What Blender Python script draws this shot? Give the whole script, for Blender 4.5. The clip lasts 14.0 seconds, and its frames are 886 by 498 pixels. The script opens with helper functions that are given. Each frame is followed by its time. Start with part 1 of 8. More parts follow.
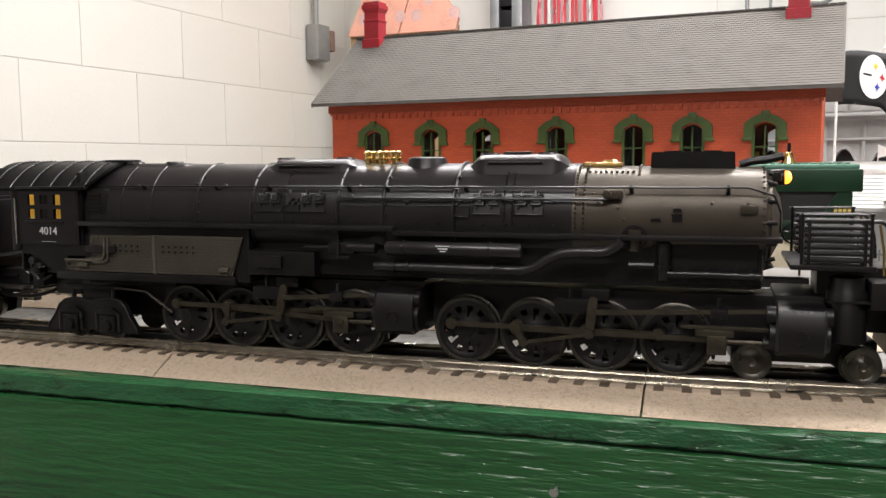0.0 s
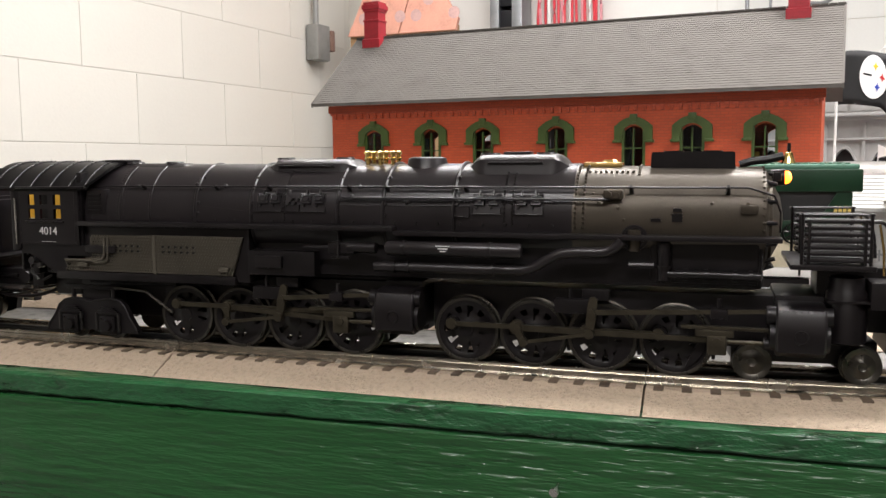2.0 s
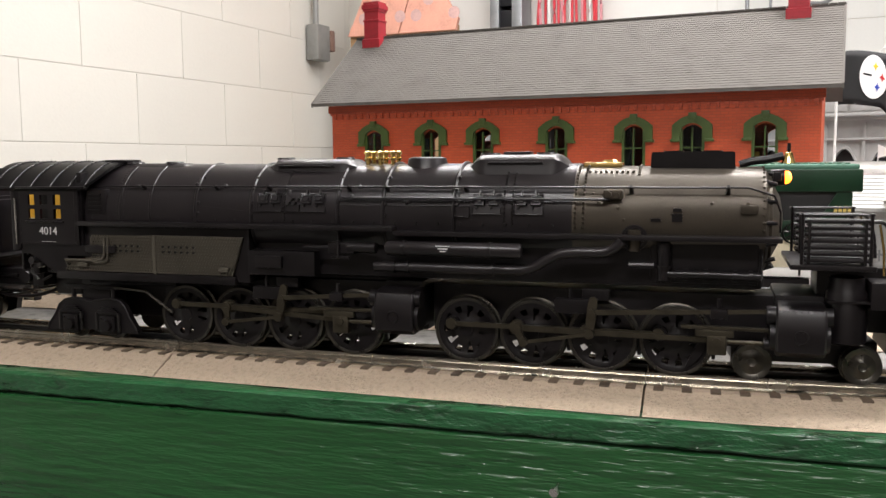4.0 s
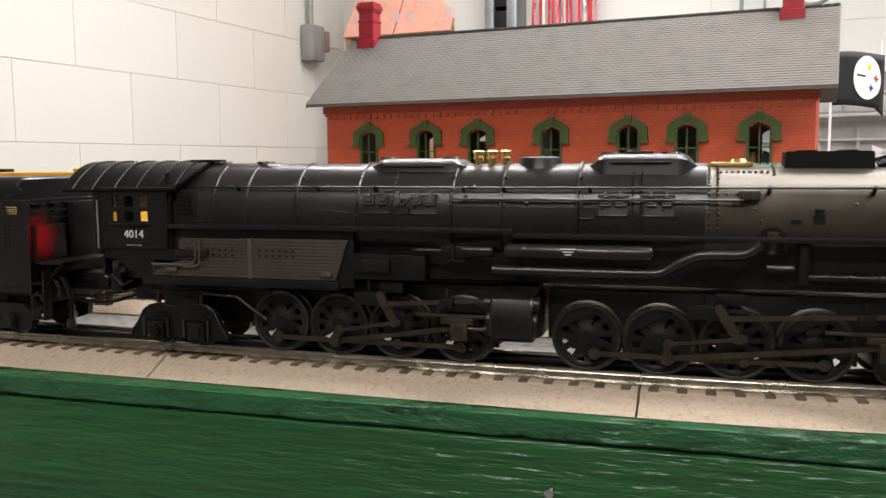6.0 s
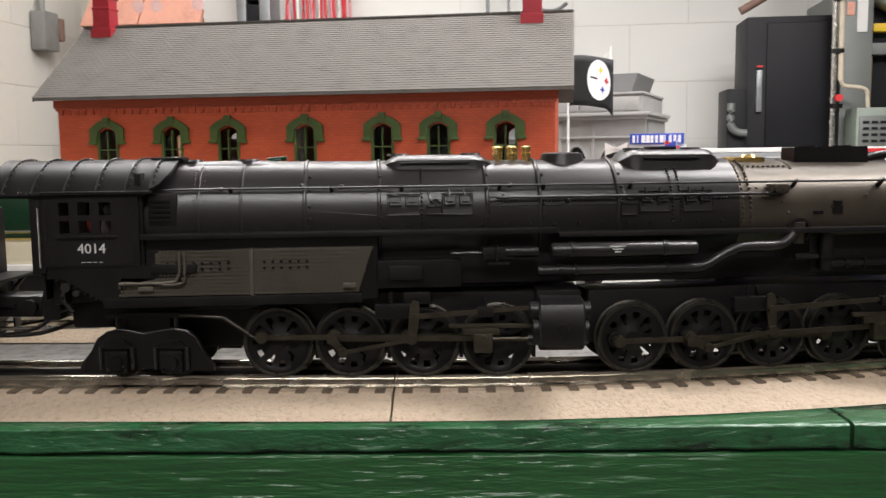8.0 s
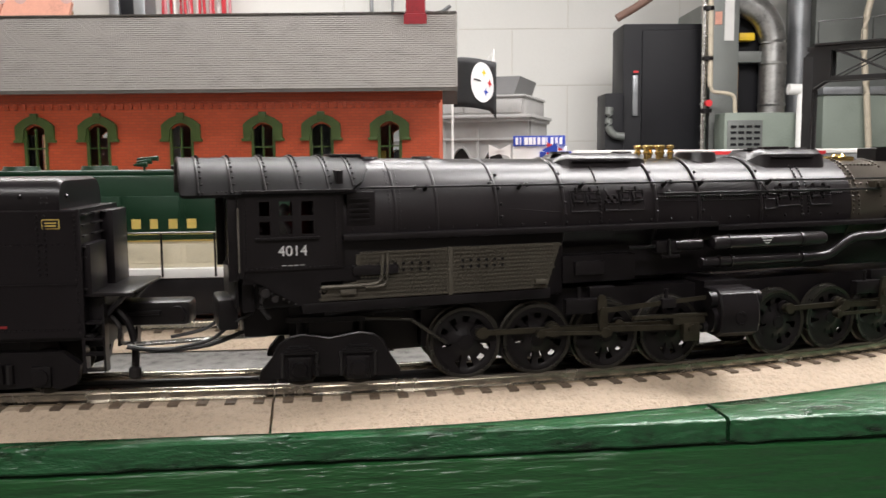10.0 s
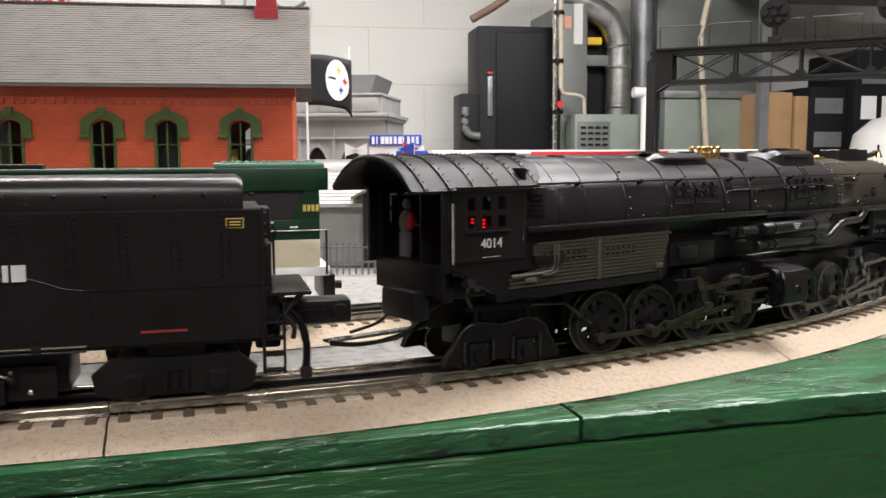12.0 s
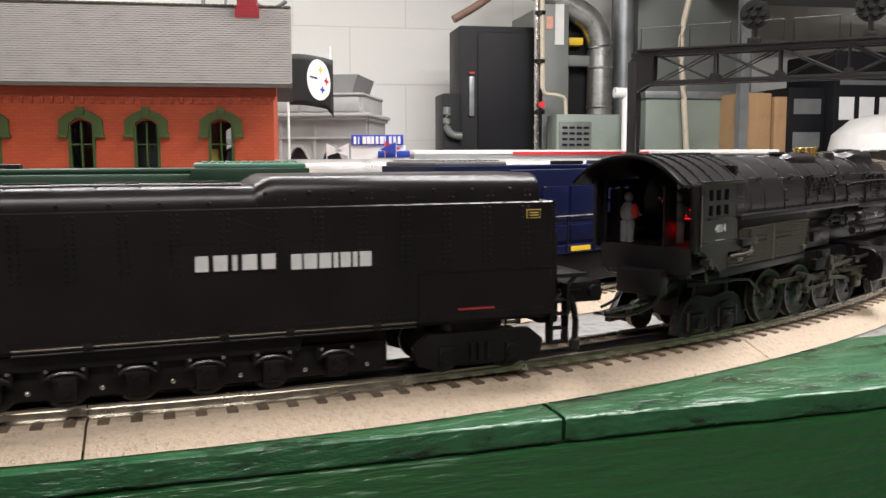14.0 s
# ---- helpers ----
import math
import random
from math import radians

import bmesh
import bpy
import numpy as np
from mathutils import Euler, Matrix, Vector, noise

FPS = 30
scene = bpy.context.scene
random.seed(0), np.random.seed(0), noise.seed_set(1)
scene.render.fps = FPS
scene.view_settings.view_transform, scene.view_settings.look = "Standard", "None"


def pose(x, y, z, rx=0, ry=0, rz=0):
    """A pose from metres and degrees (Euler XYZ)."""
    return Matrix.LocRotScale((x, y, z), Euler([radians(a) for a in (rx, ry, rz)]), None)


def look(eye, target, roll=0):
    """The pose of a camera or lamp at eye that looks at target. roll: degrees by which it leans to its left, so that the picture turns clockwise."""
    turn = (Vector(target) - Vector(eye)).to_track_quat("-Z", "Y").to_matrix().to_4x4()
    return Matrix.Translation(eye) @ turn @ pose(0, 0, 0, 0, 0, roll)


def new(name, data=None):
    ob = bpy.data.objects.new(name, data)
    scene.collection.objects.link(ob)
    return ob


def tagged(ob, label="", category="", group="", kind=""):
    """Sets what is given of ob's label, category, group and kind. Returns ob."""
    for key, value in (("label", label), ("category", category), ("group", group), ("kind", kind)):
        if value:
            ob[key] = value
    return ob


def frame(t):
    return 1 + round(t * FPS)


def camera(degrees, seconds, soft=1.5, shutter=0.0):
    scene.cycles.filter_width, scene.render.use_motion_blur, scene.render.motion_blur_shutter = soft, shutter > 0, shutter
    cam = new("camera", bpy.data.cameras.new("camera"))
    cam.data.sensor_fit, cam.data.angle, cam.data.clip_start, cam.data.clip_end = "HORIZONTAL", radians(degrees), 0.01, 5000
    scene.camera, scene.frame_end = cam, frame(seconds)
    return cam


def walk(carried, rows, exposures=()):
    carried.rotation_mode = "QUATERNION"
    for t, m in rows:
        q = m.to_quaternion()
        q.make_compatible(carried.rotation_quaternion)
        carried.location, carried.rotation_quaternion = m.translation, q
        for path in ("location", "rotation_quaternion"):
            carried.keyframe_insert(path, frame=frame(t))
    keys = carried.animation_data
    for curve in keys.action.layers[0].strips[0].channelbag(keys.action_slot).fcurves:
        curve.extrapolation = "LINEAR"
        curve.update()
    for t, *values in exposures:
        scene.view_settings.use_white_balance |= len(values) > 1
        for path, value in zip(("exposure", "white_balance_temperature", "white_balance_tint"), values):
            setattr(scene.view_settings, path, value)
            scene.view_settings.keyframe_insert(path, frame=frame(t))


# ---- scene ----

# The camera: a phone held at model height, still at first, then panned to the right.
cam = camera(54.17, 14.0, shutter=0.4)
EYES = [
    (0.0, 0.0000, 0.0000, 0.1110, 0.0000, 0.99481, -0.10175, 0.40),
    (5.45, 0.0000, 0.0000, 0.1110, 0.0000, 0.99481, -0.10175, 0.40),
    (6.0, 0.0001, 0.0012, 0.1109, 0.0058, 0.99488, -0.10100, 0.40),
    (6.5, 0.0025, 0.0063, 0.1106, 0.0690, 0.99248, -0.10114, 0.37),
    (7.0, 0.0053, 0.0111, 0.1110, 0.1416, 0.98461, -0.10248, 0.43),
    (7.5, 0.0083, 0.0147, 0.1118, 0.2165, 0.97061, -0.10504, 0.58),
    (10.0, 0.0165, 0.0277, 0.1111, 0.3950, 0.91256, -0.10603, 0.43),
    (10.5, 0.0188, 0.0304, 0.1110, 0.4377, 0.89280, -0.10664, 0.39),
    (11.0, 0.0222, 0.0340, 0.1115, 0.4788, 0.87125, -0.10789, 0.34),
    (11.5, 0.0247, 0.0358, 0.1116, 0.5074, 0.85491, -0.10794, 0.33),
    (12.0, 0.0262, 0.0378, 0.1118, 0.5369, 0.83670, -0.10823, 0.20),
    (12.5, 0.0268, 0.0383, 0.1118, 0.5526, 0.82636, -0.10821, 0.19),
    (13.0, 0.0268, 0.0385, 0.1120, 0.5539, 0.82545, -0.10850, 0.19),
    (14.0, 0.0265, 0.0386, 0.1120, 0.5543, 0.82522, -0.10846, 0.15),
]


def aim(x, y, z, dx, dy, dz, lean):
    """The camera at x, y, z looking along dx, dy, dz and leaning by so many degrees."""
    return look((x, y, z), (x + dx, y + dy, z + dz), -lean)


EXPOSURES = [(0.0, 0.03), (6.0, 0.0), (7.5, -0.12), (10.0, -0.12), (14.0, -0.10)]
walk(cam, [(r[0], aim(*r[1:])) for r in EYES], EXPOSURES)

# ---- light: fluorescent ceiling fittings of a basement room, out of view, places chosen ----
world = bpy.data.worlds.new("room_air")
scene.world = world
world.use_nodes = True
world.node_tree.nodes["Background"].inputs[0].default_value = (1.0, 0.97, 0.92, 1)
world.node_tree.nodes["Background"].inputs[1].default_value = 0.05


def tube_lamp(x, y, z, rz, length, watts):
    """Area lamp of a fluorescent fitting on the ceiling."""
    data = bpy.data.lights.new("tube_light", "AREA")
    data.shape, data.size, data.size_y, data.energy = "RECTANGLE", length, 0.22, watts
    data.color = (0.985, 0.95, 0.945)
    ob = new("tube_light", data)
    ob.matrix_world = pose(x, y, z, 0, 0, rz)
    return ob


# Second and last are added fill for the far walls and near sides.
LAMPS = [(0.0, 1.65, -23, 30), (0.25, 2.75, -23, 10), (0.95, 1.0, -23, 33), (1.2, 0.2, -23, 49), (-0.3, -0.75, -23, 34)]
CEILING = 1.42
for lx, ly, lr, lw in LAMPS:
    tube_lamp(lx, ly, CEILING - 0.092, lr, 1.15, lw)

# ---- materials ----
def srgb(r, g, b):
    """Linear colour from 0-255 picture values."""
    return tuple(((c / 255) / 12.92 if c / 255 <= 0.04045 else ((c / 255 + 0.055) / 1.055) ** 2.4) for c in (r, g, b))


def mat(name, base, rough=0.5, metal=0.0, vary=0.15, big=20.0, fine=400.0, bump=0.1, emit=None, strength=0.0, stain=None, stretch=(1, 1, 1), coat=0.0, wobble=0.12, step=0.0005, spec=0.5):
    """A surface with colour variation at two scales, roughness wear and a fine relief, in metres of the object."""
    m = bpy.data.materials.new(name)
    m.use_nodes = True
    nt = m.node_tree
    n, l = nt.nodes, nt.links
    b = n["Principled BSDF"]
    tc = n.new("ShaderNodeTexCoord")
    mp = n.new("ShaderNodeMapping")
    mp.inputs["Scale"].default_value = stretch
    l.new(tc.outputs["Object"], mp.inputs["Vector"])
    big_n = n.new("ShaderNodeTexNoise")
    big_n.inputs["Scale"].default_value = big
    big_n.inputs["Detail"].default_value = 5
    fine_n = n.new("ShaderNodeTexNoise")
    fine_n.inputs["Scale"].default_value = fine
    fine_n.inputs["Detail"].default_value = 3
    l.new(mp.outputs[0], big_n.inputs["Vector"])
    l.new(mp.outputs[0], fine_n.inputs["Vector"])
    add = n.new("ShaderNodeMath")
    add.operation = "MULTIPLY_ADD"
    l.new(fine_n.outputs["Fac"], add.inputs[0])
    add.inputs[1].default_value = 0.5
    l.new(big_n.outputs["Fac"], add.inputs[2])
    ramp = n.new("ShaderNodeValToRGB")
    dark = stain or tuple(c * (1 - vary * 1.6) for c in base)
    light = tuple(min(1, c * (1 + vary)) for c in base)
    ramp.color_ramp.elements[0].position, ramp.color_ramp.elements[0].color = 0.5, (*dark, 1)
    ramp.color_ramp.elements[1].position, ramp.color_ramp.elements[1].color = 1.0, (*light, 1)
    mid = ramp.color_ramp.elements.new(0.7)
    mid.color = (*base, 1)
    l.new(add.outputs[0], ramp.inputs[0])
    l.new(ramp.outputs[0], b.inputs["Base Color"])
    rr = n.new("ShaderNodeMapRange")
    rr.inputs["To Min"].default_value, rr.inputs["To Max"].default_value = max(0.02, rough - wobble), min(1, rough + wobble)
    l.new(big_n.outputs["Fac"], rr.inputs["Value"])
    l.new(rr.outputs[0], b.inputs["Roughness"])
    b.inputs["Metallic"].default_value = metal
    b.inputs["Coat Weight"].default_value = coat
    b.inputs["Specular IOR Level"].default_value = spec
    if bump:
        bp = n.new("ShaderNodeBump")
        bp.inputs["Strength"].default_value = bump
        bp.inputs["Distance"].default_value = step
        l.new(add.outputs[0], bp.inputs["Height"])
        l.new(bp.outputs[0], b.inputs["Normal"])
    if emit:
        b.inputs["Emission Color"].default_value = (*emit, 1)
        b.inputs["Emission Strength"].default_value = strength
    return m


def glass_mat(name, tint=(0.9, 0.95, 1.0), rough=0.03):
    m = bpy.data.materials.new(name)
    m.use_nodes = True
    b = m.node_tree.nodes["Principled BSDF"]
    b.inputs["Base Color"].default_value = (*tint, 1)
    b.inputs["Roughness"].default_value = rough
    b.inputs["Transmission Weight"].default_value = 1.0
    b.inputs["IOR"].default_value = 1.2
    return m


M_BLACK = mat("satin_black_loco_paint", (0.0088, 0.0073, 0.0080), 0.30, 0, 0.3, 30, 900, 0.12, spec=0.34, wobble=0.06)
M_BLACKB = mat("boiler_black_paint", (0.0125, 0.0103, 0.0113), 0.31, 0, 0.25, 25, 900, 0.12, spec=0.38, wobble=0.06)
M_WORN = mat("rubbed_edge_paint", (0.022, 0.020, 0.020), 0.30, 0.25, 0.3, 60, 900, 0.10, spec=0.5)
M_FLAT = mat("flat_black_underframe", (0.0074, 0.0062, 0.0068), 0.34, 0, 0.3, 60, 900, 0.10, spec=0.28)
M_ROOFK = mat("matt_black_roof_paint", (0.0044, 0.0040, 0.0043), 0.38, 0, 0.3, 40, 900, 0.12, spec=0.13, wobble=0.06)
M_GRAPH = mat("graphite_smokebox_paint", (0.066, 0.055, 0.042), 0.36, 0.55, 0.12, 40, 900, 0.04)
M_FIRE = mat("graphite_firebox_paint", (0.085, 0.075, 0.058), 0.5, 0.35, 0.14, 60, 900, 0.06)
M_ROD = mat("blackened_steel_rod", (0.075, 0.066, 0.048), 0.34, 0.8, 0.2, 120, 900, 0.05)
M_STEEL = mat("bright_steel", (0.55, 0.54, 0.52), 0.25, 1.0, 0.15, 100, 900, 0.05)
M_TYRE = mat("dark_steel_tyre", (0.060, 0.056, 0.048), 0.3, 0.8, 0.2, 120, 900, 0.05)
M_BRASS = mat("polished_brass", (0.80, 0.58, 0.22), 0.2, 1.0, 0.1, 300, 900, 0.03)
M_WHITE = mat("white_lettering", (0.60, 0.60, 0.585), 0.5, 0, 0.06, 200, 900, 0.0)
M_HEAD = mat("lit_headlight_lens", (1.0, 0.6, 0.2), 0.2, 0, 0.0, 50, 500, 0, (1.0, 0.22, 0.01), 5.0)
M_GLOW = mat("firebox_red_light", (0.3, 0.01, 0.01), 0.4, 0, 0.0, 50, 500, 0, (1.0, 0.012, 0.015), 1.3)
M_LED = mat("red_led_chip", (0.3, 0.0, 0.0), 0.4, 0, 0.0, 50, 500, 0, (1.0, 0.0, 0.0), 60000.0)
M_REDP = mat("dark_red_paint", (0.25, 0.02, 0.02), 0.5, 0, 0.1, 90, 900, 0.03)
M_TENDER = mat("tender_black_paint", (0.0084, 0.0068, 0.0078), 0.30, 0, 0.25, 30, 900, 0.12, spec=0.30, wobble=0.06)
M_BALLAST = mat("tan_moulded_roadbed", (0.49, 0.39, 0.29), 0.62, 0, 0.10, 330, 900, 0.9, step=0.0022, stain=(0.38, 0.295, 0.21))
M_TIE = mat("brown_plastic_tie", (0.105, 0.075, 0.05), 0.6, 0, 0.3, 120, 900, 0.2)
M_RAIL = mat("nickel_rail", (0.46, 0.43, 0.38), 0.24, 1.0, 0.2, 60, 600, 0.06)
M_RAILK = mat("blackened_centre_rail", (0.03, 0.03, 0.03), 0.35, 0.7, 0.2, 60, 600, 0.05)
M_GREEN = mat("gloss_green_board_paint", (0.0165, 0.086, 0.0245), 0.30, 0, 0.12, 16, 150, 0.9, stretch=(0.22, 1.5, 1.5), coat=0.2, step=0.0075, stain=(0.010, 0.066, 0.019))
M_GREENT = mat("worn_green_top_paint", (0.016, 0.086, 0.031), 0.30, 0, 0.35, 62, 240, 0.9, stretch=(0.5, 1.2, 1.4), coat=0.2, step=0.004, stain=(0.006, 0.015, 0.008))
M_CRACK = mat("dark_board_gap", (0.006, 0.012, 0.007), 0.8, 0, 0.2, 60, 500, 0.1)
M_TABLE = mat("grey_gravel_tabletop", (0.20, 0.193, 0.183), 0.85, 0, 0.35, 120, 900, 0.6, step=0.0015)
M_WALL = mat("cream_painted_block", (0.665, 0.645, 0.59), 0.55, 0, 0.02, 3, 130, 0.28, step=0.002)
M_WALLB = mat("white_painted_block", (0.70, 0.695, 0.665), 0.55, 0, 0.02, 3, 130, 0.28, step=0.002)
M_MORTAR = mat("painted_mortar_joint", (0.62, 0.60, 0.55), 0.7, 0, 0.03, 10, 160, 0.3)
M_FLOOR = mat("grey_concrete_floor", (0.20, 0.195, 0.185), 0.7, 0, 0.2, 4, 120, 0.2)
# Assumed colour for unseen walls, kept dark to deepen reflections in black paint.
M_UNSEEN = mat("unseen_dark_wall", (0.12, 0.105, 0.09), 0.6, 0, 0.15, 5, 120, 0.2)
M_CEIL = mat("white_ceiling_board", (0.72, 0.71, 0.68), 0.8, 0, 0.06, 6, 200, 0.2)
M_TUBE = mat("lit_fluorescent_tube", (0.9, 0.9, 0.88), 0.4, 0, 0.0, 5, 50, 0, (1.0, 0.95, 0.87), 3.0)
M_ENAMEL = mat("white_enamel_fitting", (0.75, 0.75, 0.72), 0.4, 0, 0.05, 20, 300, 0.03)
M_TRIM = mat("olive_green_trim_plastic", (0.038, 0.066, 0.011), 0.45, 0, 0.15, 100, 900, 0.05)
M_CHIM = mat("crimson_chimney_plastic", (0.30, 0.012, 0.022), 0.45, 0, 0.15, 150, 900, 0.1)
M_SHINGLE = mat("grey_shingle_plastic", (0.108, 0.099, 0.090), 0.75, 0, 0.12, 40, 900, 0.15, spec=0.2)
M_STONE = mat("grey_station_plastic", (0.30, 0.295, 0.285), 0.6, 0, 0.1, 40, 500, 0.1)
M_STONED = mat("dark_grey_station_roof", (0.15, 0.15, 0.15), 0.6, 0, 0.1, 40, 500, 0.1)
# Near black standing in for shade: interiors, arcade, cab windows, pavilion.
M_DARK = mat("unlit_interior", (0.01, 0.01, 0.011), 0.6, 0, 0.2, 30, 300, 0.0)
M_MINT = mat("pale_green_roof_paint", (0.10, 0.22, 0.16), 0.4, 0, 0.12, 60, 900, 0.04)
M_CREAM = mat("cream_diesel_paint", (0.60, 0.54, 0.40), 0.45, 0, 0.08, 60, 900, 0.04)
M_SGREEN = mat("deep_green_diesel_paint", (0.004, 0.030, 0.012), 0.38, 0, 0.15, 40, 900, 0.04)
M_GOLD = mat("gold_lettering", (0.62, 0.46, 0.12), 0.5, 0, 0.08, 200, 900, 0.0)
M_BLUE = mat("royal_blue_diesel_paint", (0.0025, 0.0055, 0.036), 0.4, 0, 0.15, 40, 900, 0.04, spec=0.3)
M_YELLOW = mat("yellow_diesel_paint", (0.55, 0.30, 0.025), 0.4, 0, 0.1, 40, 900, 0.04)
M_SILVER = mat("silver_coach_paint", (0.55, 0.54, 0.52), 0.3, 0.8, 0.1, 40, 600, 0.05)
M_MAROON = mat("maroon_coach_band", (0.12, 0.05, 0.035), 0.4, 0, 0.15, 60, 600, 0.05)
M_GREY = mat("grey_steel_cabinet", (0.15, 0.16, 0.15), 0.45, 0.2, 0.12, 6, 200, 0.05)
M_SAGE = mat("sage_green_cabinet", (0.20, 0.235, 0.20), 0.5, 0.1, 0.1, 8, 200, 0.05)
M_NIGHT = mat("dark_furnace_enamel", (0.009, 0.009, 0.011), 0.5, 0.0, 0.15, 6, 200, 0.05, spec=0.2)
M_DUCT = mat("galvanised_duct", (0.40, 0.40, 0.39), 0.33, 0.9, 0.25, 25, 120, 0.25, step=0.002)
M_PVC = mat("white_pvc_pipe", (0.80, 0.80, 0.78), 0.35, 0, 0.03, 30, 300, 0.02)
M_CORD = mat("beige_cable", (0.50, 0.44, 0.34), 0.5, 0, 0.1, 60, 300, 0.03)
M_CARD = mat("brown_cardboard", (0.36, 0.22, 0.11), 0.8, 0, 0.15, 12, 200, 0.15)
M_FOAM = mat("pink_insulation_board", (0.72, 0.36, 0.27), 0.75, 0, 0.12, 14, 120, 0.1)
M_PRINT = mat("grey_board_print", (0.60, 0.38, 0.36), 0.75, 0, 0.1, 30, 120, 0.05)
M_REDC = mat("red_wire_insulation", (0.55, 0.02, 0.035), 0.4, 0, 0.1, 60, 300, 0.02)
M_PINKC = mat("pink_wire_insulation", (0.62, 0.25, 0.28), 0.4, 0, 0.1, 60, 300, 0.02)
M_STEELG = mat("grey_shelf_steel", (0.26, 0.27, 0.28), 0.4, 0.6, 0.12, 20, 200, 0.05)
M_BOXG = mat("grey_conduit_box", (0.27, 0.27, 0.26), 0.45, 0.4, 0.1, 30, 300, 0.08)
M_RUST = mat("brown_outlet_face", (0.22, 0.13, 0.10), 0.6, 0, 0.1, 30, 300, 0.08)
M_FLAG = mat("black_fabric", (0.012, 0.012, 0.013), 0.8, 0, 0.2, 40, 900, 0.15)
M_DISC = mat("white_print_disc", (0.80, 0.80, 0.80), 0.6, 0, 0.03, 40, 900, 0.0)
M_BLUEP = mat("blue_print", (0.015, 0.05, 0.36), 0.5, 0, 0.08, 40, 900, 0.0)
M_REDPR = mat("red_print", (0.55, 0.02, 0.025), 0.5, 0, 0.08, 40, 900, 0.0)
M_ORANGE = mat("orange_bracket_paint", (0.50, 0.075, 0.03), 0.5, 0, 0.1, 60, 900, 0.03)
M_YELP = mat("yellow_print", (0.75, 0.50, 0.02), 0.5, 0, 0.08, 40, 900, 0.0)
M_GANTRY = mat("black_signal_bridge_metal", (0.0075, 0.007, 0.0075), 0.45, 0.1, 0.2, 60, 600, 0.05)
M_ROOFG = mat("light_grey_shed_roof", (0.42, 0.42, 0.40), 0.6, 0, 0.1, 60, 500, 0.1)
M_ROOFB = mat("brown_grey_gable", (0.16, 0.15, 0.125), 0.6, 0, 0.12, 60, 500, 0.1)
M_PLASTER = mat("white_plastic", (0.72, 0.71, 0.69), 0.45, 0, 0.04, 30, 400, 0.02)
M_OVERALL = mat("figure_grey_overall", (0.16, 0.16, 0.17), 0.6, 0, 0.1, 300, 900, 0.0)
M_GLASS = glass_mat("window_glass")


def random_tint(m, amount=0.1):
    """Lets alike pieces differ a little in brightness."""
    nt = m.node_tree
    b = nt.nodes["Principled BSDF"]
    link = b.inputs["Base Color"].links[0]
    info = nt.nodes.new("ShaderNodeObjectInfo")
    mr = nt.nodes.new("ShaderNodeMapRange")
    mr.inputs["To Min"].default_value, mr.inputs["To Max"].default_value = 1 - amount, 1 + amount
    hsv = nt.nodes.new("ShaderNodeHueSaturation")
    nt.links.new(info.outputs["Random"], mr.inputs["Value"])
    nt.links.new(mr.outputs[0], hsv.inputs["Value"])
    nt.links.new(link.from_socket, hsv.inputs["Color"])
    nt.links.new(hsv.outputs[0], b.inputs["Base Color"])


for piece_mat, amount in ((M_WALL, 0.02), (M_WALLB, 0.02), (M_TIE, 0.25)):
    random_tint(piece_mat, amount)


def brick_mat(name, c1, c2, mortar, w, h, gap):
    """Fine moulded brickwork of a model, in metres on the x-z plane of its object."""
    m = bpy.data.materials.new(name)
    m.use_nodes = True
    n, l = m.node_tree.nodes, m.node_tree.links
    b = n["Principled BSDF"]
    tc = n.new("ShaderNodeTexCoord")
    sep = n.new("ShaderNodeSeparateXYZ")
    com = n.new("ShaderNodeCombineXYZ")
    l.new(tc.outputs["Object"], sep.inputs[0])
    l.new(sep.outputs["X"], com.inputs["X"])
    l.new(sep.outputs["Z"], com.inputs["Y"])
    br = n.new("ShaderNodeTexBrick")
    br.inputs["Color1"].default_value, br.inputs["Color2"].default_value, br.inputs["Mortar"].default_value = (*c1, 1), (*c2, 1), (*mortar, 1)
    br.inputs["Scale"].default_value = 1.0
    br.inputs["Brick Width"].default_value, br.inputs["Row Height"].default_value, br.inputs["Mortar Size"].default_value = w, h, gap
    l.new(com.outputs[0], br.inputs["Vector"])
    noi = n.new("ShaderNodeTexNoise")
    noi.inputs["Scale"].default_value = 25
    l.new(tc.outputs["Object"], noi.inputs["Vector"])
    mix = n.new("ShaderNodeMix")
    mix.data_type, mix.blend_type = "RGBA", "MULTIPLY"
    mix.inputs["Factor"].default_value = 0.25
    l.new(br.outputs["Color"], mix.inputs["A"])
    l.new(noi.outputs["Fac"], mix.inputs["B"])
    l.new(mix.outputs["Result"], b.inputs["Base Color"])
    bp = n.new("ShaderNodeBump")
    bp.invert = True
    bp.inputs["Strength"].default_value, bp.inputs["Distance"].default_value = 0.5, 0.0004
    l.new(br.outputs["Fac"], bp.inputs["Height"])
    l.new(bp.outputs[0], b.inputs["Normal"])
    b.inputs["Roughness"].default_value = 0.55
    return m


M_BRICK = brick_mat("orange_red_moulded_brick", (0.52, 0.075, 0.018), (0.45, 0.058, 0.014), (0.34, 0.06, 0.02), 0.0095, 0.0036, 0.0004)
# Same brick, darkened: the shade under the eave is put into its colour.
M_BRICK_SHADE = brick_mat("eave_shaded_cornice_brick", (0.42, 0.058, 0.016), (0.36, 0.045, 0.012), (0.26, 0.045, 0.017), 0.0095, 0.0036, 0.0004)


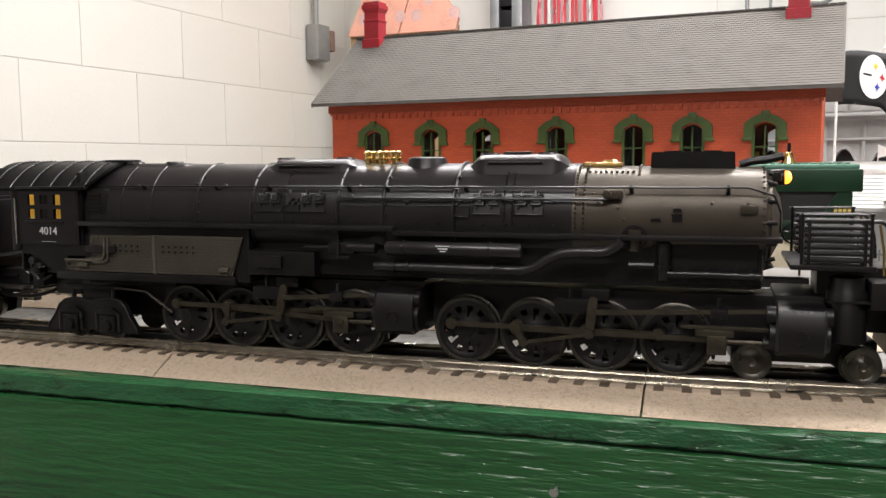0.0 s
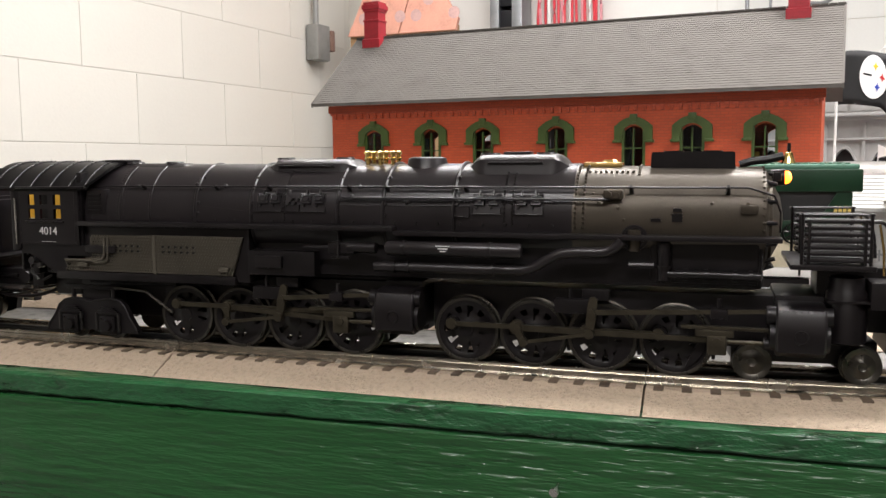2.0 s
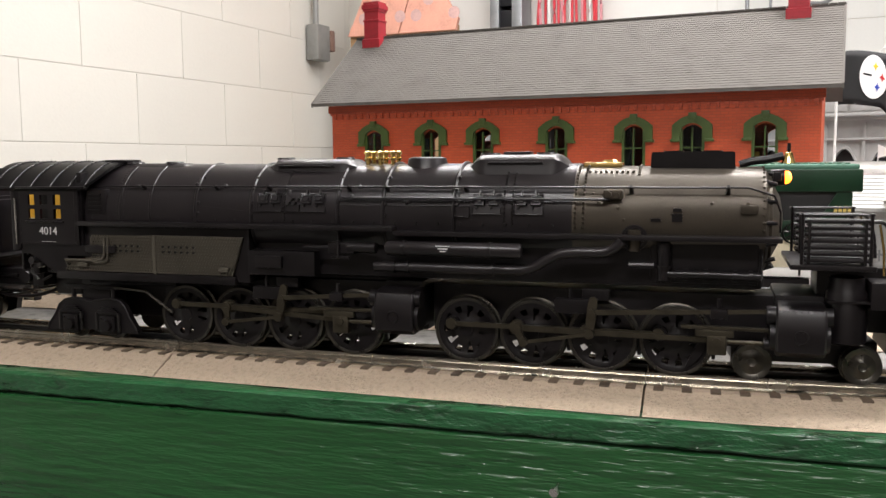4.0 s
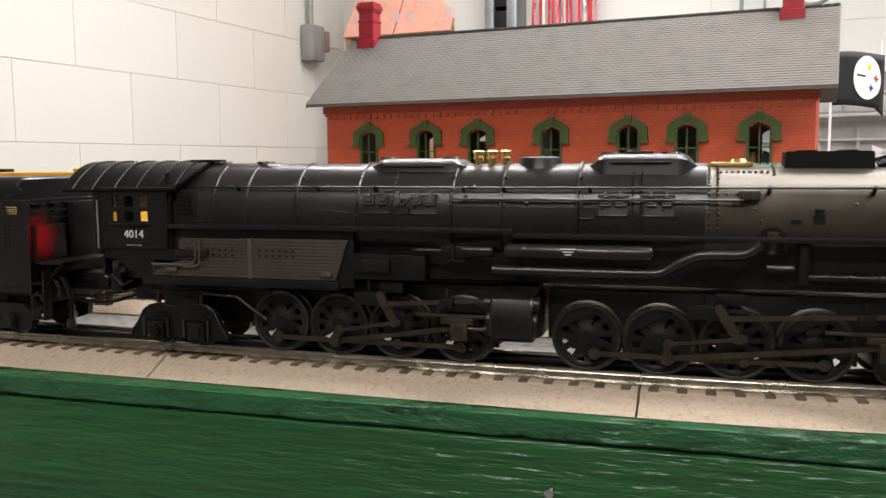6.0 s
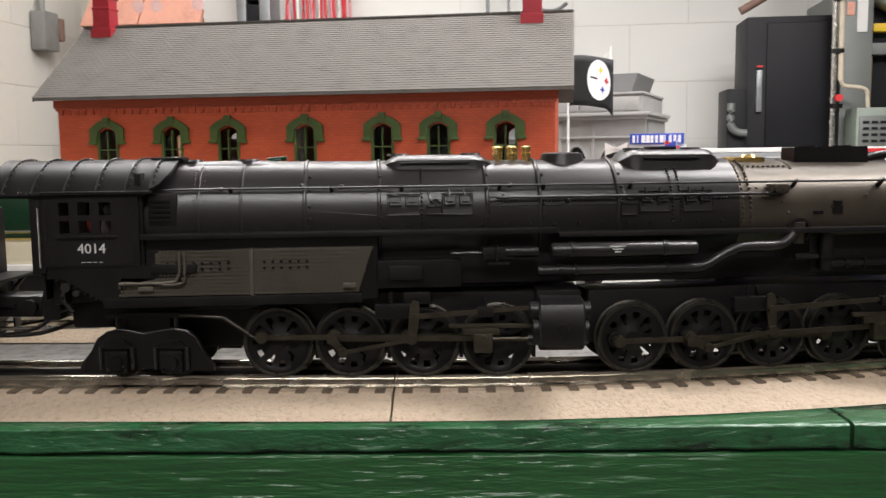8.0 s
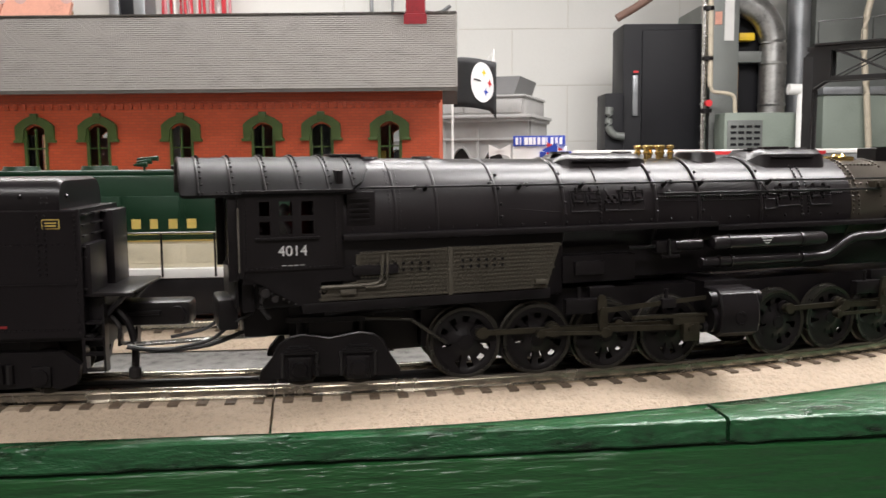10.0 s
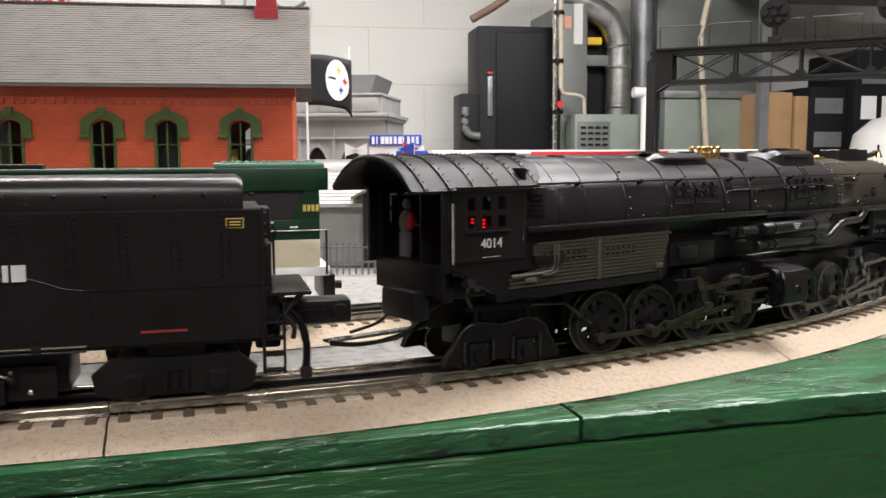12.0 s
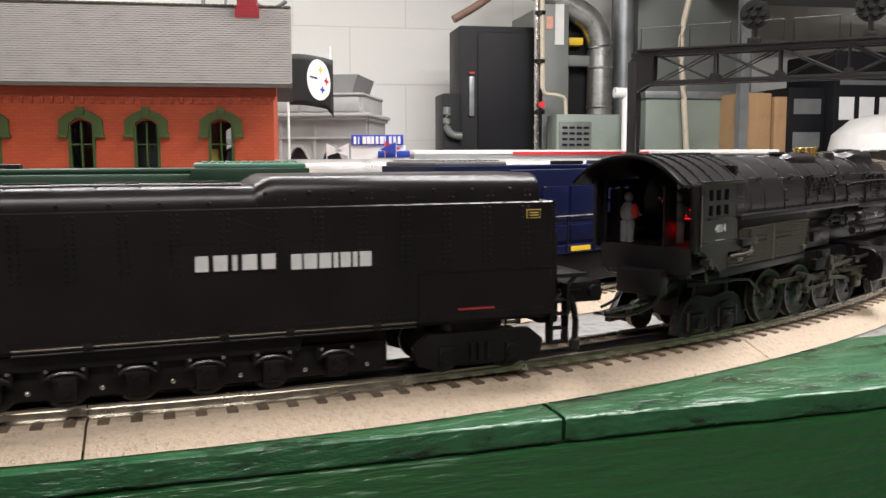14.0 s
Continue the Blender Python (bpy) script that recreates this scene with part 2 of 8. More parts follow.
# ---- mesh helpers ----
def bm_box(bm, x0, x1, y0, y1, z0, z1, bevel=0.0):
    """A box, with its edges rounded by bevel."""
    r = bmesh.ops.create_cube(bm, size=1.0)
    vs = r["verts"]
    for v in vs:
        v.co = Vector((x0 + (v.co.x + 0.5) * (x1 - x0), y0 + (v.co.y + 0.5) * (y1 - y0), z0 + (v.co.z + 0.5) * (z1 - z0)))
    if bevel:
        es = {e for v in vs for e in v.link_edges}
        bmesh.ops.bevel(bm, geom=list(es), offset=bevel, segments=2, affect="EDGES", profile=0.6)
    return bm


def bm_cyl(bm, a, b, r, r2=None, seg=16, caps=True):
    """A cylinder or cone from point a to point b."""
    a, b = Vector(a), Vector(b)
    d = b - a
    m = Matrix.Translation((a + b) / 2) @ d.to_track_quat("Z", "Y").to_matrix().to_4x4()
    bmesh.ops.create_cone(bm, cap_ends=caps, segments=seg, radius1=r, radius2=r if r2 is None else r2, depth=d.length, matrix=m)
    return bm


def bm_ball(bm, c, r, scale=(1, 1, 1), seg=12):
    m = Matrix.Translation(c) @ Matrix.Diagonal((*scale, 1))
    bmesh.ops.create_uvsphere(bm, u_segments=seg, v_segments=max(6, seg // 2), radius=r, matrix=m)
    return bm


def bm_lathe(bm, prof, axis="x", centre=(0, 0, 0), seg=40, a0=0.0, a1=360.0, caps=True):
    """A turned body: prof lists (place along the axis, radius)."""
    rings = []
    full = abs(a1 - a0 - 360) < 1e-6
    count = seg if full else seg + 1
    for s, r in prof:
        ring = []
        for i in range(count):
            t = radians(a0 + (a1 - a0) * i / seg)
            u, v = r * math.cos(t), r * math.sin(t)
            p = {"x": (s, u, v), "y": (u, s, v), "z": (u, v, s)}[axis]
            ring.append(bm.verts.new(Vector(p) + Vector(centre)))
        rings.append(ring)
    for p, q in zip(rings, rings[1:]):
        for i in range(count if full else count - 1):
            j = (i + 1) % count
            bm.faces.new((p[i], p[j], q[j], q[i]))
    if full and caps:
        for ring in (rings[0], rings[-1]):
            bm.faces.new(ring)
    return bm


def bm_tube(bm, pts, r, seg=8):
    """A round pipe or wire through the points, with mitred bends and end caps."""
    pts = [Vector(p) for p in pts]
    rings = []
    up = Vector((0, 0, 1))
    for i, p in enumerate(pts):
        d = (pts[min(i + 1, len(pts) - 1)] - pts[max(i - 1, 0)]).normalized()
        side = d.cross(up)
        if side.length < 0.1:
            side = d.cross(Vector((0, 1, 0)))
        side.normalize()
        top = side.cross(d).normalized()
        rings.append([bm.verts.new(p + side * r * math.cos(2 * math.pi * k / seg) + top * r * math.sin(2 * math.pi * k / seg)) for k in range(seg)])
    for p, q in zip(rings, rings[1:]):
        for k in range(seg):
            j = (k + 1) % seg
            bm.faces.new((p[k], p[j], q[j], q[k]))
    bm.faces.new(rings[0]), bm.faces.new(rings[-1])
    return bm


def bm_prism(bm, outline, lo, hi, axis="y"):
    """A plate: a 2D outline pushed from lo to hi along an axis. The outline lies on (x, z), (y, z) or (x, y)."""
    def put(u, v, w):
        return {"y": (u, w, v), "x": (w, u, v), "z": (u, v, w)}[axis]
    a = [bm.verts.new(put(u, v, lo)) for u, v in outline]
    b = [bm.verts.new(put(u, v, hi)) for u, v in outline]
    bm.faces.new(a), bm.faces.new(b)
    for i in range(len(a)):
        j = (i + 1) % len(a)
        bm.faces.new((a[i], a[j], b[j], b[i]))
    return bm


def finish(bm, name, material, smooth=True):
    bmesh.ops.recalc_face_normals(bm, faces=bm.faces)
    me = bpy.data.meshes.new(name)
    bm.to_mesh(me)
    bm.free()
    me.materials.append(material)
    if smooth:
        for p in me.polygons:
            p.use_smooth = True
        me.set_sharp_from_angle(angle=radians(35))
    return me


def part(name, bm, material, parent=None, label="", smooth=True):
    """Links a bmesh as one mesh object under a thing or a part."""
    ob = new(name, finish(bm, name, material, smooth))
    if parent is not None:
        ob.parent = parent
    if label:
        tagged(ob, label)
    return ob


def thing(name, label, category, m=None, group="", kind=""):
    """An empty at the base of a thing, which parents its parts."""
    ob = new(name)
    ob.empty_display_size = 0.01
    if m is not None:
        ob.matrix_world = m
    return tagged(ob, label, category, group, kind)


def box(name, material, parent, x0, x1, y0, y1, z0, z1, bevel=0.0, label=""):
    return part(name, bm_box(bmesh.new(), x0, x1, y0, y1, z0, z1, bevel), material, parent, label)


def cyl(name, material, parent, a, b, r, r2=None, seg=16, label=""):
    return part(name, bm_cyl(bmesh.new(), a, b, r, r2, seg), material, parent, label)


def tube(name, material, parent, pts, r, seg=8, label=""):
    return part(name, bm_tube(bmesh.new(), pts, r, seg), material, parent, label)


def lettering(name, text, size, material, parent, m, depth=0.0002, label=""):
    """Raised letters in the built-in font, as a mesh."""
    cu = bpy.data.curves.new(name, "FONT")
    cu.body, cu.size, cu.extrude, cu.align_x, cu.align_y = text, size, depth, "CENTER", "CENTER"
    tmp = bpy.data.objects.new(name, cu)
    scene.collection.objects.link(tmp)
    bpy.context.view_layer.update()
    me = bpy.data.meshes.new_from_object(tmp.evaluated_get(bpy.context.evaluated_depsgraph_get()))
    bpy.data.objects.remove(tmp)
    me.materials.clear()
    me.materials.append(material)
    ob = new(name, me)
    ob.parent = parent
    ob.matrix_local = m
    if label:
        tagged(ob, label)
    return ob


SIDE = pose(0, 0, 0, 90, 0, 0)  # lettering that faces -y


def smooth_line(pts, n=6):
    """Points along a soft curve through the given ones."""
    pts = [Vector(p) for p in pts]
    out = []
    for i in range(len(pts) - 1):
        p0, p1, p2, p3 = pts[max(i - 1, 0)], pts[i], pts[i + 1], pts[min(i + 2, len(pts) - 1)]
        for k in range(n):
            t = k / n
            out.append(0.5 * (2 * p1 + (p2 - p0) * t + (2 * p0 - 5 * p1 + 4 * p2 - p3) * t * t + (3 * p1 - p0 - 3 * p2 + p3) * t ** 3))
    out.append(pts[-1])
    return out


# ---- the track's line: straight, then a curve to the left ----
P0 = Vector((0.1049, 0.4637))
A0 = -0.31286
RAD = 1.1038


def along(s, off=0.0, z=0.0, rad=RAD):
    """The place at s metres along the track's centre line (0: where the curve begins), off metres to the left, and the heading."""
    if s <= 0:
        p = P0 + Vector((math.cos(A0), math.sin(A0))) * s
        h = A0
    else:
        h = A0 + s / rad
        c = P0 + Vector((-math.sin(A0), math.cos(A0))) * rad
        p = c + Vector((math.sin(h), -math.cos(h))) * rad
    p = p + Vector((-math.sin(h), math.cos(h))) * off
    return Vector((p.x, p.y, z)), h


def on_track(s, off=0.0, z=0.0):
    p, h = along(s, off, z)
    return Matrix.Translation(p) @ Matrix.Rotation(h, 4, "Z")


def chord(s, a, b, off=0.0):
    """The pose of a body whose origin is s along the track and that rides on pivots a and b ahead of it."""
    p, q = along(s + a, off)[0], along(s + b, off)[0]
    d = (q - p).normalized()
    return Matrix.Translation(p - d * a) @ Matrix.Rotation(math.atan2(d.y, d.x), 4, "Z")

# ---- the room ----
FLOOR = -1.02
C0 = Vector((-0.385, 3.69))                       # corner of the two block walls
UL = Vector((-0.3907, -0.9205))                   # along the left wall, towards the camera
UB = Vector((0.9205, -0.3907))                    # along the back wall, to the right


def plan_box(name, material, a, b, t, z0, z1, label, category="wall"):
    """A wall from a to b in plan, of thickness t to its left, as a piece of the setting."""
    a, b = Vector(a), Vector(b)
    d = b - a
    bm = bm_box(bmesh.new(), 0, d.length, 0, t, z0, z1)
    ob = part(name, bm, material)
    ob.matrix_world = Matrix.Translation((a.x, a.y, 0)) @ Matrix.Rotation(math.atan2(d.y, d.x), 4, "Z")
    return tagged(ob, label, category, kind="structure")


def block_mesh(w, h, d, material, name):
    bm = bm_box(bmesh.new(), 0.0015, w - 0.0015, -d, 0.01, 0.0015, h - 0.0015, min(0.002, d * 0.6))
    return finish(bm, name, material, smooth=False)


def block_wall(wall, length, material, z0, z1, first=0.0, proud=0.0020):
    """Painted concrete blocks, 0.406 by 0.203, laid in running bond on the room side of a wall."""
    whole = block_mesh(0.406, 0.203, proud, material, "block")
    row = 0
    z = z0
    while z < z1:
        x = -0.203 * (row % 2) + first
        while x < length:
            if x > -0.1 and x + 0.3 < length:
                ob = new("block", whole)
                ob.parent = wall
                ob.location = (x, 0, z)
            x += 0.406
        z += 0.203
        row += 1


far_left = C0 + UL * 4.4
far_right = C0 + UB * 4.6
opp = far_left + UB * 4.6
wall_left = plan_box("wall_left", M_MORTAR, far_left, C0, 0.15, FLOOR, CEILING, "cream painted concrete block wall of the room")
wall_back = plan_box("wall_back", M_MORTAR, C0, far_right, 0.15, FLOOR, CEILING, "white painted concrete block wall of the room")
# Unseen walls added to close the room, darkened to cut reflected light.
wall_right = plan_box("wall_right", M_UNSEEN, far_right, opp, 0.15, FLOOR, CEILING, "unseen side wall of the room, dark to cut reflections")
wall_near = plan_box("wall_near", M_UNSEEN, opp, far_left, 0.15, FLOOR, CEILING, "unseen wall behind the camera, dark to cut reflections")


def slab(name, material, z0, z1, label, category):
    bm = bmesh.new()
    corners = [C0 + UL * -0.15 + UB * -0.15, far_right + UL * -0.15 + UB * 0.15, opp + UL * 0.15 + UB * 0.15, far_left + UL * 0.15 - UB * 0.15]
    bm_prism(bm, [(c.x, c.y) for c in corners], z0, z1, "z")
    return tagged(part(name, bm, material, smooth=False), label, category, kind="structure")


slab("floor", M_FLOOR, FLOOR - 0.1, FLOOR, "grey concrete basement floor", "floor")
slab("ceiling", M_CEIL, CEILING, CEILING + 0.1, "white painted ceiling of the basement", "ceiling")
# Fittings out of view; they follow the lamps, added fill included.
for lx, ly, lr, lw in LAMPS:
    fit_ = thing("ceiling_light", "unseen white enamelled fluorescent ceiling fitting, lit, its place assumed", "ceiling light", pose(lx, ly, CEILING, 0, 0, lr), "ceiling lights")
    box("housing", M_ENAMEL, fit_, -0.62, 0.62, -0.14, 0.14, -0.06, 0.0, 0.008)
    for ty in (-0.06, 0.06):
        cyl("tube", M_TUBE, fit_, (-0.58, ty, -0.075), (0.58, ty, -0.075), 0.013, seg=12)

# ---- the layout: table, green boards along its edge ----
EDGE = Vector((0.3057, 0.3482))
ED = Vector((0.9567, -0.2911)).normalized()
EN = Vector((-ED.y, ED.x))                        # away from the camera
BED = -0.016                                      # height of the table under the roadbed


def on_edge(s, depth=0.0):
    p = EDGE + ED * s + EN * depth
    return p


edge_angle = math.degrees(math.atan2(ED.y, ED.x))
table = tagged(part("layout_tabletop", bm_box(bmesh.new(), -1.15, 2.3, 0.10, 2.2, BED - 0.014, BED - 0.001), M_TABLE), "grey gravel covered layout tabletop", "tabletop", kind="structure")
table.matrix_world = pose(EDGE.x, EDGE.y, 0, 0, 0, edge_angle)


def rough_board(name, x0, x1, y0, y1, z0, z1, material, label, seed):
    """A painted board with slightly uneven edges and end grain."""
    bm = bmesh.new()
    nx = max(4, int((x1 - x0) / 0.012))
    rnd = random.Random(seed)
    rings = []
    for i in range(nx + 1):
        x = x0 + (x1 - x0) * i / nx
        w1, w2 = rnd.uniform(-0.0005, 0.0005), rnd.uniform(-0.0004, 0.0004)
        b = 0.0013
        sec = [(y0 + b + w2, z0 + w1), (y0 + w2, z0 + b + w1), (y0 + w2 * 0.6, z1 - b), (y0 + b * 0.7 + w2, z1 - b * 0.25), (y0 + b * 1.8, z1), (y1, z1), (y1, z0)]
        rings.append([bm.verts.new((x, y, z)) for y, z in sec])
    for p, q in zip(rings, rings[1:]):
        for k in range(7):
            bm.faces.new((p[k], p[(k + 1) % 7], q[(k + 1) % 7], q[k]))
    bm.faces.new(rings[0]), bm.faces.new(rings[-1])
    ob = part(name, bm, material)
    ob.matrix_world = pose(EDGE.x, EDGE.y, 0, 0, 0, edge_angle)
    return tagged(ob, label, "board", "layout edge boards")


TOPB = BED - 0.0005
rough_board("edge_board", -1.3, -0.0012, 0.0, 0.11, TOPB - 0.0125, TOPB, M_GREENT, "green painted top board along the layout edge", 1)
rough_board("edge_board", 0.0012, 2.2, 0.0005, 0.11, TOPB - 0.0125, TOPB, M_GREENT, "green painted top board with a butt joint", 2)
rough_board("fascia_board", -1.3, 2.2, 0.0008, 0.022, -0.24, TOPB - 0.0142, M_GREEN, "glossy green painted fascia board with wood grain", 3)
gap = part("board_gap", bm_box(bmesh.new(), -1.3, 2.2, 0.004, 0.02, TOPB - 0.0150, TOPB - 0.0120), M_CRACK)
gap.matrix_world = pose(EDGE.x, EDGE.y, 0, 0, 0, edge_angle)
tagged(gap, "dark gap between the edge boards", "gap", kind="structure")
tab_legs = [(-1.0, 0.4), (1.8, 0.4), (-0.9, 1.9), (1.8, 1.9)]
for lx, ly in tab_legs:
    leg = part("table_leg", bm_box(bmesh.new(), lx - 0.04, lx + 0.04, ly - 0.04, ly + 0.04, FLOOR, BED - 0.014), M_CARD)
    leg.matrix_world = pose(EDGE.x, EDGE.y, 0, 0, 0, edge_angle)
    tagged(leg, "plain wooden leg under the layout table", "table leg", "table legs", kind="structure")


def nail(s, z, lean):
    ob = thing("nail", "small steel nail driven into the green fascia board", "nail", Matrix.Translation((on_edge(s).x, on_edge(s).y, z)) @ Matrix.Rotation(radians(edge_angle), 4, "Z") @ pose(0, 0, 0, 0, 0, lean))
    cyl("shank", M_STEEL, ob, (0.0015, 0.004, 0.003), (0, -0.005, 0), 0.0009, seg=8)
    cyl("nail_head", M_STEEL, ob, (0, -0.0052, 0), (-0.0002, -0.0066, -0.0002), 0.0024, seg=14)


nail(-0.2606, -0.0545, 0)


# ---- track sections: tan roadbed, brown ties, three rails ----
def sweep(bm, s0, s1, section, step=0.02, rad=RAD):
    """A strip with the given section (offset to the left, height) along the track."""
    n = max(1, int(round((s1 - s0) / step)))
    rings = []
    for i in range(n + 1):
        s = s0 + (s1 - s0) * i / n
        rings.append([bm.verts.new(along(s, o, z)[0]) for o, z in section])
    k = len(section)
    for p, q in zip(rings, rings[1:]):
        for i in range(k):
            j = (i + 1) % k
            bm.faces.new((p[i], p[j], q[j], q[i]))
    bm.faces.new(rings[0]), bm.faces.new(rings[-1])
    return bm


BED_SEC = [(-0.0455, BED), (-0.0285, -0.0082), (-0.0265, -0.0066), (0.0265, -0.0066), (0.0285, -0.0082), (0.0455, BED)]


def rail_section(o):
    return [(o - 0.0030, -0.0066), (o - 0.0030, -0.0058), (o - 0.0010, -0.0050), (o - 0.0010, -0.0022), (o - 0.0016, -0.0014), (o - 0.0014, -0.0002), (o - 0.0008, 0.0),
            (o + 0.0008, 0.0), (o + 0.0014, -0.0002), (o + 0.0016, -0.0014), (o + 0.0010, -0.0022), (o + 0.0010, -0.0050), (o + 0.0030, -0.0058), (o + 0.0030, -0.0066)]


def shifted(section, off):
    return [(o + off, z) for o, z in section]


tie_mesh = finish(bm_box(bmesh.new(), -0.0026, 0.0026, -0.0272, 0.0272, -0.0085, -0.0060, 0.0003), "tie", M_TIE)
chair_mesh = finish(bm_box(bmesh.new(), -0.0009, 0.0009, -0.0212, -0.0196, -0.0060, -0.0052, 0.0002), "rail_clip", M_TIE)


def track_section(s0, s1, off=0.0, ties=True):
    ob = thing("track_section", "tan plastic roadbed track section with brown ties and nickel rails", "model track", group="track sections")
    part("roadbed", sweep(bmesh.new(), s0 + 0.0006, s1 - 0.0006, shifted(BED_SEC, off)), M_BALLAST, ob)
    for o, m, nm in ((-0.0168, M_RAIL, "rail"), (0.0, M_RAILK, "centre_rail"), (0.0168, M_RAIL, "rail")):
        part(nm, sweep(bmesh.new(), s0 + 0.0003, s1 - 0.0003, shifted(rail_section(o), off)), m, ob)
    if ties:
        n = int(round((s1 - s0) / 0.0137))
        for i in range(n):
            s = s0 + (s1 - s0) * (i + 0.5) / n
            t = new("tie", tie_mesh)
            t.parent = ob
            t.matrix_local = on_track(s, off)
            c = new("rail_clip", chair_mesh)
            c.parent = ob
            c.matrix_local = on_track(s, off)
    return ob


JOINTS = [-0.846, -0.562, -0.278, 0.0065, 0.392, 0.777, 1.16]
for a, b in zip(JOINTS, JOINTS[1:]):
    track_section(a, b)
# the second track, inside the first
OFF2 = 0.182
for a, b in ((-0.9, -0.45), (-0.45, 0.0), (0.0, 0.45), (0.45, 0.9)):
    track_section(a, b, OFF2, True)

# ---- the articulated steam locomotive; x forward, the origin at the middle of the rear drivers on the rail ----
R_DRV = 0.0180
CROSS_Z = 0.0206                                   # height of the pistons
CRANK = 0.0088
REAR_AX = (-0.0613, -0.0243, 0.0127, 0.0497)
FRONT_AX = (0.1175, 0.1545, 0.1915, 0.2285)
REAR_A0, FRONT_A0 = radians(128), radians(155)     # crank angles at the start
PIV_A, PIV_B = -0.1, 0.30
loco = thing("steam_locomotive", "black articulated model steam locomotive with graphite smokebox and firebox", "model locomotive")


def rivet_row(bm, pts, r=0.0006):
    for p in pts:
        bmesh.ops.create_icosphere(bm, subdivisions=1, radius=r, matrix=Matrix.Translation(p))
    return bm


BC, BR = 0.0800, 0.0293                            # boiler axis height and radius


def on_boiler(x, deg, r=BR, c=BC):
    """A point on the boiler, deg up from the near side."""
    return (x, -r * math.cos(radians(deg)), c + r * math.sin(radians(deg)))


def boiler():
    bm = bmesh.new()
    bm_lathe(bm, [(-0.131, 0.0285), (-0.130, 0.0298), (-0.098, 0.0302), (-0.046, 0.0298), (0.02, 0.0294), (0.176, 0.0290)], "x", (0, 0, BC), 56)
    b = part("boiler", bm, M_BLACKB, loco, "black painted boiler shell")
    bm = bmesh.new()
    bm_lathe(bm, [(0.1755, 0.0293), (0.1765, 0.0293), (0.178, 0.0284), (0.268, 0.0275), (0.2705, 0.0268), (0.272, 0.0245)], "x", (0, 0, BC - 0.0008), 56)
    sm = part("smokebox", bm, M_GRAPH, loco, "graphite grey smokebox shell")
    # smokebox front door
    bm = bm_lathe(bmesh.new(), [(0.2715, 0.024), (0.2735, 0.0235), (0.2745, 0.019), (0.278, 0.012), (0.2795, 0.004)], "x", (0, 0, BC - 0.0008), 40)
    d = part("smokebox_door", bm, M_GRAPH, loco)
    for k in range(14):
        a = 2 * math.pi * k / 14
        y, z = 0.0255 * math.cos(a), BC - 0.0008 + 0.0255 * math.sin(a)
        cyl("door_clamp", M_BLACK, d, (0.270, y, z), (0.2755, y * 0.93, BC + (z - BC) * 0.93), 0.0012, seg=8)
    # bands, with seams of rivets
    for x in (-0.101, -0.0800, -0.0485, -0.0112, 0.0435, 0.0708, 0.1115):
        bm = bm_lathe(bmesh.new(), [(x - 0.0011, BR - 0.002), (x - 0.0010, BR + 0.0006), (x - 0.0004, BR + 0.0012), (x + 0.0004, BR + 0.0012), (x + 0.0010, BR + 0.0006), (x + 0.0011, BR - 0.002)], "x", (0, 0, BC), 56)
        part("boiler_band", bm, M_BLACKB, b)
    bm = bmesh.new()
    for x in (-0.1035, -0.0985, 0.0102, 0.1396, 0.1440):
        rivet_row(bm, [on_boiler(x, a, BR + 0.0004) for a in range(-6, 60, 4)], 0.00075)
    rivet_row(bm, [on_boiler(-0.122 + 0.0125 * k, -6, BR + 0.0004) for k in range(24)], 0.0008)
    for x in (-0.046, -0.0106, 0.044, 0.0727, 0.1132):
        rivet_row(bm, [on_boiler(x, a, BR + 0.001) for a in (2, 14, 30, 46)], 0.001)
    rivet_row(bm, [on_boiler(0.0445 + 0.00165 * k, 17.0, BR + 0.0002) for k in range(76)], 0.0008)
    tagged(part("rivets", bm, M_BLACKB, b), kind="stuff")
    bm = bmesh.new()
    for x in (0.1772, 0.1815):
        rivet_row(bm, [on_boiler(x, a, 0.0290, BC - 0.0008) for a in range(-6, 86, 5)], 0.0009)
    rivet_row(bm, [on_boiler(0.183 + 0.0028 * k, 62, 0.0285, BC - 0.0008) for k in range(9)], 0.0009)
    rivet_row(bm, [on_boiler(0.2085, a, 0.0281, BC - 0.0008) for a in range(58, 96, 5)], 0.001)
    rivet_row(bm, [on_boiler(0.2695, a, 0.0272, BC - 0.0008) for a in range(-8, 92, 8)], 0.0008)
    rivet_row(bm, [on_boiler(x, a, 0.028, BC - 0.0008) for x, a in ((0.186, 30), (0.191, 30), (0.196, 30), (0.189, 20), (0.199, 14), (0.202, 2), (0.226, 8), (0.245, 20), (0.262, 20))], 0.001)
    tagged(part("rivets", bm, M_GRAPH, sm), kind="stuff")
    # inspection hatches on the boiler's side: a framed plate, two louvred lids, a lower ledge
    def plate(bm, xa, xb, a0, a1, t):
        a0, a1 = radians(a0), radians(a1)
        vs = [bm.verts.new((x, -r * math.cos(a), BC + r * math.sin(a))) for r in (BR - 0.001, BR + t) for x in (xa, xb) for a in (a0, a1)]
        for f in ((0, 1, 3, 2), (4, 5, 7, 6), (0, 1, 5, 4), (2, 3, 7, 6), (0, 2, 6, 4), (1, 3, 7, 5)):
            bm.faces.new([vs[i] for i in f])

    def ring(bm, xa, xb, a0, a1, r, lift):
        pts = [on_boiler(x, a, BR + lift) for x, a in ((xa, a0), (xb, a0), (xb, a1), (xa, a1), (xa, a0))]
        return bm_tube(bm, pts, r, 6)

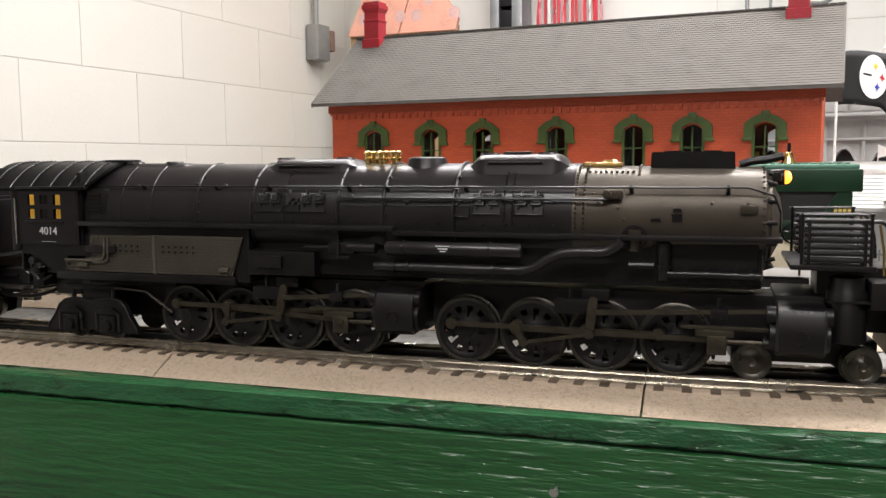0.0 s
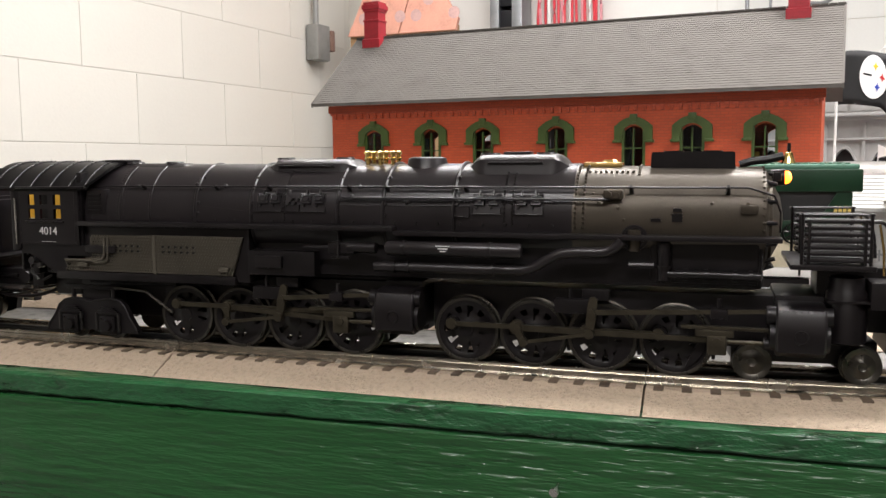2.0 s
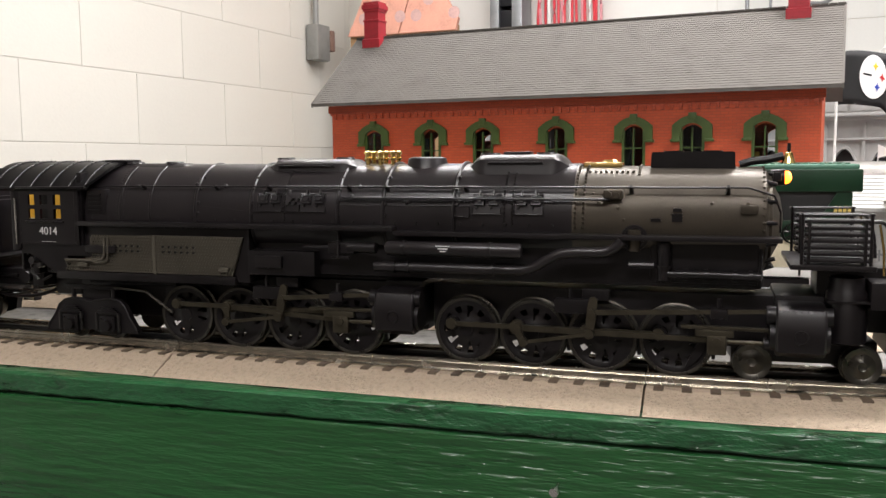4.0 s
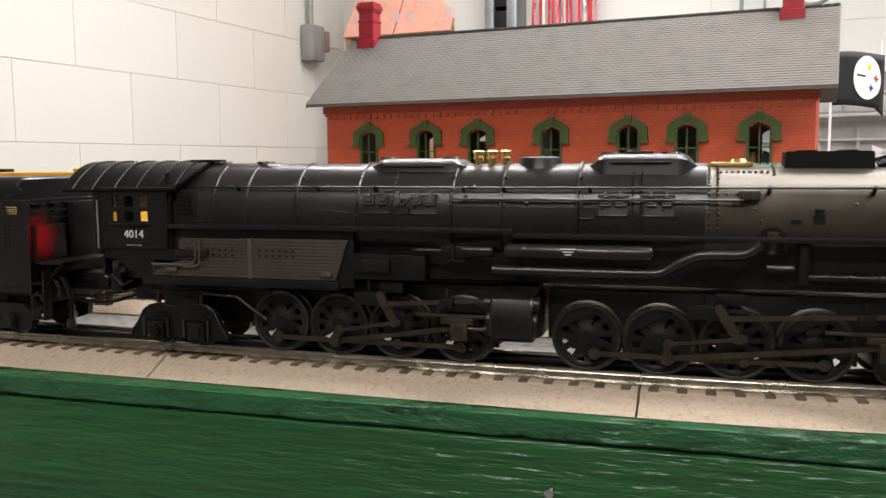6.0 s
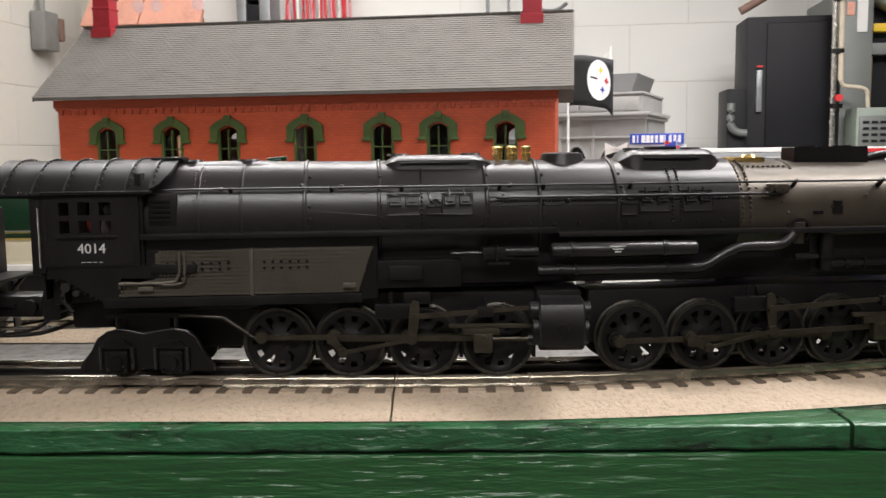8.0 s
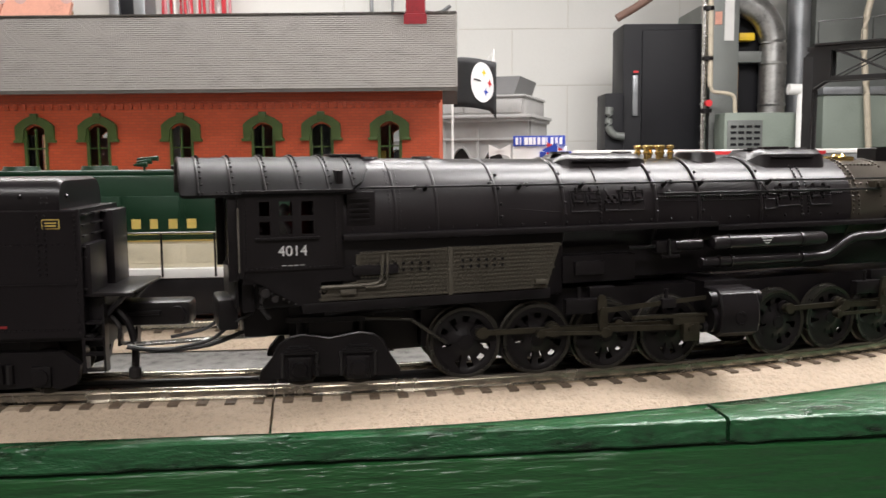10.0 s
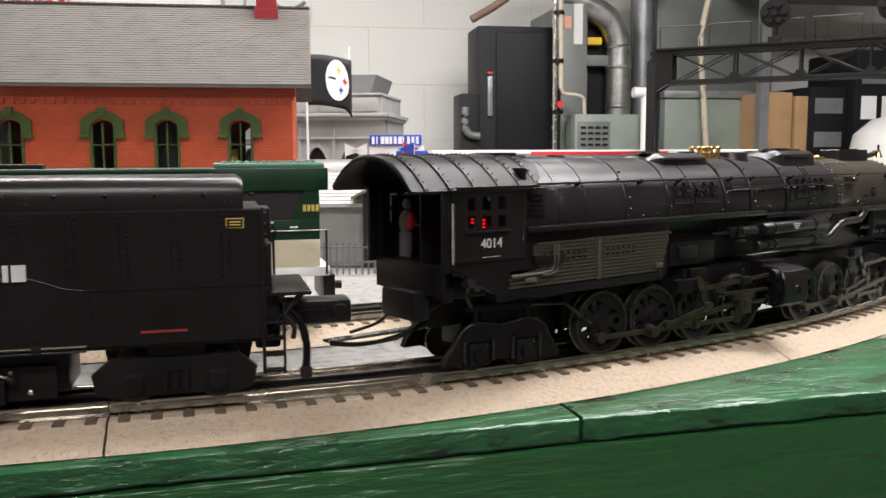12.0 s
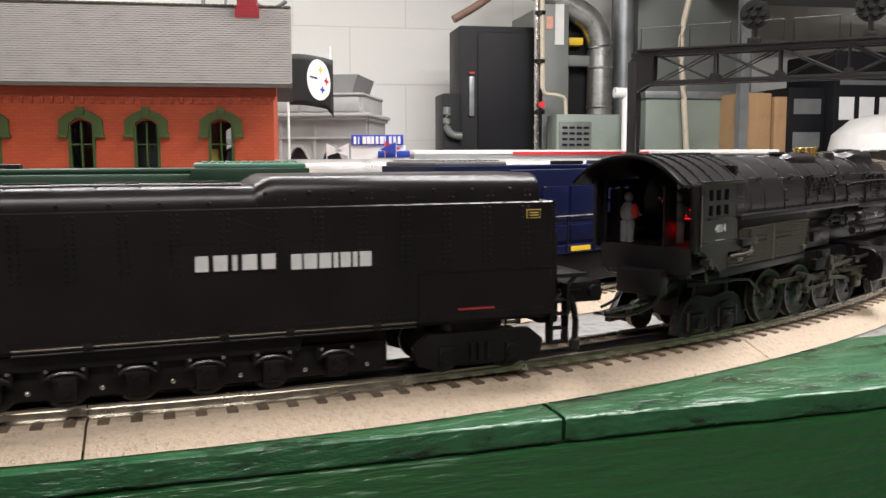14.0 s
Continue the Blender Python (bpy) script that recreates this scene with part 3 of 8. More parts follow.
    for x0, x1 in ((-0.0072, 0.0089), (0.0205, 0.0361), (0.1223, 0.1378), (0.1452, 0.1605)):
        bm = bmesh.new()
        plate(bm, x0, x1, 4.5, 25, 0.0004)
        ring(bm, x0, x1, 4.5, 25, 0.00042, 0.0008)
        w_ = (x1 - x0) / 2
        for k in range(2):
            xa = x0 + 0.0010 + k * w_
            plate(bm, xa, xa + w_ - 0.0020, 13.5, 23, 0.0012)
            ring(bm, xa + 0.0003, xa + w_ - 0.0023, 14, 22.5, 0.0004, 0.0016)
            plate(bm, xa + 0.0015, xa + w_ - 0.0035, 16.5, 20, 0.0022)
            plate(bm, xa + w_ * 0.3, xa + w_ * 0.42, 22.5, 28.5, 0.0020)
            plate(bm, xa + 0.0006, xa + 0.0018, 10.5, 12.5, 0.0014)
        part("hatch", bm, M_BLACKB, b)
    # pipe fittings between the hatches
    for x0, n_ in ((0.0122, 4), (0.1129, 2)):
        bm = bmesh.new()
        plate(bm, x0, x0 + 0.0078, 1.5 if n_ == 2 else 5, 12, 0.0009)
        ring(bm, x0, x0 + 0.0078, 1.5 if n_ == 2 else 5, 12, 0.0004, 0.0012)
        for k in range(n_):
            bm_cyl(bm, on_boiler(x0 + 0.0012 + 0.0019 * k, 14 + 4 * (k % 2), BR - 0.001), on_boiler(x0 + 0.0012 + 0.0019 * k, 14 + 4 * (k % 2), BR + 0.0024), 0.0009, seg=8)
        bm_tube(bm, [on_boiler(x0 + 0.001, 28, BR + 0.0014), on_boiler(x0 + 0.002, 20, BR + 0.0016), on_boiler(x0 + 0.0075, 19, BR + 0.0016)], 0.0006, 6)
        part("pipe_fitting", bm, M_BLACKB, b)
    for xa, xb, a0, a1 in ((-0.049, -0.0115, 11, 4), (-0.124, -0.1035, 24, 24), (0.0440, 0.1110, 12.5, 12.5), (0.0440, 0.1110, 21.5, 21.5)):
        bm = bm_tube(bmesh.new(), [on_boiler(xa, a0, BR + 0.0002), on_boiler((xa + xb) / 2, (a0 + a1) / 2, BR + 0.0002), on_boiler(xb, a1, BR + 0.0002)], 0.0003, 6)
        part("lagging_seam", bm, M_BLACKB, b)
    # handrails with stanchions along the side
    tube("handrail", M_FLAT, b, [on_boiler(x, 30.5, BR + 0.0035) for x in (-0.118, -0.04, 0.04, 0.12, 0.2, 0.262)] + [on_boiler(0.274, 26, 0.029), on_boiler(0.277, 10, 0.027), on_boiler(0.277, -12, 0.026)], 0.00055, 8, "thin black wire handrail")
    tube("air_pipe", M_FLAT, b, [on_boiler(x, 19.5, BR + 0.0024) for x in (0.048, 0.1, 0.15, 0.195)], 0.0007, 8)
    for x in (-0.085, -0.035, 0.0, 0.050, 0.0727, 0.118, 0.2055, 0.2525):
        r0 = BR + (0.0035 if x < 0.2 else 0.0035)
        cyl("stanchion", M_BLACK, b, on_boiler(x, 30.5, BR - 0.002), on_boiler(x, 30.5, r0 + 0.0012), 0.0013, 0.0009, 8)
    for x, a in ((-0.09, 33), (-0.05, 36), (-0.03, 34), (0.052, 22), (0.085, 16), (0.0555, 34)):
        bm = bm_ball(bmesh.new(), on_boiler(x, a, BR + 0.0006), 0.0014, seg=8)
        part("washout_plug", bm, M_BLACKB, b)
    # smokebox details: steam pipe port, name plates, check valve
    bm = bm_lathe(bmesh.new(), [(-0.0285, 0.0068), (-0.0297, 0.0066), (-0.0297, 0.0052), (-0.0275, 0.005)], "y", (0.2075, 0, BC - 0.009), 28)
    port = part("steam_pipe_port", bm, M_BLACK, sm)
    bm = bm_cyl(bmesh.new(), (0.2075, -0.0275, BC - 0.0155), (0.2075, -0.0285, BC - 0.0045), 0.0034, seg=16)
    part("steam_pipe", bm, M_GRAPH, port)
    for x, z, w, h in ((0.2285, 0.0815, 0.0052, 0.0042), (0.2285, 0.0855, 0.0042, 0.0018), (0.2180, 0.0803, 0.005, 0.0018)):
        box("builder_plate", M_FLAT, sm, x - w / 2, x + w / 2, -0.0289, -0.026, z - h / 2, z + h / 2)
    box("step_bracket", M_GRAPH, sm, 0.2585, 0.2665, -0.0292, -0.024, 0.0838, 0.0880, 0.0006)
    bm = bm_box(bmesh.new(), 0.1915, 0.2015, -0.0296, -0.022, 0.0905, 0.0955, 0.0012)
    bm_cyl(bm, (0.1945, -0.026, 0.0930), (0.1945, -0.0315, 0.0930), 0.0016)
    bm_cyl(bm, (0.1988, -0.026, 0.0926), (0.1988, -0.0305, 0.0926), 0.0013)
    part("check_valve", bm, M_GRAPH, sm)


boiler()


def saddle(name, x0, x1, w, z0, z1, lead, material=M_BLACKB, label=""):
    """A sand dome: a flat-topped casing that blends into the boiler at its ends."""
    bm = bmesh.new()
    n = 18
    rings = []
    for i in range(n + 1):
        u = i / n
        x = x0 + (x1 - x0) * u
        d = min(x - x0, x1 - x)
        k = max(0.0, min(1.0, d / lead))
        k = k * k * (3 - 2 * k)
        top = z0 + (z1 - z0) * k
        ww = w * (0.55 + 0.45 * k)
        sec = [(-ww - 0.003, z0 - 0.010), (-ww, top - 0.0062 * k - 0.001), (-ww + 0.0008, top - 0.003 * k), (-ww + 0.004, top - 0.0006), (0, top), (ww - 0.004, top - 0.0006), (ww - 0.0008, top - 0.003 * k), (ww, top - 0.0062 * k - 0.001), (ww + 0.003, z0 - 0.010)]
        rings.append([bm.verts.new((x, y, z)) for y, z in sec])
    for p, q in zip(rings, rings[1:]):
        for j in range(len(p) - 1):
            bm.faces.new((p[j], p[j + 1], q[j + 1], q[j]))
    bm.faces.new(rings[0]), bm.faces.new(rings[-1])
    return part(name, bm, material, loco, label)


d1 = saddle("rear_sand_dome", -0.013, 0.053, 0.0155, 0.1065, 0.1125, 0.012)
d2 = saddle("front_sand_dome", 0.113, 0.174, 0.0165, 0.1065, 0.1142, 0.010)
d3 = saddle("turret_casing", -0.128, -0.052, 0.0125, 0.1065, 0.1105, 0.02)
for d, xs, z in ((d1, (-0.001, 0.0375), 0.1121), (d2, (0.126, 0.1575), 0.1138), (d3, (-0.108, -0.079), 0.1102)):
    for x in xs:
        cyl("filler_hatch", M_BLACKB, d, (x, -0.003, z), (x, -0.003, z + 0.0012), 0.0058, 0.0052, 20)
box("lid_hinge", M_BLACKB, d2, 0.134, 0.149, -0.006, 0.004, 0.1140, 0.1156, 0.0005)
box("dome_rib", M_BLACKB, d2, 0.128, 0.158, -0.0178, -0.0155, 0.1092, 0.1099, 0.0003)
box("dome_rib", M_BLACKB, d1, 0.0, 0.036, -0.0166, -0.0145, 0.1080, 0.1087, 0.0003)
bm = bm_lathe(bmesh.new(), [(0.104, 0.0135), (0.1085, 0.0118), (0.1112, 0.0112), (0.1124, 0.0108), (0.1130, 0.0088), (0.1131, 0.002)], "z", (0.0877, 0, 0), 32)
part("steam_dome", bm, M_BLACKB, loco)
# safety valves of polished brass
for k in range(3):
    for side in (-0.0045, 0.0045):
        x = 0.0525 + k * 0.0078
        bm = bm_lathe(bmesh.new(), [(0.107, 0.0014), (0.1115, 0.0014), (0.1118, 0.0021), (0.1128, 0.0021), (0.1131, 0.0015), (0.1146, 0.0015), (0.1149, 0.0023), (0.1162, 0.0023), (0.1168, 0.0012)], "z", (x, side, 0), 14)
        part("safety_valve", bm, M_BRASS, loco, "polished brass safety valve")
# double chimney casing and front cover
bm = bmesh.new()
outline = [(0.2137, 0.1065), (0.2140, 0.1140), (0.2147, 0.1146), (0.2548, 0.1146), (0.2556, 0.1140), (0.2560, 0.1055)]
bm_prism(bm, outline, -0.0075, 0.0075, "y")
chim = part("chimney_casing", bm, M_FLAT, loco)
for x in (0.225, 0.2445):
    bm = bm_lathe(bmesh.new(), [(0.1125, 0.0052), (0.1152, 0.0052), (0.1152, 0.0042), (0.1125, 0.004)], "z", (x, 0, 0), 20)
    part("chimney", bm, M_FLAT, chim)
bm = bm_box(bmesh.new(), 0.178, 0.199, -0.006, 0.006, 0.1060, 0.1095, 0.0015)
bm_cyl(bm, (0.192, 0, 0.109), (0.192, 0, 0.1108), 0.005, 0.0035)
part("brass_manifold", bm, M_BRASS, loco, "small brass fitting on top of the smokebox")
bm = bm_tube(bmesh.new(), smooth_line([(0.258, -0.002, 0.1075), (0.264, -0.002, 0.1095), (0.272, -0.002, 0.1105), (0.279, -0.002, 0.1122)], 4), 0.0022, 10)
part("bell_hanger", bm, M_FLAT, loco)
bm = bm_lathe(bmesh.new(), [(0.1155, 0.0006), (0.1148, 0.0018), (0.1120, 0.0024), (0.1100, 0.0034), (0.1094, 0.0036)], "z", (0.2815, -0.003, -0.001), 16)
part("bell", bm, M_BRASS, loco, "small brass bell")
cyl("bell_yoke", M_BLACK, loco, (0.2815, -0.003, 0.113), (0.2815, -0.003, 0.1185), 0.0009, seg=8)
bm = bm_lathe(bmesh.new(), [(0.2735, 0.0040), (0.2790, 0.0044), (0.2800, 0.0044)], "x", (0, 0, 0.1012), 20)
hl = part("headlight", bm, M_BLACK, loco)
bm = bm_ball(bmesh.new(), (0.2808, -0.0010, 0.1012), 0.0034, (0.8, 1, 1), 16)
part("headlight_lens", bm, M_HEAD, hl, "glowing amber headlight lens")
box("number_board", M_BLACK, hl, 0.2740, 0.2780, -0.0100, -0.0045, 0.0995, 0.1040, 0.0005)

# running boards, firebox, cab
def boards():
    for sgn in (-1, 1):
        y0, y1 = sorted((sgn * 0.0265, sgn * 0.0362))
        box("running_board", M_BLACK, loco, -0.128, 0.0787, y0, y1, 0.0725, 0.0752, 0.0006)
        box("running_board", M_BLACK, loco, 0.0790, 0.2778, min(sgn * 0.024, sgn * 0.0355), max(sgn * 0.024, sgn * 0.0355), 0.0702, 0.0728, 0.0006)
        # riveted firebox sheets, in two panels
        for x0, x1, cut in ((-0.1215, -0.0752, 0), (-0.0745, -0.0150, 0.0075)):
            bm = bmesh.new()
            outline = [(x0 - (0.019 if not cut else 0), 0.0443), (x1 - cut, 0.0443), (x1, 0.0672), (x0, 0.0660 if not cut else 0.0672)]
            if not cut:
                outline = [(-0.1405, 0.0443), (x1, 0.0443), (x1, 0.0672), (-0.1215, 0.0655), (-0.1215, 0.0530), (-0.1340, 0.0505)]
            bm_prism(bm, outline, sgn * 0.0318, sgn * 0.0333, "y")
            p = part("firebox_sheet", bm, M_FIRE, loco, "graphite firebox sheet with rows of staybolts")
            bm = bmesh.new()
            z = 0.0455
            row = 0
            while z < 0.0668:
                x = -0.139 if not cut else x0 + 0.0012
                while x < x1 - 0.001:
                    lim = x1 - cut * (0.0672 - z) / 0.0229
                    if x < lim - 0.0008 and (cut or x > -0.1215 or z < 0.0500):
                        bmesh.ops.create_cone(bm, cap_ends=True, segments=5, radius1=0.00078, radius2=0.0004, depth=0.0018, matrix=Matrix.Translation((x + (row % 2) * 0.0009, sgn * 0.0334, z)) @ Matrix.Rotation(radians(90 * sgn), 4, "X"))
                    x += 0.0019
                z += 0.0019
                row += 1
            tagged(part("staybolts", bm, M_FIRE, p), kind="stuff")
            bm = bmesh.new()
            for k in range(11):
                for zz in (0.0606, 0.0575):
                    xx = x0 + 0.006 + k * 0.0042
                    if xx < x1 - 0.008 - (0.022 if cut else 0):
                        bm_cyl(bm, (xx, sgn * 0.0330, zz), (xx, sgn * 0.0345, zz), 0.0008, seg=8)
            part("plug_row", bm, M_FLAT, p)
        box("firebox_seam", M_FIRE, loco, -0.0760, -0.0738, min(sgn * 0.032, sgn * 0.0345), max(sgn * 0.032, sgn * 0.0345), 0.0438, 0.0674, 0.0004)
        tube("blowdown_pipe", M_FIRE, loco, smooth_line([(-0.139, sgn * 0.0352, 0.0512), (-0.116, sgn * 0.0352, 0.0514), (-0.1105, sgn * 0.0352, 0.0535), (-0.1095, sgn * 0.0352, 0.060), (-0.1095, sgn * 0.0352, 0.0655)], 4), 0.0009)
        tube("drain_pipe", M_FIRE, loco, smooth_line([(-0.118, sgn * 0.0352, 0.0502), (-0.1105, sgn * 0.0352, 0.0506), (-0.1075, sgn * 0.0352, 0.053), (-0.107, sgn * 0.0352, 0.0655)], 4), 0.0008)
        box("washout_cock", M_FIRE, loco, -0.130, -0.1225, min(sgn * 0.0333, sgn * 0.0362), max(sgn * 0.0333, sgn * 0.0362), 0.0473, 0.0497, 0.0006)
        box("washout_cock", M_FIRE, loco, -0.0300, -0.0235, min(sgn * 0.0333, sgn * 0.0362), max(sgn * 0.0333, sgn * 0.0362), 0.0468, 0.0495, 0.0006)
        box("mud_ring", M_FLAT, loco, -0.1472, -0.0205, min(sgn * 0.024, sgn * 0.0338), max(sgn * 0.024, sgn * 0.0338), 0.0390, 0.0440, 0.0008)
        # dark casings below the boiler
        box("ash_pan_casing", M_FLAT, loco, -0.013, 0.030, min(sgn * 0.020, sgn * 0.0320), max(sgn * 0.020, sgn * 0.0320), 0.0455, 0.0600, 0.0012)
        box("lubricator_box", M_BLACK, loco, -0.007, 0.010, min(sgn * 0.0315, sgn * 0.0345), max(sgn * 0.0315, sgn * 0.0345), 0.0500, 0.0570, 0.0008)
        # air reservoir and its pipes
        y = sgn * 0.0350
        bm = bm_lathe(bmesh.new(), [(0.0745, 0.0008), (0.0752, 0.0034), (0.0765, 0.0040), (0.1490, 0.0040), (0.1503, 0.0034), (0.1510, 0.0008)], "x", (0, y, 0.0635), 20)
        res = part("air_reservoir", bm, M_BLACKB, loco, "long black air reservoir")
        for k in range(3):
            box("stencil_bar", M_WHITE, res, 0.1045 + 0.0012 * k, 0.1125 - 0.0012 * k, min(sgn * 0.0387, sgn * 0.0391), max(sgn * 0.0387, sgn * 0.0391), 0.0652 - 0.0014 * k, 0.0658 - 0.0014 * k)
        for x in (0.0855, 0.1335):
            bm = bm_lathe(bmesh.new(), [(x - 0.001, 0.0038), (x - 0.001, 0.0045), (x + 0.001, 0.0045), (x + 0.001, 0.0038)], "x", (0, y, 0.0635), 20)
            part("strap", bm, M_BLACK, res)
        pts = smooth_line([(0.068, y, 0.0533), (0.10, y, 0.0533), (0.140, y, 0.0533), (0.154, y, 0.0540), (0.163, y, 0.0588), (0.171, y, 0.0627), (0.180, y, 0.0637), (0.1925, y, 0.0640), (0.1985, y, 0.0665), (0.202, y, 0.0700)], 5)
        sp = part("steam_delivery_pipe", bm_tube(bmesh.new(), pts, 0.0027, 14), M_BLACKB, loco, "bent black steam pipe")
        for x in (0.0795, 0.0875, 0.135):
            bm = bm_lathe(bmesh.new(), [(x - 0.0009, 0.0024), (x - 0.0009, 0.0034), (x + 0.0009, 0.0034), (x + 0.0009, 0.0024)], "x", (0, y, 0.0533), 16)
            part("pipe_flange", bm, M_BLACK, sp)
        # feed pump and small fittings ahead of the firebox
        bm = bm_box(bmesh.new(), 0.040, 0.056, min(sgn * 0.030, sgn * 0.036), max(sgn * 0.030, sgn * 0.036), 0.0595, 0.0660, 0.0012)
        bm_cyl(bm, (0.052, sgn * 0.034, 0.0632), (0.0685, sgn * 0.034, 0.0632), 0.0030, seg=14)
        bm_cyl(bm, (0.024, sgn * 0.034, 0.0630), (0.042, sgn * 0.034, 0.0630), 0.0010, seg=8)
        bm_box(bm, 0.0425, 0.0535, min(sgn * 0.036, sgn * 0.0375), max(sgn * 0.036, sgn * 0.0375), 0.0570, 0.0585, 0.0003)
        bm_cyl(bm, (0.047, sgn * 0.037, 0.058), (0.047, sgn * 0.037, 0.067), 0.0008, seg=8)
        part("feed_pump", bm, M_BLACK, loco)
        tube("sand_pipe", M_BLACK, loco, [(0.2050, sgn * 0.030, 0.0575), (0.2175, sgn * 0.030, 0.0575)], 0.0016)
        bm = bm_cyl(bmesh.new(), (0.2225, sgn * 0.0290, 0.0500), (0.2225, sgn * 0.0290, 0.0690), 0.0034, seg=16)
        bm_cyl(bm, (0.2225, sgn * 0.0290, 0.0560), (0.2225, sgn * 0.0290, 0.0575), 0.0042, seg=16)
        ex = part("exhaust_elbow", bm, M_FLAT, loco)
        bm = bm_cyl(bmesh.new(), (0.2235, sgn * 0.0300, 0.0533), (0.2690, sgn * 0.0300, 0.0533), 0.0020, seg=14)
        for x in (0.2330, 0.2430, 0.2565, 0.2640):
            bm_cyl(bm, (x - 0.0010, sgn * 0.0300, 0.0533), (x + 0.0010, sgn * 0.0300, 0.0533), 0.0028, seg=14)
        part("exhaust_pipe", bm, M_BLACK, ex)
    box("lower_casing", M_FLAT, loco, -0.012, 0.270, -0.0245, 0.0245, 0.0455, 0.0715, 0.003)
    box("saddle_casing", M_FLAT, loco, 0.215, 0.268, -0.0255, 0.0255, 0.0480, 0.0700, 0.002)
    box("firebox_core", M_FLAT, loco, -0.128, -0.012, -0.0310, 0.0310, 0.0400, 0.0745, 0.002)
    box("main_frame", M_FLAT, loco, -0.150, 0.075, -0.0085, 0.0085, 0.0130, 0.0440, 0.001)
    box("injector_bracket", M_BLACK, loco, -0.1235, -0.1015, -0.0357, -0.030, 0.0560, 0.0605, 0.0008)


boards()


def arch(half, z_eave, z_top, n=14):
    """Points of a cab roof's arch, from the near eave to the far one."""
    out = []
    for i in range(n + 1):
        u = -1 + 2 * i / n
        out.append((u * half, z_eave + (z_top - z_eave) * (1 - abs(u) ** 2.3)))
    return out


def cab():
    # roof, sheet by sheet, with an overhang behind that hangs low at the sides
    bm = bmesh.new()
    rings = []
    for x, half, ze, zt in ((-0.2000, 0.0352, 0.0962, 0.1112), (-0.1993, 0.0364, 0.0952, 0.1121), (-0.1965, 0.0362, 0.0950, 0.1116), (-0.185, 0.0362, 0.0950, 0.1115), (-0.178, 0.0362, 0.0950, 0.1115), (-0.155, 0.0362, 0.0952, 0.1116), (-0.125, 0.0362, 0.0955, 0.1118), (-0.1180, 0.0330, 0.1000, 0.1116), (-0.1135, 0.0250, 0.1060, 0.1113)):
        ring = [bm.verts.new((x, y, z)) for y, z in arch(half, ze, zt)] + [bm.verts.new((x, y * 0.97, z - 0.0014)) for y, z in reversed(arch(half, ze, zt))]
        rings.append(ring)
    for p, q in zip(rings, rings[1:]):
        for i in range(len(p)):
            j = (i + 1) % len(p)
            bm.faces.new((p[i], p[j], q[j], q[i]))
    bm.faces.new(rings[0]), bm.faces.new(rings[-1])
    roof = part("cab_roof", bm, M_ROOFK, loco, "arched black cab roof with riveted seams")
    for x in (-0.192, -0.178, -0.163, -0.148, -0.134, -0.1225):
        bm = bmesh.new()
        pts = [(x, y, z + 0.0003) for y, z in arch(0.0362 if x < -0.125 else 0.034, 0.0953 if x < -0.125 else 0.0975, 0.1116, 20)]
        bm_tube(bm, pts, 0.0005, 6)
        part("roof_seam", bm, M_BLACK, roof)
        bm = rivet_row(bmesh.new(), [(px + 0.0014, py, pz + 0.0004) for px, py, pz in pts], 0.0006)
        tagged(part("seam_rivets", bm, M_BLACK, roof), kind="stuff")
    bm = rivet_row(bmesh.new(), [(-0.184 + 0.0019 * k, -0.0364, 0.0962) for k in range(31)], 0.0005)
    tagged(part("rivets", bm, M_BLACK, roof), kind="stuff")
    bm = bm_box(bmesh.new(), -0.128, -0.112, -0.008, 0.008, 0.1112, 0.1128, 0.0006)
    part("roof_hatch", bm, M_BLACK, roof)
    for sgn in (-1, 1):
        # side sheet with three columns of two window openings
        bm = bmesh.new()
        y0, y1 = sgn * 0.0330, sgn * 0.0345
        gx = (-0.1735, -0.1660, -0.1612, -0.1570, -0.1512, -0.1470, -0.1414, -0.1285)
        gz = (0.0600, 0.0764, 0.0824, 0.0850, 0.0914, 0.0965)
        sheet = [[[bm.verts.new((x, y, z)) for z in gz] for x in gx] for y in (y0, y1)]
        solid = {(i, j): not (i in (1, 3, 5) and j in (1, 3)) for i in range(7) for j in range(5)}
        for (i, j), full in solid.items():
            if full:
                for v in sheet:
                    bm.faces.new((v[i][j], v[i + 1][j], v[i + 1][j + 1], v[i][j + 1]))
            for (di, dj), (a, c) in (((-1, 0), ((i, j), (i, j + 1))), ((1, 0), ((i + 1, j), (i + 1, j + 1))), ((0, -1), ((i, j), (i + 1, j))), ((0, 1), ((i, j + 1), (i + 1, j + 1)))):
                if full and not solid.get((i + di, j + dj), False):
                    bm.faces.new((sheet[0][a[0]][a[1]], sheet[0][c[0]][c[1]], sheet[1][c[0]][c[1]], sheet[1][a[0]][a[1]]))
        side = part("cab_side", bm, M_BLACK, loco)
        box("drip_rail", M_BLACK, side, -0.1735, -0.1215, min(sgn * 0.0345, sgn * 0.0368), max(sgn * 0.0345, sgn * 0.0368), 0.0953, 0.0966, 0.0003)
        box("arm_rest", M_BLACK, side, -0.168, -0.139, min(sgn * 0.0345, sgn * 0.0362), max(sgn * 0.0345, sgn * 0.0362), 0.0742, 0.0752, 0.0003)
        bm = rivet_row(bmesh.new(), [(-0.1310, sgn * 0.0346, 0.0615 + 0.0019 * k) for k in range(18)] + [(-0.172 + 0.0022 * k, sgn * 0.0346, 0.0612) for k in range(20)] + [(-0.1722, sgn * 0.0346, 0.0615 + 0.0019 * k) for k in range(18)], 0.00045)
        tagged(part("rivets", bm, M_BLACK, side), kind="stuff")
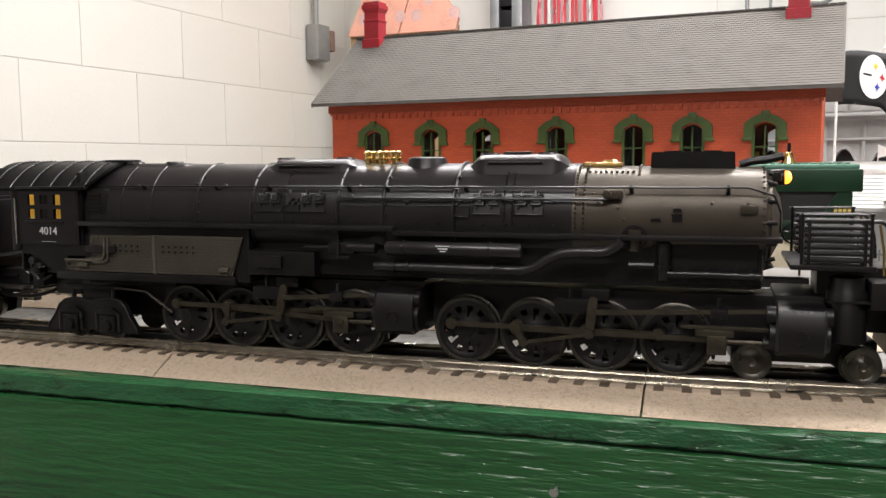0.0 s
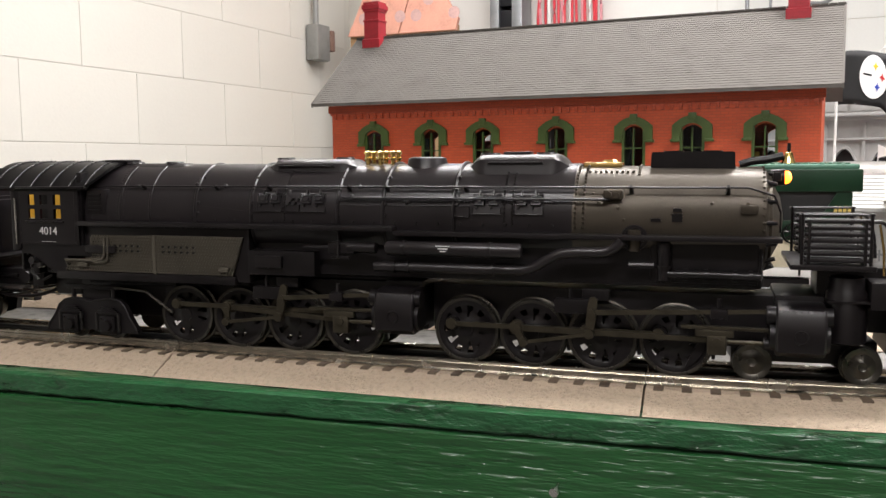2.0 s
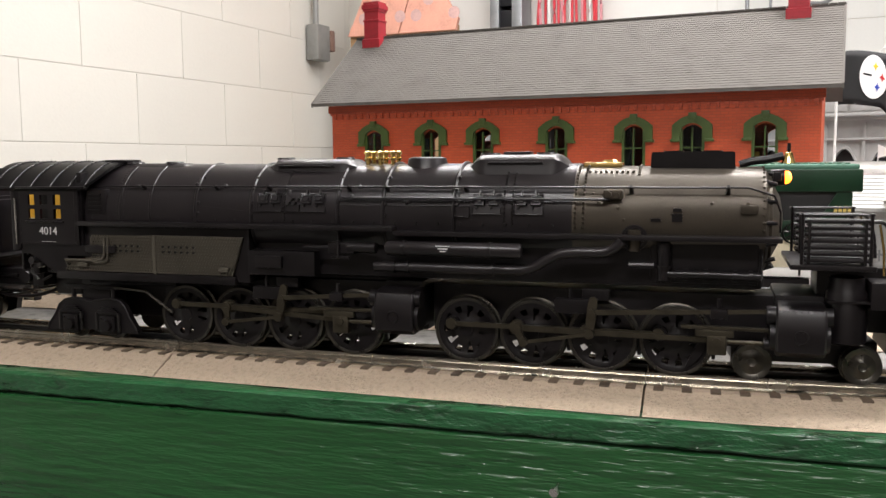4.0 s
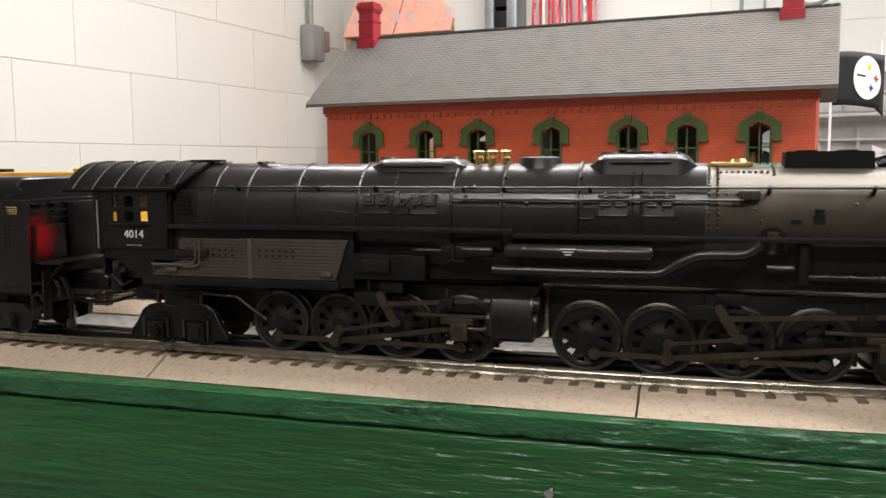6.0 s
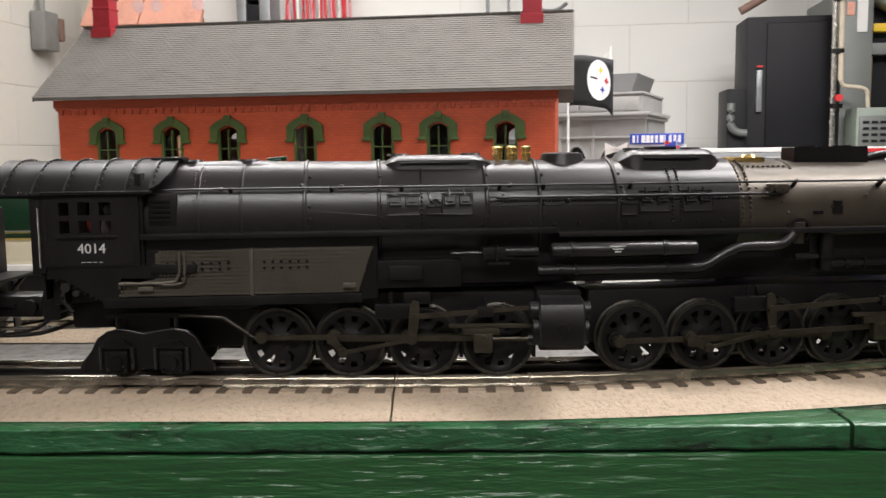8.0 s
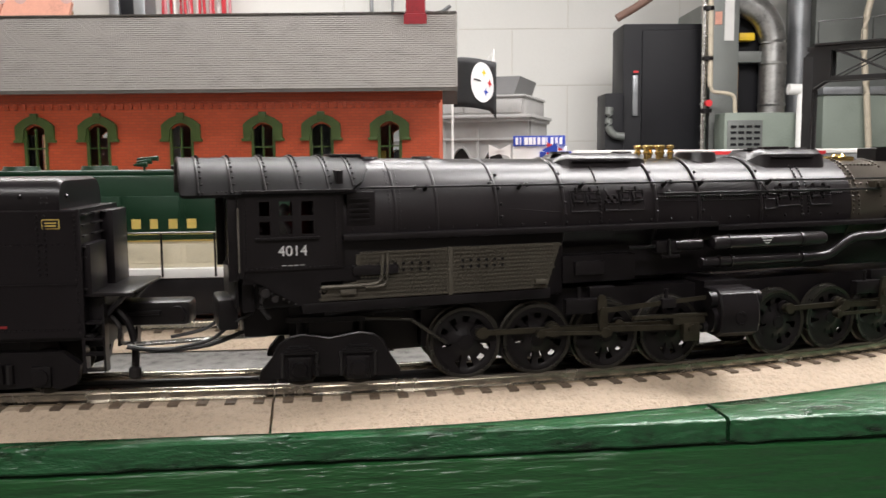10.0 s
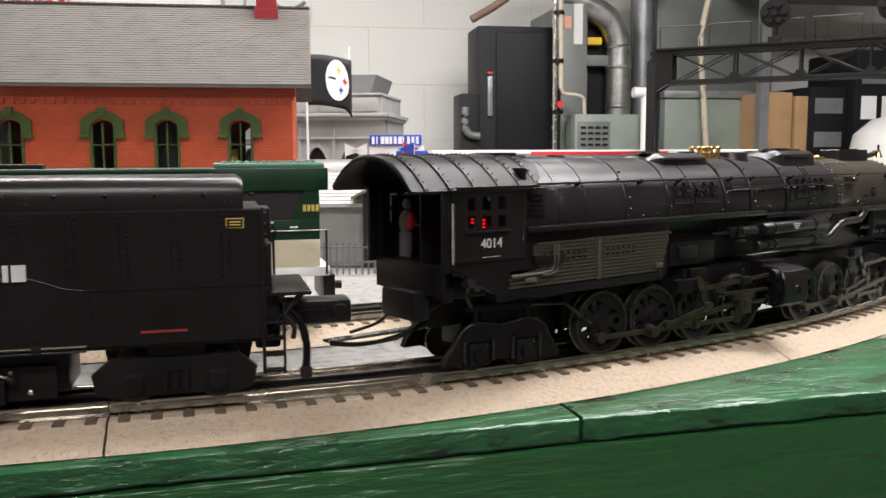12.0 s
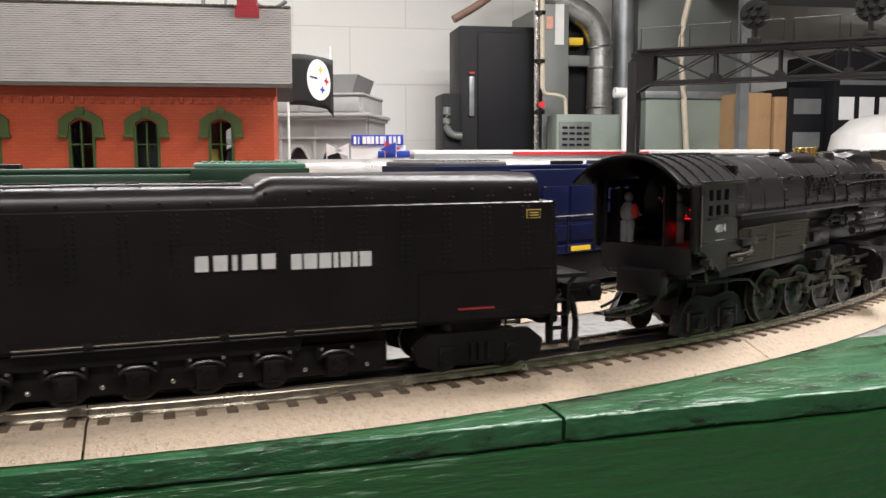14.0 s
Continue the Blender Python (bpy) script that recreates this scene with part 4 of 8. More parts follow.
        lettering("cab_number", "4014", 0.0068, M_WHITE, side, Matrix.Translation((-0.1513, sgn * 0.0347, 0.0686)) @ (pose(0, 0, 0, 90) if sgn < 0 else pose(0, 0, 0, 90, 0, 180)), 0.00015, "white cab number")
        for k in range(4):
            box("data_line", M_WHITE, side, -0.1565 + k * 0.0028, -0.1545 + k * 0.0028, min(sgn * 0.0345, sgn * 0.0347), max(sgn * 0.0345, sgn * 0.0347), 0.0620, 0.0623)
        # lower skirt: a long beam with a slanted plate behind
        bm = bmesh.new()
        bm_prism(bm, [(-0.1735, 0.0600), (-0.1728, 0.0572), (-0.1640, 0.0525), (-0.1478, 0.0428), (-0.1472, 0.0392), (-0.1385, 0.0392), (-0.1385, 0.0536), (-0.1060, 0.0536), (-0.1050, 0.0542), (-0.1050, 0.0578), (-0.1285, 0.0600)], sgn * 0.0306, sgn * 0.0336, "y")
        skirt = part("cab_skirt", bm, M_FLAT, loco)
        bm = rivet_row(bmesh.new(), [(-0.1690 + 0.0026 * k, sgn * 0.0338, 0.0536 - 0.0014 * k) for k in range(8)], 0.0006)
        bm_cyl(bm, (-0.1645, sgn * 0.0300, 0.0500), (-0.1645, sgn * 0.0360, 0.0500), 0.0022, seg=12)
        bm_cyl(bm, (-0.1600, sgn * 0.0300, 0.0470), (-0.1600, sgn * 0.0350, 0.0470), 0.0016, seg=12)
        bm_tube(bm, smooth_line([(-0.1645, sgn * 0.034, 0.0500), (-0.1665, sgn * 0.034, 0.0440), (-0.1625, sgn * 0.033, 0.0380)], 4), 0.0009, 6)
        part("injector", bm, M_WORN, skirt)
        # louvred ventilator ahead of the cab
        vent = box("cab_ventilator", M_BLACK, loco, -0.1250, -0.1110, min(sgn * 0.022, sgn * 0.0305), max(sgn * 0.022, sgn * 0.0305), 0.0790, 0.0950, 0.001)
        for k in range(5):
            box("louvre", M_BLACK, vent, -0.1235, -0.1140, min(sgn * 0.0300, sgn * 0.0318), max(sgn * 0.0300, sgn * 0.0318), 0.0815 + k * 0.0024, 0.0823 + k * 0.0024)
        cyl("cab_handrail", M_STEEL, loco, (-0.1755, sgn * 0.0352, 0.0600), (-0.1755, sgn * 0.0352, 0.0890), 0.0006, seg=8)
        box("cab_door_post", M_FLAT, loco, -0.1755, -0.1735, min(sgn * 0.028, sgn * 0.0345), max(sgn * 0.028, sgn * 0.0345), 0.0570, 0.0960)
    bm = bm_box(bmesh.new(), -0.1740, -0.1280, -0.0330, 0.0330, 0.0540, 0.0580)
    part("cab_floor", bm, M_FLAT, loco)
    # backhead with gauges and the fire hole
    bh = box("backhead", M_FLAT, loco, -0.1300, -0.1270, -0.0325, 0.0325, 0.0560, 0.1050, 0.0)
    for y, z, r in ((-0.010, 0.089, 0.0022), (-0.004, 0.092, 0.0022), (0.003, 0.0915, 0.0024), (0.010, 0.0885, 0.0022), (0.016, 0.084, 0.0018), (-0.016, 0.083, 0.0018)):
        bm = bm_lathe(bmesh.new(), [(-0.1320, r), (-0.1325, r * 0.9), (-0.1300, r)], "x", (0, y, z), 16)
        part("gauge", bm, M_BLACK, bh)
        cyl("dial", M_WHITE, bh, (-0.1324, y, z), (-0.1327, y, z), r * 0.6, seg=12)
    for k in range(4):
        box("fire_slot", M_GLOW, bh, -0.1326, -0.1299, -0.0050, 0.0050, 0.0715 + k * 0.0018, 0.0722 + k * 0.0018, label="glowing red fire hole slot")
    for y, z in ((-0.008, 0.061), (0.0, 0.0602), (0.006, 0.061)):
        bm = bm_ball(bmesh.new(), (-0.1312, y, z), 0.0008, seg=8)
        part("ember", bm, M_GLOW, bh)
    for k, y in enumerate((-0.014, 0.012)):
        tube("control_lever", M_STEEL, bh, [(-0.131, y, 0.078), (-0.139, y - 0.002, 0.081), (-0.141, y - 0.002, 0.0835)], 0.0006)
    for y in (0.024,):
        box("crew_seat", M_FLAT, loco, -0.160, -0.148, y - 0.006, y + 0.006, 0.0640, 0.0665, 0.0008)
        box("seat_stand", M_FLAT, loco, -0.157, -0.151, y - 0.003, y + 0.003, 0.0575, 0.0640)
    # Black panel and block added to hide the yellow diesel behind the panes.
    box("pane_screen_panel", M_FLAT, loco, -0.1785, -0.1645, -0.0135, -0.0122, 0.0585, 0.0935, 0.0003)
    box("pane_screen_block", M_FLAT, loco, -0.1668, -0.1500, 0.0230, 0.0310, 0.0585, 0.0905, 0.001)
    # tail deck, drawbar beam
    box("tail_beam", M_FLAT, loco, -0.1740, -0.1680, -0.0260, 0.0260, 0.0400, 0.0540, 0.001)
    box("rear_apron", M_FLAT, loco, -0.1772, -0.1757, -0.0300, 0.0300, 0.0430, 0.0585, 0.0004, label="black plate under the cab floor")
    box("truck_cradle", M_FLAT, loco, -0.1680, -0.1360, -0.0200, 0.0200, 0.0400, 0.0530, 0.002)
    box("stoker_trough", M_FLAT, loco, -0.1720, -0.1400, -0.0080, 0.0080, 0.0240, 0.0395, 0.003)
    for sgn in (-1, 1):
        box("rear_wing", M_FLAT, loco, -0.1800, -0.1757, min(sgn * 0.0315, sgn * 0.0340), max(sgn * 0.0315, sgn * 0.0340), 0.0560, 0.0960, 0.0004)
    for y, z in ((-0.014, 0.030), (0.012, 0.031)):
        tube("hose", M_FLAT, loco, smooth_line([(-0.1680, y, z + 0.008), (-0.1780, y, z + 0.003), (-0.1880, y * 0.95, z - 0.004), (-0.2050, y * 0.9, z - 0.007)], 4), 0.0009, label="black rubber hose behind the cab")
    box("buffer_block", M_FLAT, loco, -0.1840, -0.1745, -0.0150, 0.0150, 0.0300, 0.0450, 0.002)
    led = new("firebox_led")
    led.parent = bh
    tagged(led, "hooded red firebox light shining back at the tender")
    bm = bm_lathe(bmesh.new(), [(-0.1308, 0.0030), (-0.1500, 0.0030), (-0.1500, 0.0022), (-0.1312, 0.0022)], "x", (0, -0.0220, 0.0655), 16, caps=False)
    part("led_hood", bm, M_FLAT, led)
    cyl("led_chip", M_LED, led, (-0.1309, -0.0220, 0.0655), (-0.1317, -0.0220, 0.0655), 0.0013, seg=12)
    box("drawbar", M_STEEL, loco, -0.2250, -0.1600, -0.0030, 0.0030, 0.0232, 0.0246, 0.0005)
    tube("tether", M_FLAT, loco, smooth_line([(-0.1700, -0.006, 0.0280), (-0.1880, -0.007, 0.0225), (-0.2100, -0.006, 0.0215), (-0.2250, -0.005, 0.0240)], 4), 0.0012, label="black cable between engine and tender")
    box("ash_pan", M_FLAT, loco, -0.1350, -0.0700, -0.0200, 0.0200, 0.0345, 0.0400, 0.002)


def figure(parent_name, x, y, z, shirt, label):
    """A small painted crew figure as one plain mesh, riding in the cab."""
    bm = bmesh.new()
    bm_cyl(bm, (0, -0.002, 0.0), (0.001, -0.0022, 0.013), 0.0022, 0.0026, 8)
    bm_cyl(bm, (0, 0.002, 0.0), (0.001, 0.0022, 0.013), 0.0022, 0.0026, 8)
    bm_ball(bm, (0.001, 0, 0.018), 0.0046, (0.8, 1.1, 1.5), 10)
    bm_ball(bm, (0.0015, 0, 0.0275), 0.0028, (1, 1, 1.15), 10)
    bm_tube(bm, [(0.001, -0.0048, 0.0215), (0.003, -0.0062, 0.017), (0.007, -0.005, 0.0165)], 0.0013, 6)
    bm_tube(bm, [(0.001, 0.0048, 0.0215), (0.003, 0.0062, 0.017), (0.007, 0.005, 0.0165)], 0.0013, 6)
    ob = part(parent_name, bm, shirt, loco, label)
    ob.location = (x, y, z)
    return ob


cab()
figure("crew_figure", -0.152, -0.0070, 0.0585, M_OVERALL, "small painted crew figure in a grey overall")
figure("crew_figure", -0.166, 0.019, 0.0585, M_OVERALL, "small painted crew figure standing in the cab")
bm = bm_ball(bmesh.new(), (-0.1660, 0.0135, 0.0775), 0.0028, (0.9, 0.9, 1.7), 10)
part("red_sleeve", bm, M_REDPR, loco)


# ---- running gear ----
def driver_wheel(crank_at, near):
    """A disc driving wheel about the y axis, with rim, hub, webs and counterweight; the crank pin at the given angle."""
    bm = bmesh.new()
    n = 44
    prof = [(0.0030, -0.0026, 0.0022), (0.0046, -0.0026, 0.0022), (0.0068, -0.0012, 0.0012), (0.0100, -0.0012, 0.0012), (0.0134, -0.0014, 0.0012), (0.0146, -0.0021, 0.0020), (0.0166, -0.0021, 0.0020)]
    rows = []
    for r, f, b in prof:
        rows.append([[bm.verts.new((r * math.cos(2 * math.pi * k / n), y, r * math.sin(2 * math.pi * k / n))) for k in range(n)] for y in (f, b)])
    for i in range(len(prof) - 1):
        for k in range(n):
            q = (k + 1) % n
            hole = (i == 3 and k % 4 in (1, 2)) or (i == 2 and k % 8 == 2)
            if not hole:
                for side in (0, 1):
                    bm.faces.new((rows[i][side][k], rows[i][side][q], rows[i + 1][side][q], rows[i + 1][side][k]))
    for i in (0, len(prof) - 1):
        for k in range(n):
            q = (k + 1) % n
            bm.faces.new((rows[i][0][k], rows[i][0][q], rows[i][1][q], rows[i][1][k]))
    bm_cyl(bm, (0, -0.0032, 0), (0, 0.0022, 0), 0.0034, seg=18)
    a = crank_at + math.pi
    outline = [(0.0152 * math.cos(a + t), 0.0152 * math.sin(a + t)) for t in np.linspace(-0.85, 0.85, 12)]
    bm_prism(bm, outline, -0.0021, 0.0014, "y")
    return finish(bm, "driving_wheel", M_FLAT), crank_at


def tyre_mesh():
    bm = bm_lathe(bmesh.new(), [(-0.0025, 0.0164), (-0.0028, 0.0172), (-0.0028, 0.0180), (0.0018, 0.0182), (0.0022, 0.0192), (0.0030, 0.0190), (0.0030, 0.0164), (-0.0025, 0.0164)], "y", (0, 0, 0), 48, caps=False)
    return finish(bm, "tyre", M_TYRE)


TYRE = tyre_mesh()
REAR_WHEEL, FRONT_WHEEL = driver_wheel(REAR_A0, True)[0], driver_wheel(FRONT_A0, True)[0]
GEAR = []      # (object, axle place along the body, side offset, height, what it does)


def add_drivers(axles, mesh, a0):
    for sgn in (-1, 1):
        for x in axles:
            w = new("driving_wheel", mesh)
            w.parent = loco
            t = new("tyre", TYRE)
            t.parent = w
            if sgn > 0:
                t.matrix_local = pose(0, 0, 0, 0, 0, 180)
            cx, cz = CRANK * math.cos(a0), CRANK * math.sin(a0)
            cyl("crank_pin", M_ROD, w, (cx, sgn * 0.001, cz), (cx, sgn * 0.0062, cz), 0.0024, seg=14)
            bm = bm_lathe(bmesh.new(), [(sgn * 0.0018, 0.0042), (sgn * 0.0030, 0.0038), (sgn * 0.0030, 0.001)], "y", (cx, 0, cz), 16)
            part("crank_boss", bm, M_FLAT, w)
            GEAR.append((w, x, sgn * 0.0190, R_DRV, "roll"))
            if x == axles[1]:
                ex, ez = 0.0046 * math.cos(a0 + 1.2), 0.0046 * math.sin(a0 + 1.2)
                bm = bm_cyl(bmesh.new(), (cx, sgn * 0.0080, cz), (cx, sgn * 0.0100, cz), 0.0030, seg=16)
                bm_cyl(bm, (cx, sgn * 0.0060, cz), (cx, sgn * 0.0090, cz), 0.0020, seg=12)
                nx, nz = (ez - cz), -(ex - cx)
                k = 0.0018 / math.hypot(nx, nz)
                bm_prism(bm, [(cx + nx * k, cz + nz * k), (ex + nx * k, ez + nz * k), (ex - nx * k, ez - nz * k), (cx - nx * k, cz - nz * k)], sgn * 0.0088, sgn * 0.0102, "y")
                bm_cyl(bm, (ex, sgn * 0.0085, ez), (ex, sgn * 0.0126, ez), 0.0020, seg=12)
                part("return_crank", bm, M_ROD, w, "dark steel return crank")


add_drivers(REAR_AX, REAR_WHEEL, REAR_A0)
add_drivers(FRONT_AX, FRONT_WHEEL, FRONT_A0)


def rod_bm(length, h0, h1, y0, y1, eye0, eye1):
    """A rod along x from an eye at 0 to an eye at its length, with a fluted side."""
    bm = bmesh.new()
    bm_prism(bm, [(0, -h0), (length, -h1), (length, h1), (0, h0)], y0, y1, "y")
    bm_cyl(bm, (0, y0 - 0.0003, 0), (0, y1 + 0.0003, 0), eye0, seg=18)
    bm_cyl(bm, (length, y0 - 0.0003, 0), (length, y1 + 0.0003, 0), eye1, seg=18)
    return bm


RODS = []      # (object, kind, data)
for axles, a0, cyl_x in ((REAR_AX, REAR_A0, 0.0810), (FRONT_AX, FRONT_A0, 0.2870)):
    front = axles is FRONT_AX
    for sgn in (-1, 1):
        # coupling rod in three links, with eyes over the pins
        bm = bmesh.new()
        for i in range(3):
            L = axles[i + 1] - axles[i]
            y0, y1 = sorted((sgn * 0.0232, sgn * 0.0250))
            bm_prism(bm, [(axles[i] - axles[0], -0.0013), (axles[i + 1] - axles[0], -0.0013), (axles[i + 1] - axles[0], 0.0013), (axles[i] - axles[0], 0.0013)], y0, y1, "y")
        for i in range(4):
            bm_cyl(bm, (axles[i] - axles[0], sgn * 0.0230, 0), (axles[i] - axles[0], sgn * 0.0254, 0), 0.0030 if i != 1 else 0.0040, seg=18)
        RODS.append((part("coupling_rod", bm, M_ROD, loco, "dark steel coupling rod"), "couple", axles[0], a0, 0))
        # main rod from the second axle to the crosshead
        MAIN = cyl_x - 0.030 - axles[1]
        bm = rod_bm(MAIN, 0.0016, 0.0012, *sorted((sgn * 0.0256, sgn * 0.0272)), 0.0036, 0.0024)
        RODS.append((part("main_rod", bm, M_ROD, loco, "dark steel main rod"), "main", axles[1], a0, MAIN))
        # crosshead, piston rod
        bm = bm_box(bmesh.new(), -0.0105, 0.0080, min(sgn * 0.0268, sgn * 0.0302), max(sgn * 0.0268, sgn * 0.0302), 0.0022, 0.0058, 0.0006)
        bm_box(bm, -0.0048, 0.0048, min(sgn * 0.0262, sgn * 0.0308), max(sgn * 0.0262, sgn * 0.0308), -0.0068, 0.0030, 0.0010)
        bm_cyl(bm, (0, sgn * 0.0262, 0), (0, sgn * 0.0318, 0), 0.0022, seg=14)
        bm_cyl(bm, (0.004, sgn * 0.0286, 0.0), (0.034, sgn * 0.0286, 0.0), 0.0011, seg=10)
        RODS.append((part("crosshead", bm, M_ROD, loco, "steel crosshead with piston rod"), "cross", axles[1], a0, MAIN))
        # eccentric rod from the return crank to the link
        bm = rod_bm(0.0360, 0.0009, 0.0009, *sorted((sgn * 0.0304, sgn * 0.0314)), 0.0024, 0.0020)
        RODS.append((part("eccentric_rod", bm, M_ROD, loco, "thin dark eccentric rod"), "ecc", axles[1], a0, 0.0360))
        bm = bmesh.new()
        bm_prism(bm, [(-0.0019, -0.0098), (0.0019, -0.0098), (0.0024, -0.004), (0.0024, 0.006), (0.0019, 0.0088), (0.0008, 0.0096), (-0.0008, 0.0096), (-0.0019, 0.0088), (-0.0024, 0.006), (-0.0024, -0.004)], sgn * 0.0285, sgn * 0.0302, "y")
        bm_cyl(bm, (0, sgn * 0.0280, 0.0008), (0, sgn * 0.0316, 0.0008), 0.0022, seg=14)
        bm_cyl(bm, (0, sgn * 0.0280, -0.0098), (0, sgn * 0.0318, -0.0098), 0.0026, seg=14)
        RODS.append((part("expansion_link", bm, M_ROD, loco, "swinging valve gear link"), "link", axles[1], a0, 0.0360))

# fixed pieces of each engine unit ride on their own axle line
UNITS = []


def engine_unit(name, axles, cyl_x, label):
    """The frame, cylinders, valve gear bracket and slide bars of one engine unit, about the middle of its drivers."""
    mid = (axles[0] + axles[-1]) / 2
    u = new(name)
    u.parent = loco
    u.empty_display_size = 0.01
    tagged(u, label)
    UNITS.append((u, mid))
    x0, x1 = cyl_x - 0.0112 - mid, cyl_x + 0.0112 - mid
    for sgn in (-1, 1):
        bm = bmesh.new()
        sec = [(sgn * 0.020, 0.0165), (sgn * 0.034, 0.0160), (sgn * 0.0392, 0.0190), (sgn * 0.0405, 0.0255), (sgn * 0.0400, 0.0330), (sgn * 0.0372, 0.0390), (sgn * 0.032, 0.0412), (sgn * 0.020, 0.0415)]
        rings = []
        for x, k in ((x0, 0.93), (x0 + 0.001, 1.0), (x1 - 0.001, 1.0), (x1, 0.93)):
            rings.append([bm.verts.new((x, sgn * 0.030 + (y - sgn * 0.030) * k, 0.0285 + (z - 0.0285) * k)) for y, z in sec])
        for p, q in zip(rings, rings[1:]):
            for i in range(len(p)):
                j = (i + 1) % len(p)
                bm.faces.new((p[i], p[j], q[j], q[i]))
        bm.faces.new(rings[0]), bm.faces.new(rings[-1])
        rivet_row(bm, [(x0 + 0.003 + 0.0028 * k, sgn * 0.0375, 0.0385) for k in range(7)], 0.0005)
        bm_lathe(bm, [(sgn * 0.0400, 0.0036), (sgn * 0.0409, 0.0034), (sgn * 0.0409, 0.0028), (sgn * 0.0400, 0.0026)], "y", (cyl_x - mid, 0, 0.0265), 20, caps=False)
        part("cylinder", bm, M_BLACK, u, "rounded black cylinder casing")
        bm = bm_cyl(bmesh.new(), (x0 - 0.004, sgn * 0.032, 0.0355), (x1 + 0.003, sgn * 0.032, 0.0355), 0.0046, seg=20)
        bm_cyl(bm, (x0 - 0.0025, sgn * 0.0300, 0.0255), (x1 + 0.002, sgn * 0.0300, 0.0255), 0.0075, seg=24)
        part("cylinder_cover", bm, M_FLAT, u)
        box("slide_bar", M_ROD, u, x0 - 0.044, x0, min(sgn * 0.0270, sgn * 0.0300), max(sgn * 0.0270, sgn * 0.0300), CROSS_Z + 0.0059, CROSS_Z + 0.0077, 0.0003)
        cyl("piston_gland", M_FLAT, u, (x0 - 0.005, sgn * 0.0286, CROSS_Z), (x0 + 0.001, sgn * 0.0286, CROSS_Z), 0.0030, seg=14)
        rl = x0 - (axles[2] - mid - 0.0045)
        rr = part("radius_rod", rod_bm(rl, 0.0013, 0.0010, *sorted((sgn * 0.0303, sgn * 0.0311)), 0.0018, 0.0012), M_ROD, u)
        rr.matrix_local = Matrix.Translation((axles[2] - mid - 0.0045, 0, 0.0325)) @ Matrix.Rotation(-math.atan2(0.0045, rl), 4, "Y")
        bm = bm_box(bmesh.new(), x0 - 0.030, x0 - 0.022, min(sgn * 0.0285, sgn * 0.0330), max(sgn * 0.0285, sgn * 0.0330), 0.0325, 0.0372, 0.0006)
        bm_cyl(bm, (x0 - 0.026, sgn * 0.029, 0.037), (x0 - 0.026, sgn * 0.029, 0.042), 0.0011, seg=8)
        part("valve_guide", bm, M_BLACK, u)
        # bracket that carries the link
        bm = bmesh.new()
        bm_box(bm, axles[2] - mid - 0.024, axles[2] - mid - 0.005, min(sgn * 0.0235, sgn * 0.0285), max(sgn * 0.0235, sgn * 0.0285), 0.0310, 0.0385, 0.0008)
        bm_box(bm, axles[2] - mid - 0.010, axles[2] - mid + 0.004, min(sgn * 0.0215, sgn * 0.0255), max(sgn * 0.0215, sgn * 0.0255), 0.0380, 0.0440, 0.0008)
        bm_cyl(bm, (axles[2] - mid - 0.016, sgn * 0.026, 0.0385), (axles[2] - mid - 0.016, sgn * 0.026, 0.0445), 0.0010, seg=8)
        part("link_bracket", bm, M_FLAT, u)
        for ax in axles:
            box("brake_shoe", M_FLAT, u, ax - mid + 0.0180, ax - mid + 0.0200, min(sgn * 0.0155, sgn * 0.0190), max(sgn * 0.0155, sgn * 0.0190), 0.009, 0.022, 0.0005)
    box("unit_frame", M_FLAT, u, axles[0] - mid - 0.022, x1, -0.0125, 0.0125, 0.0150, 0.0420, 0.001)
    box("frame_cross_tie", M_FLAT, u, x0, x1, -0.022, 0.022, 0.0180, 0.0440, 0.001)
    for ax in axles:
        cyl("axle", M_FLAT, u, (ax - mid, -0.019, R_DRV), (ax - mid, 0.019, R_DRV), 0.0030, seg=12)
    return u


rear_unit = engine_unit("rear_engine_unit", REAR_AX, 0.0810, "black rear engine unit frame with cylinders")
front_unit = engine_unit("front_engine_unit", FRONT_AX, 0.2870, "black front engine unit frame with cylinders")
FM = (FRONT_AX[0] + FRONT_AX[-1]) / 2


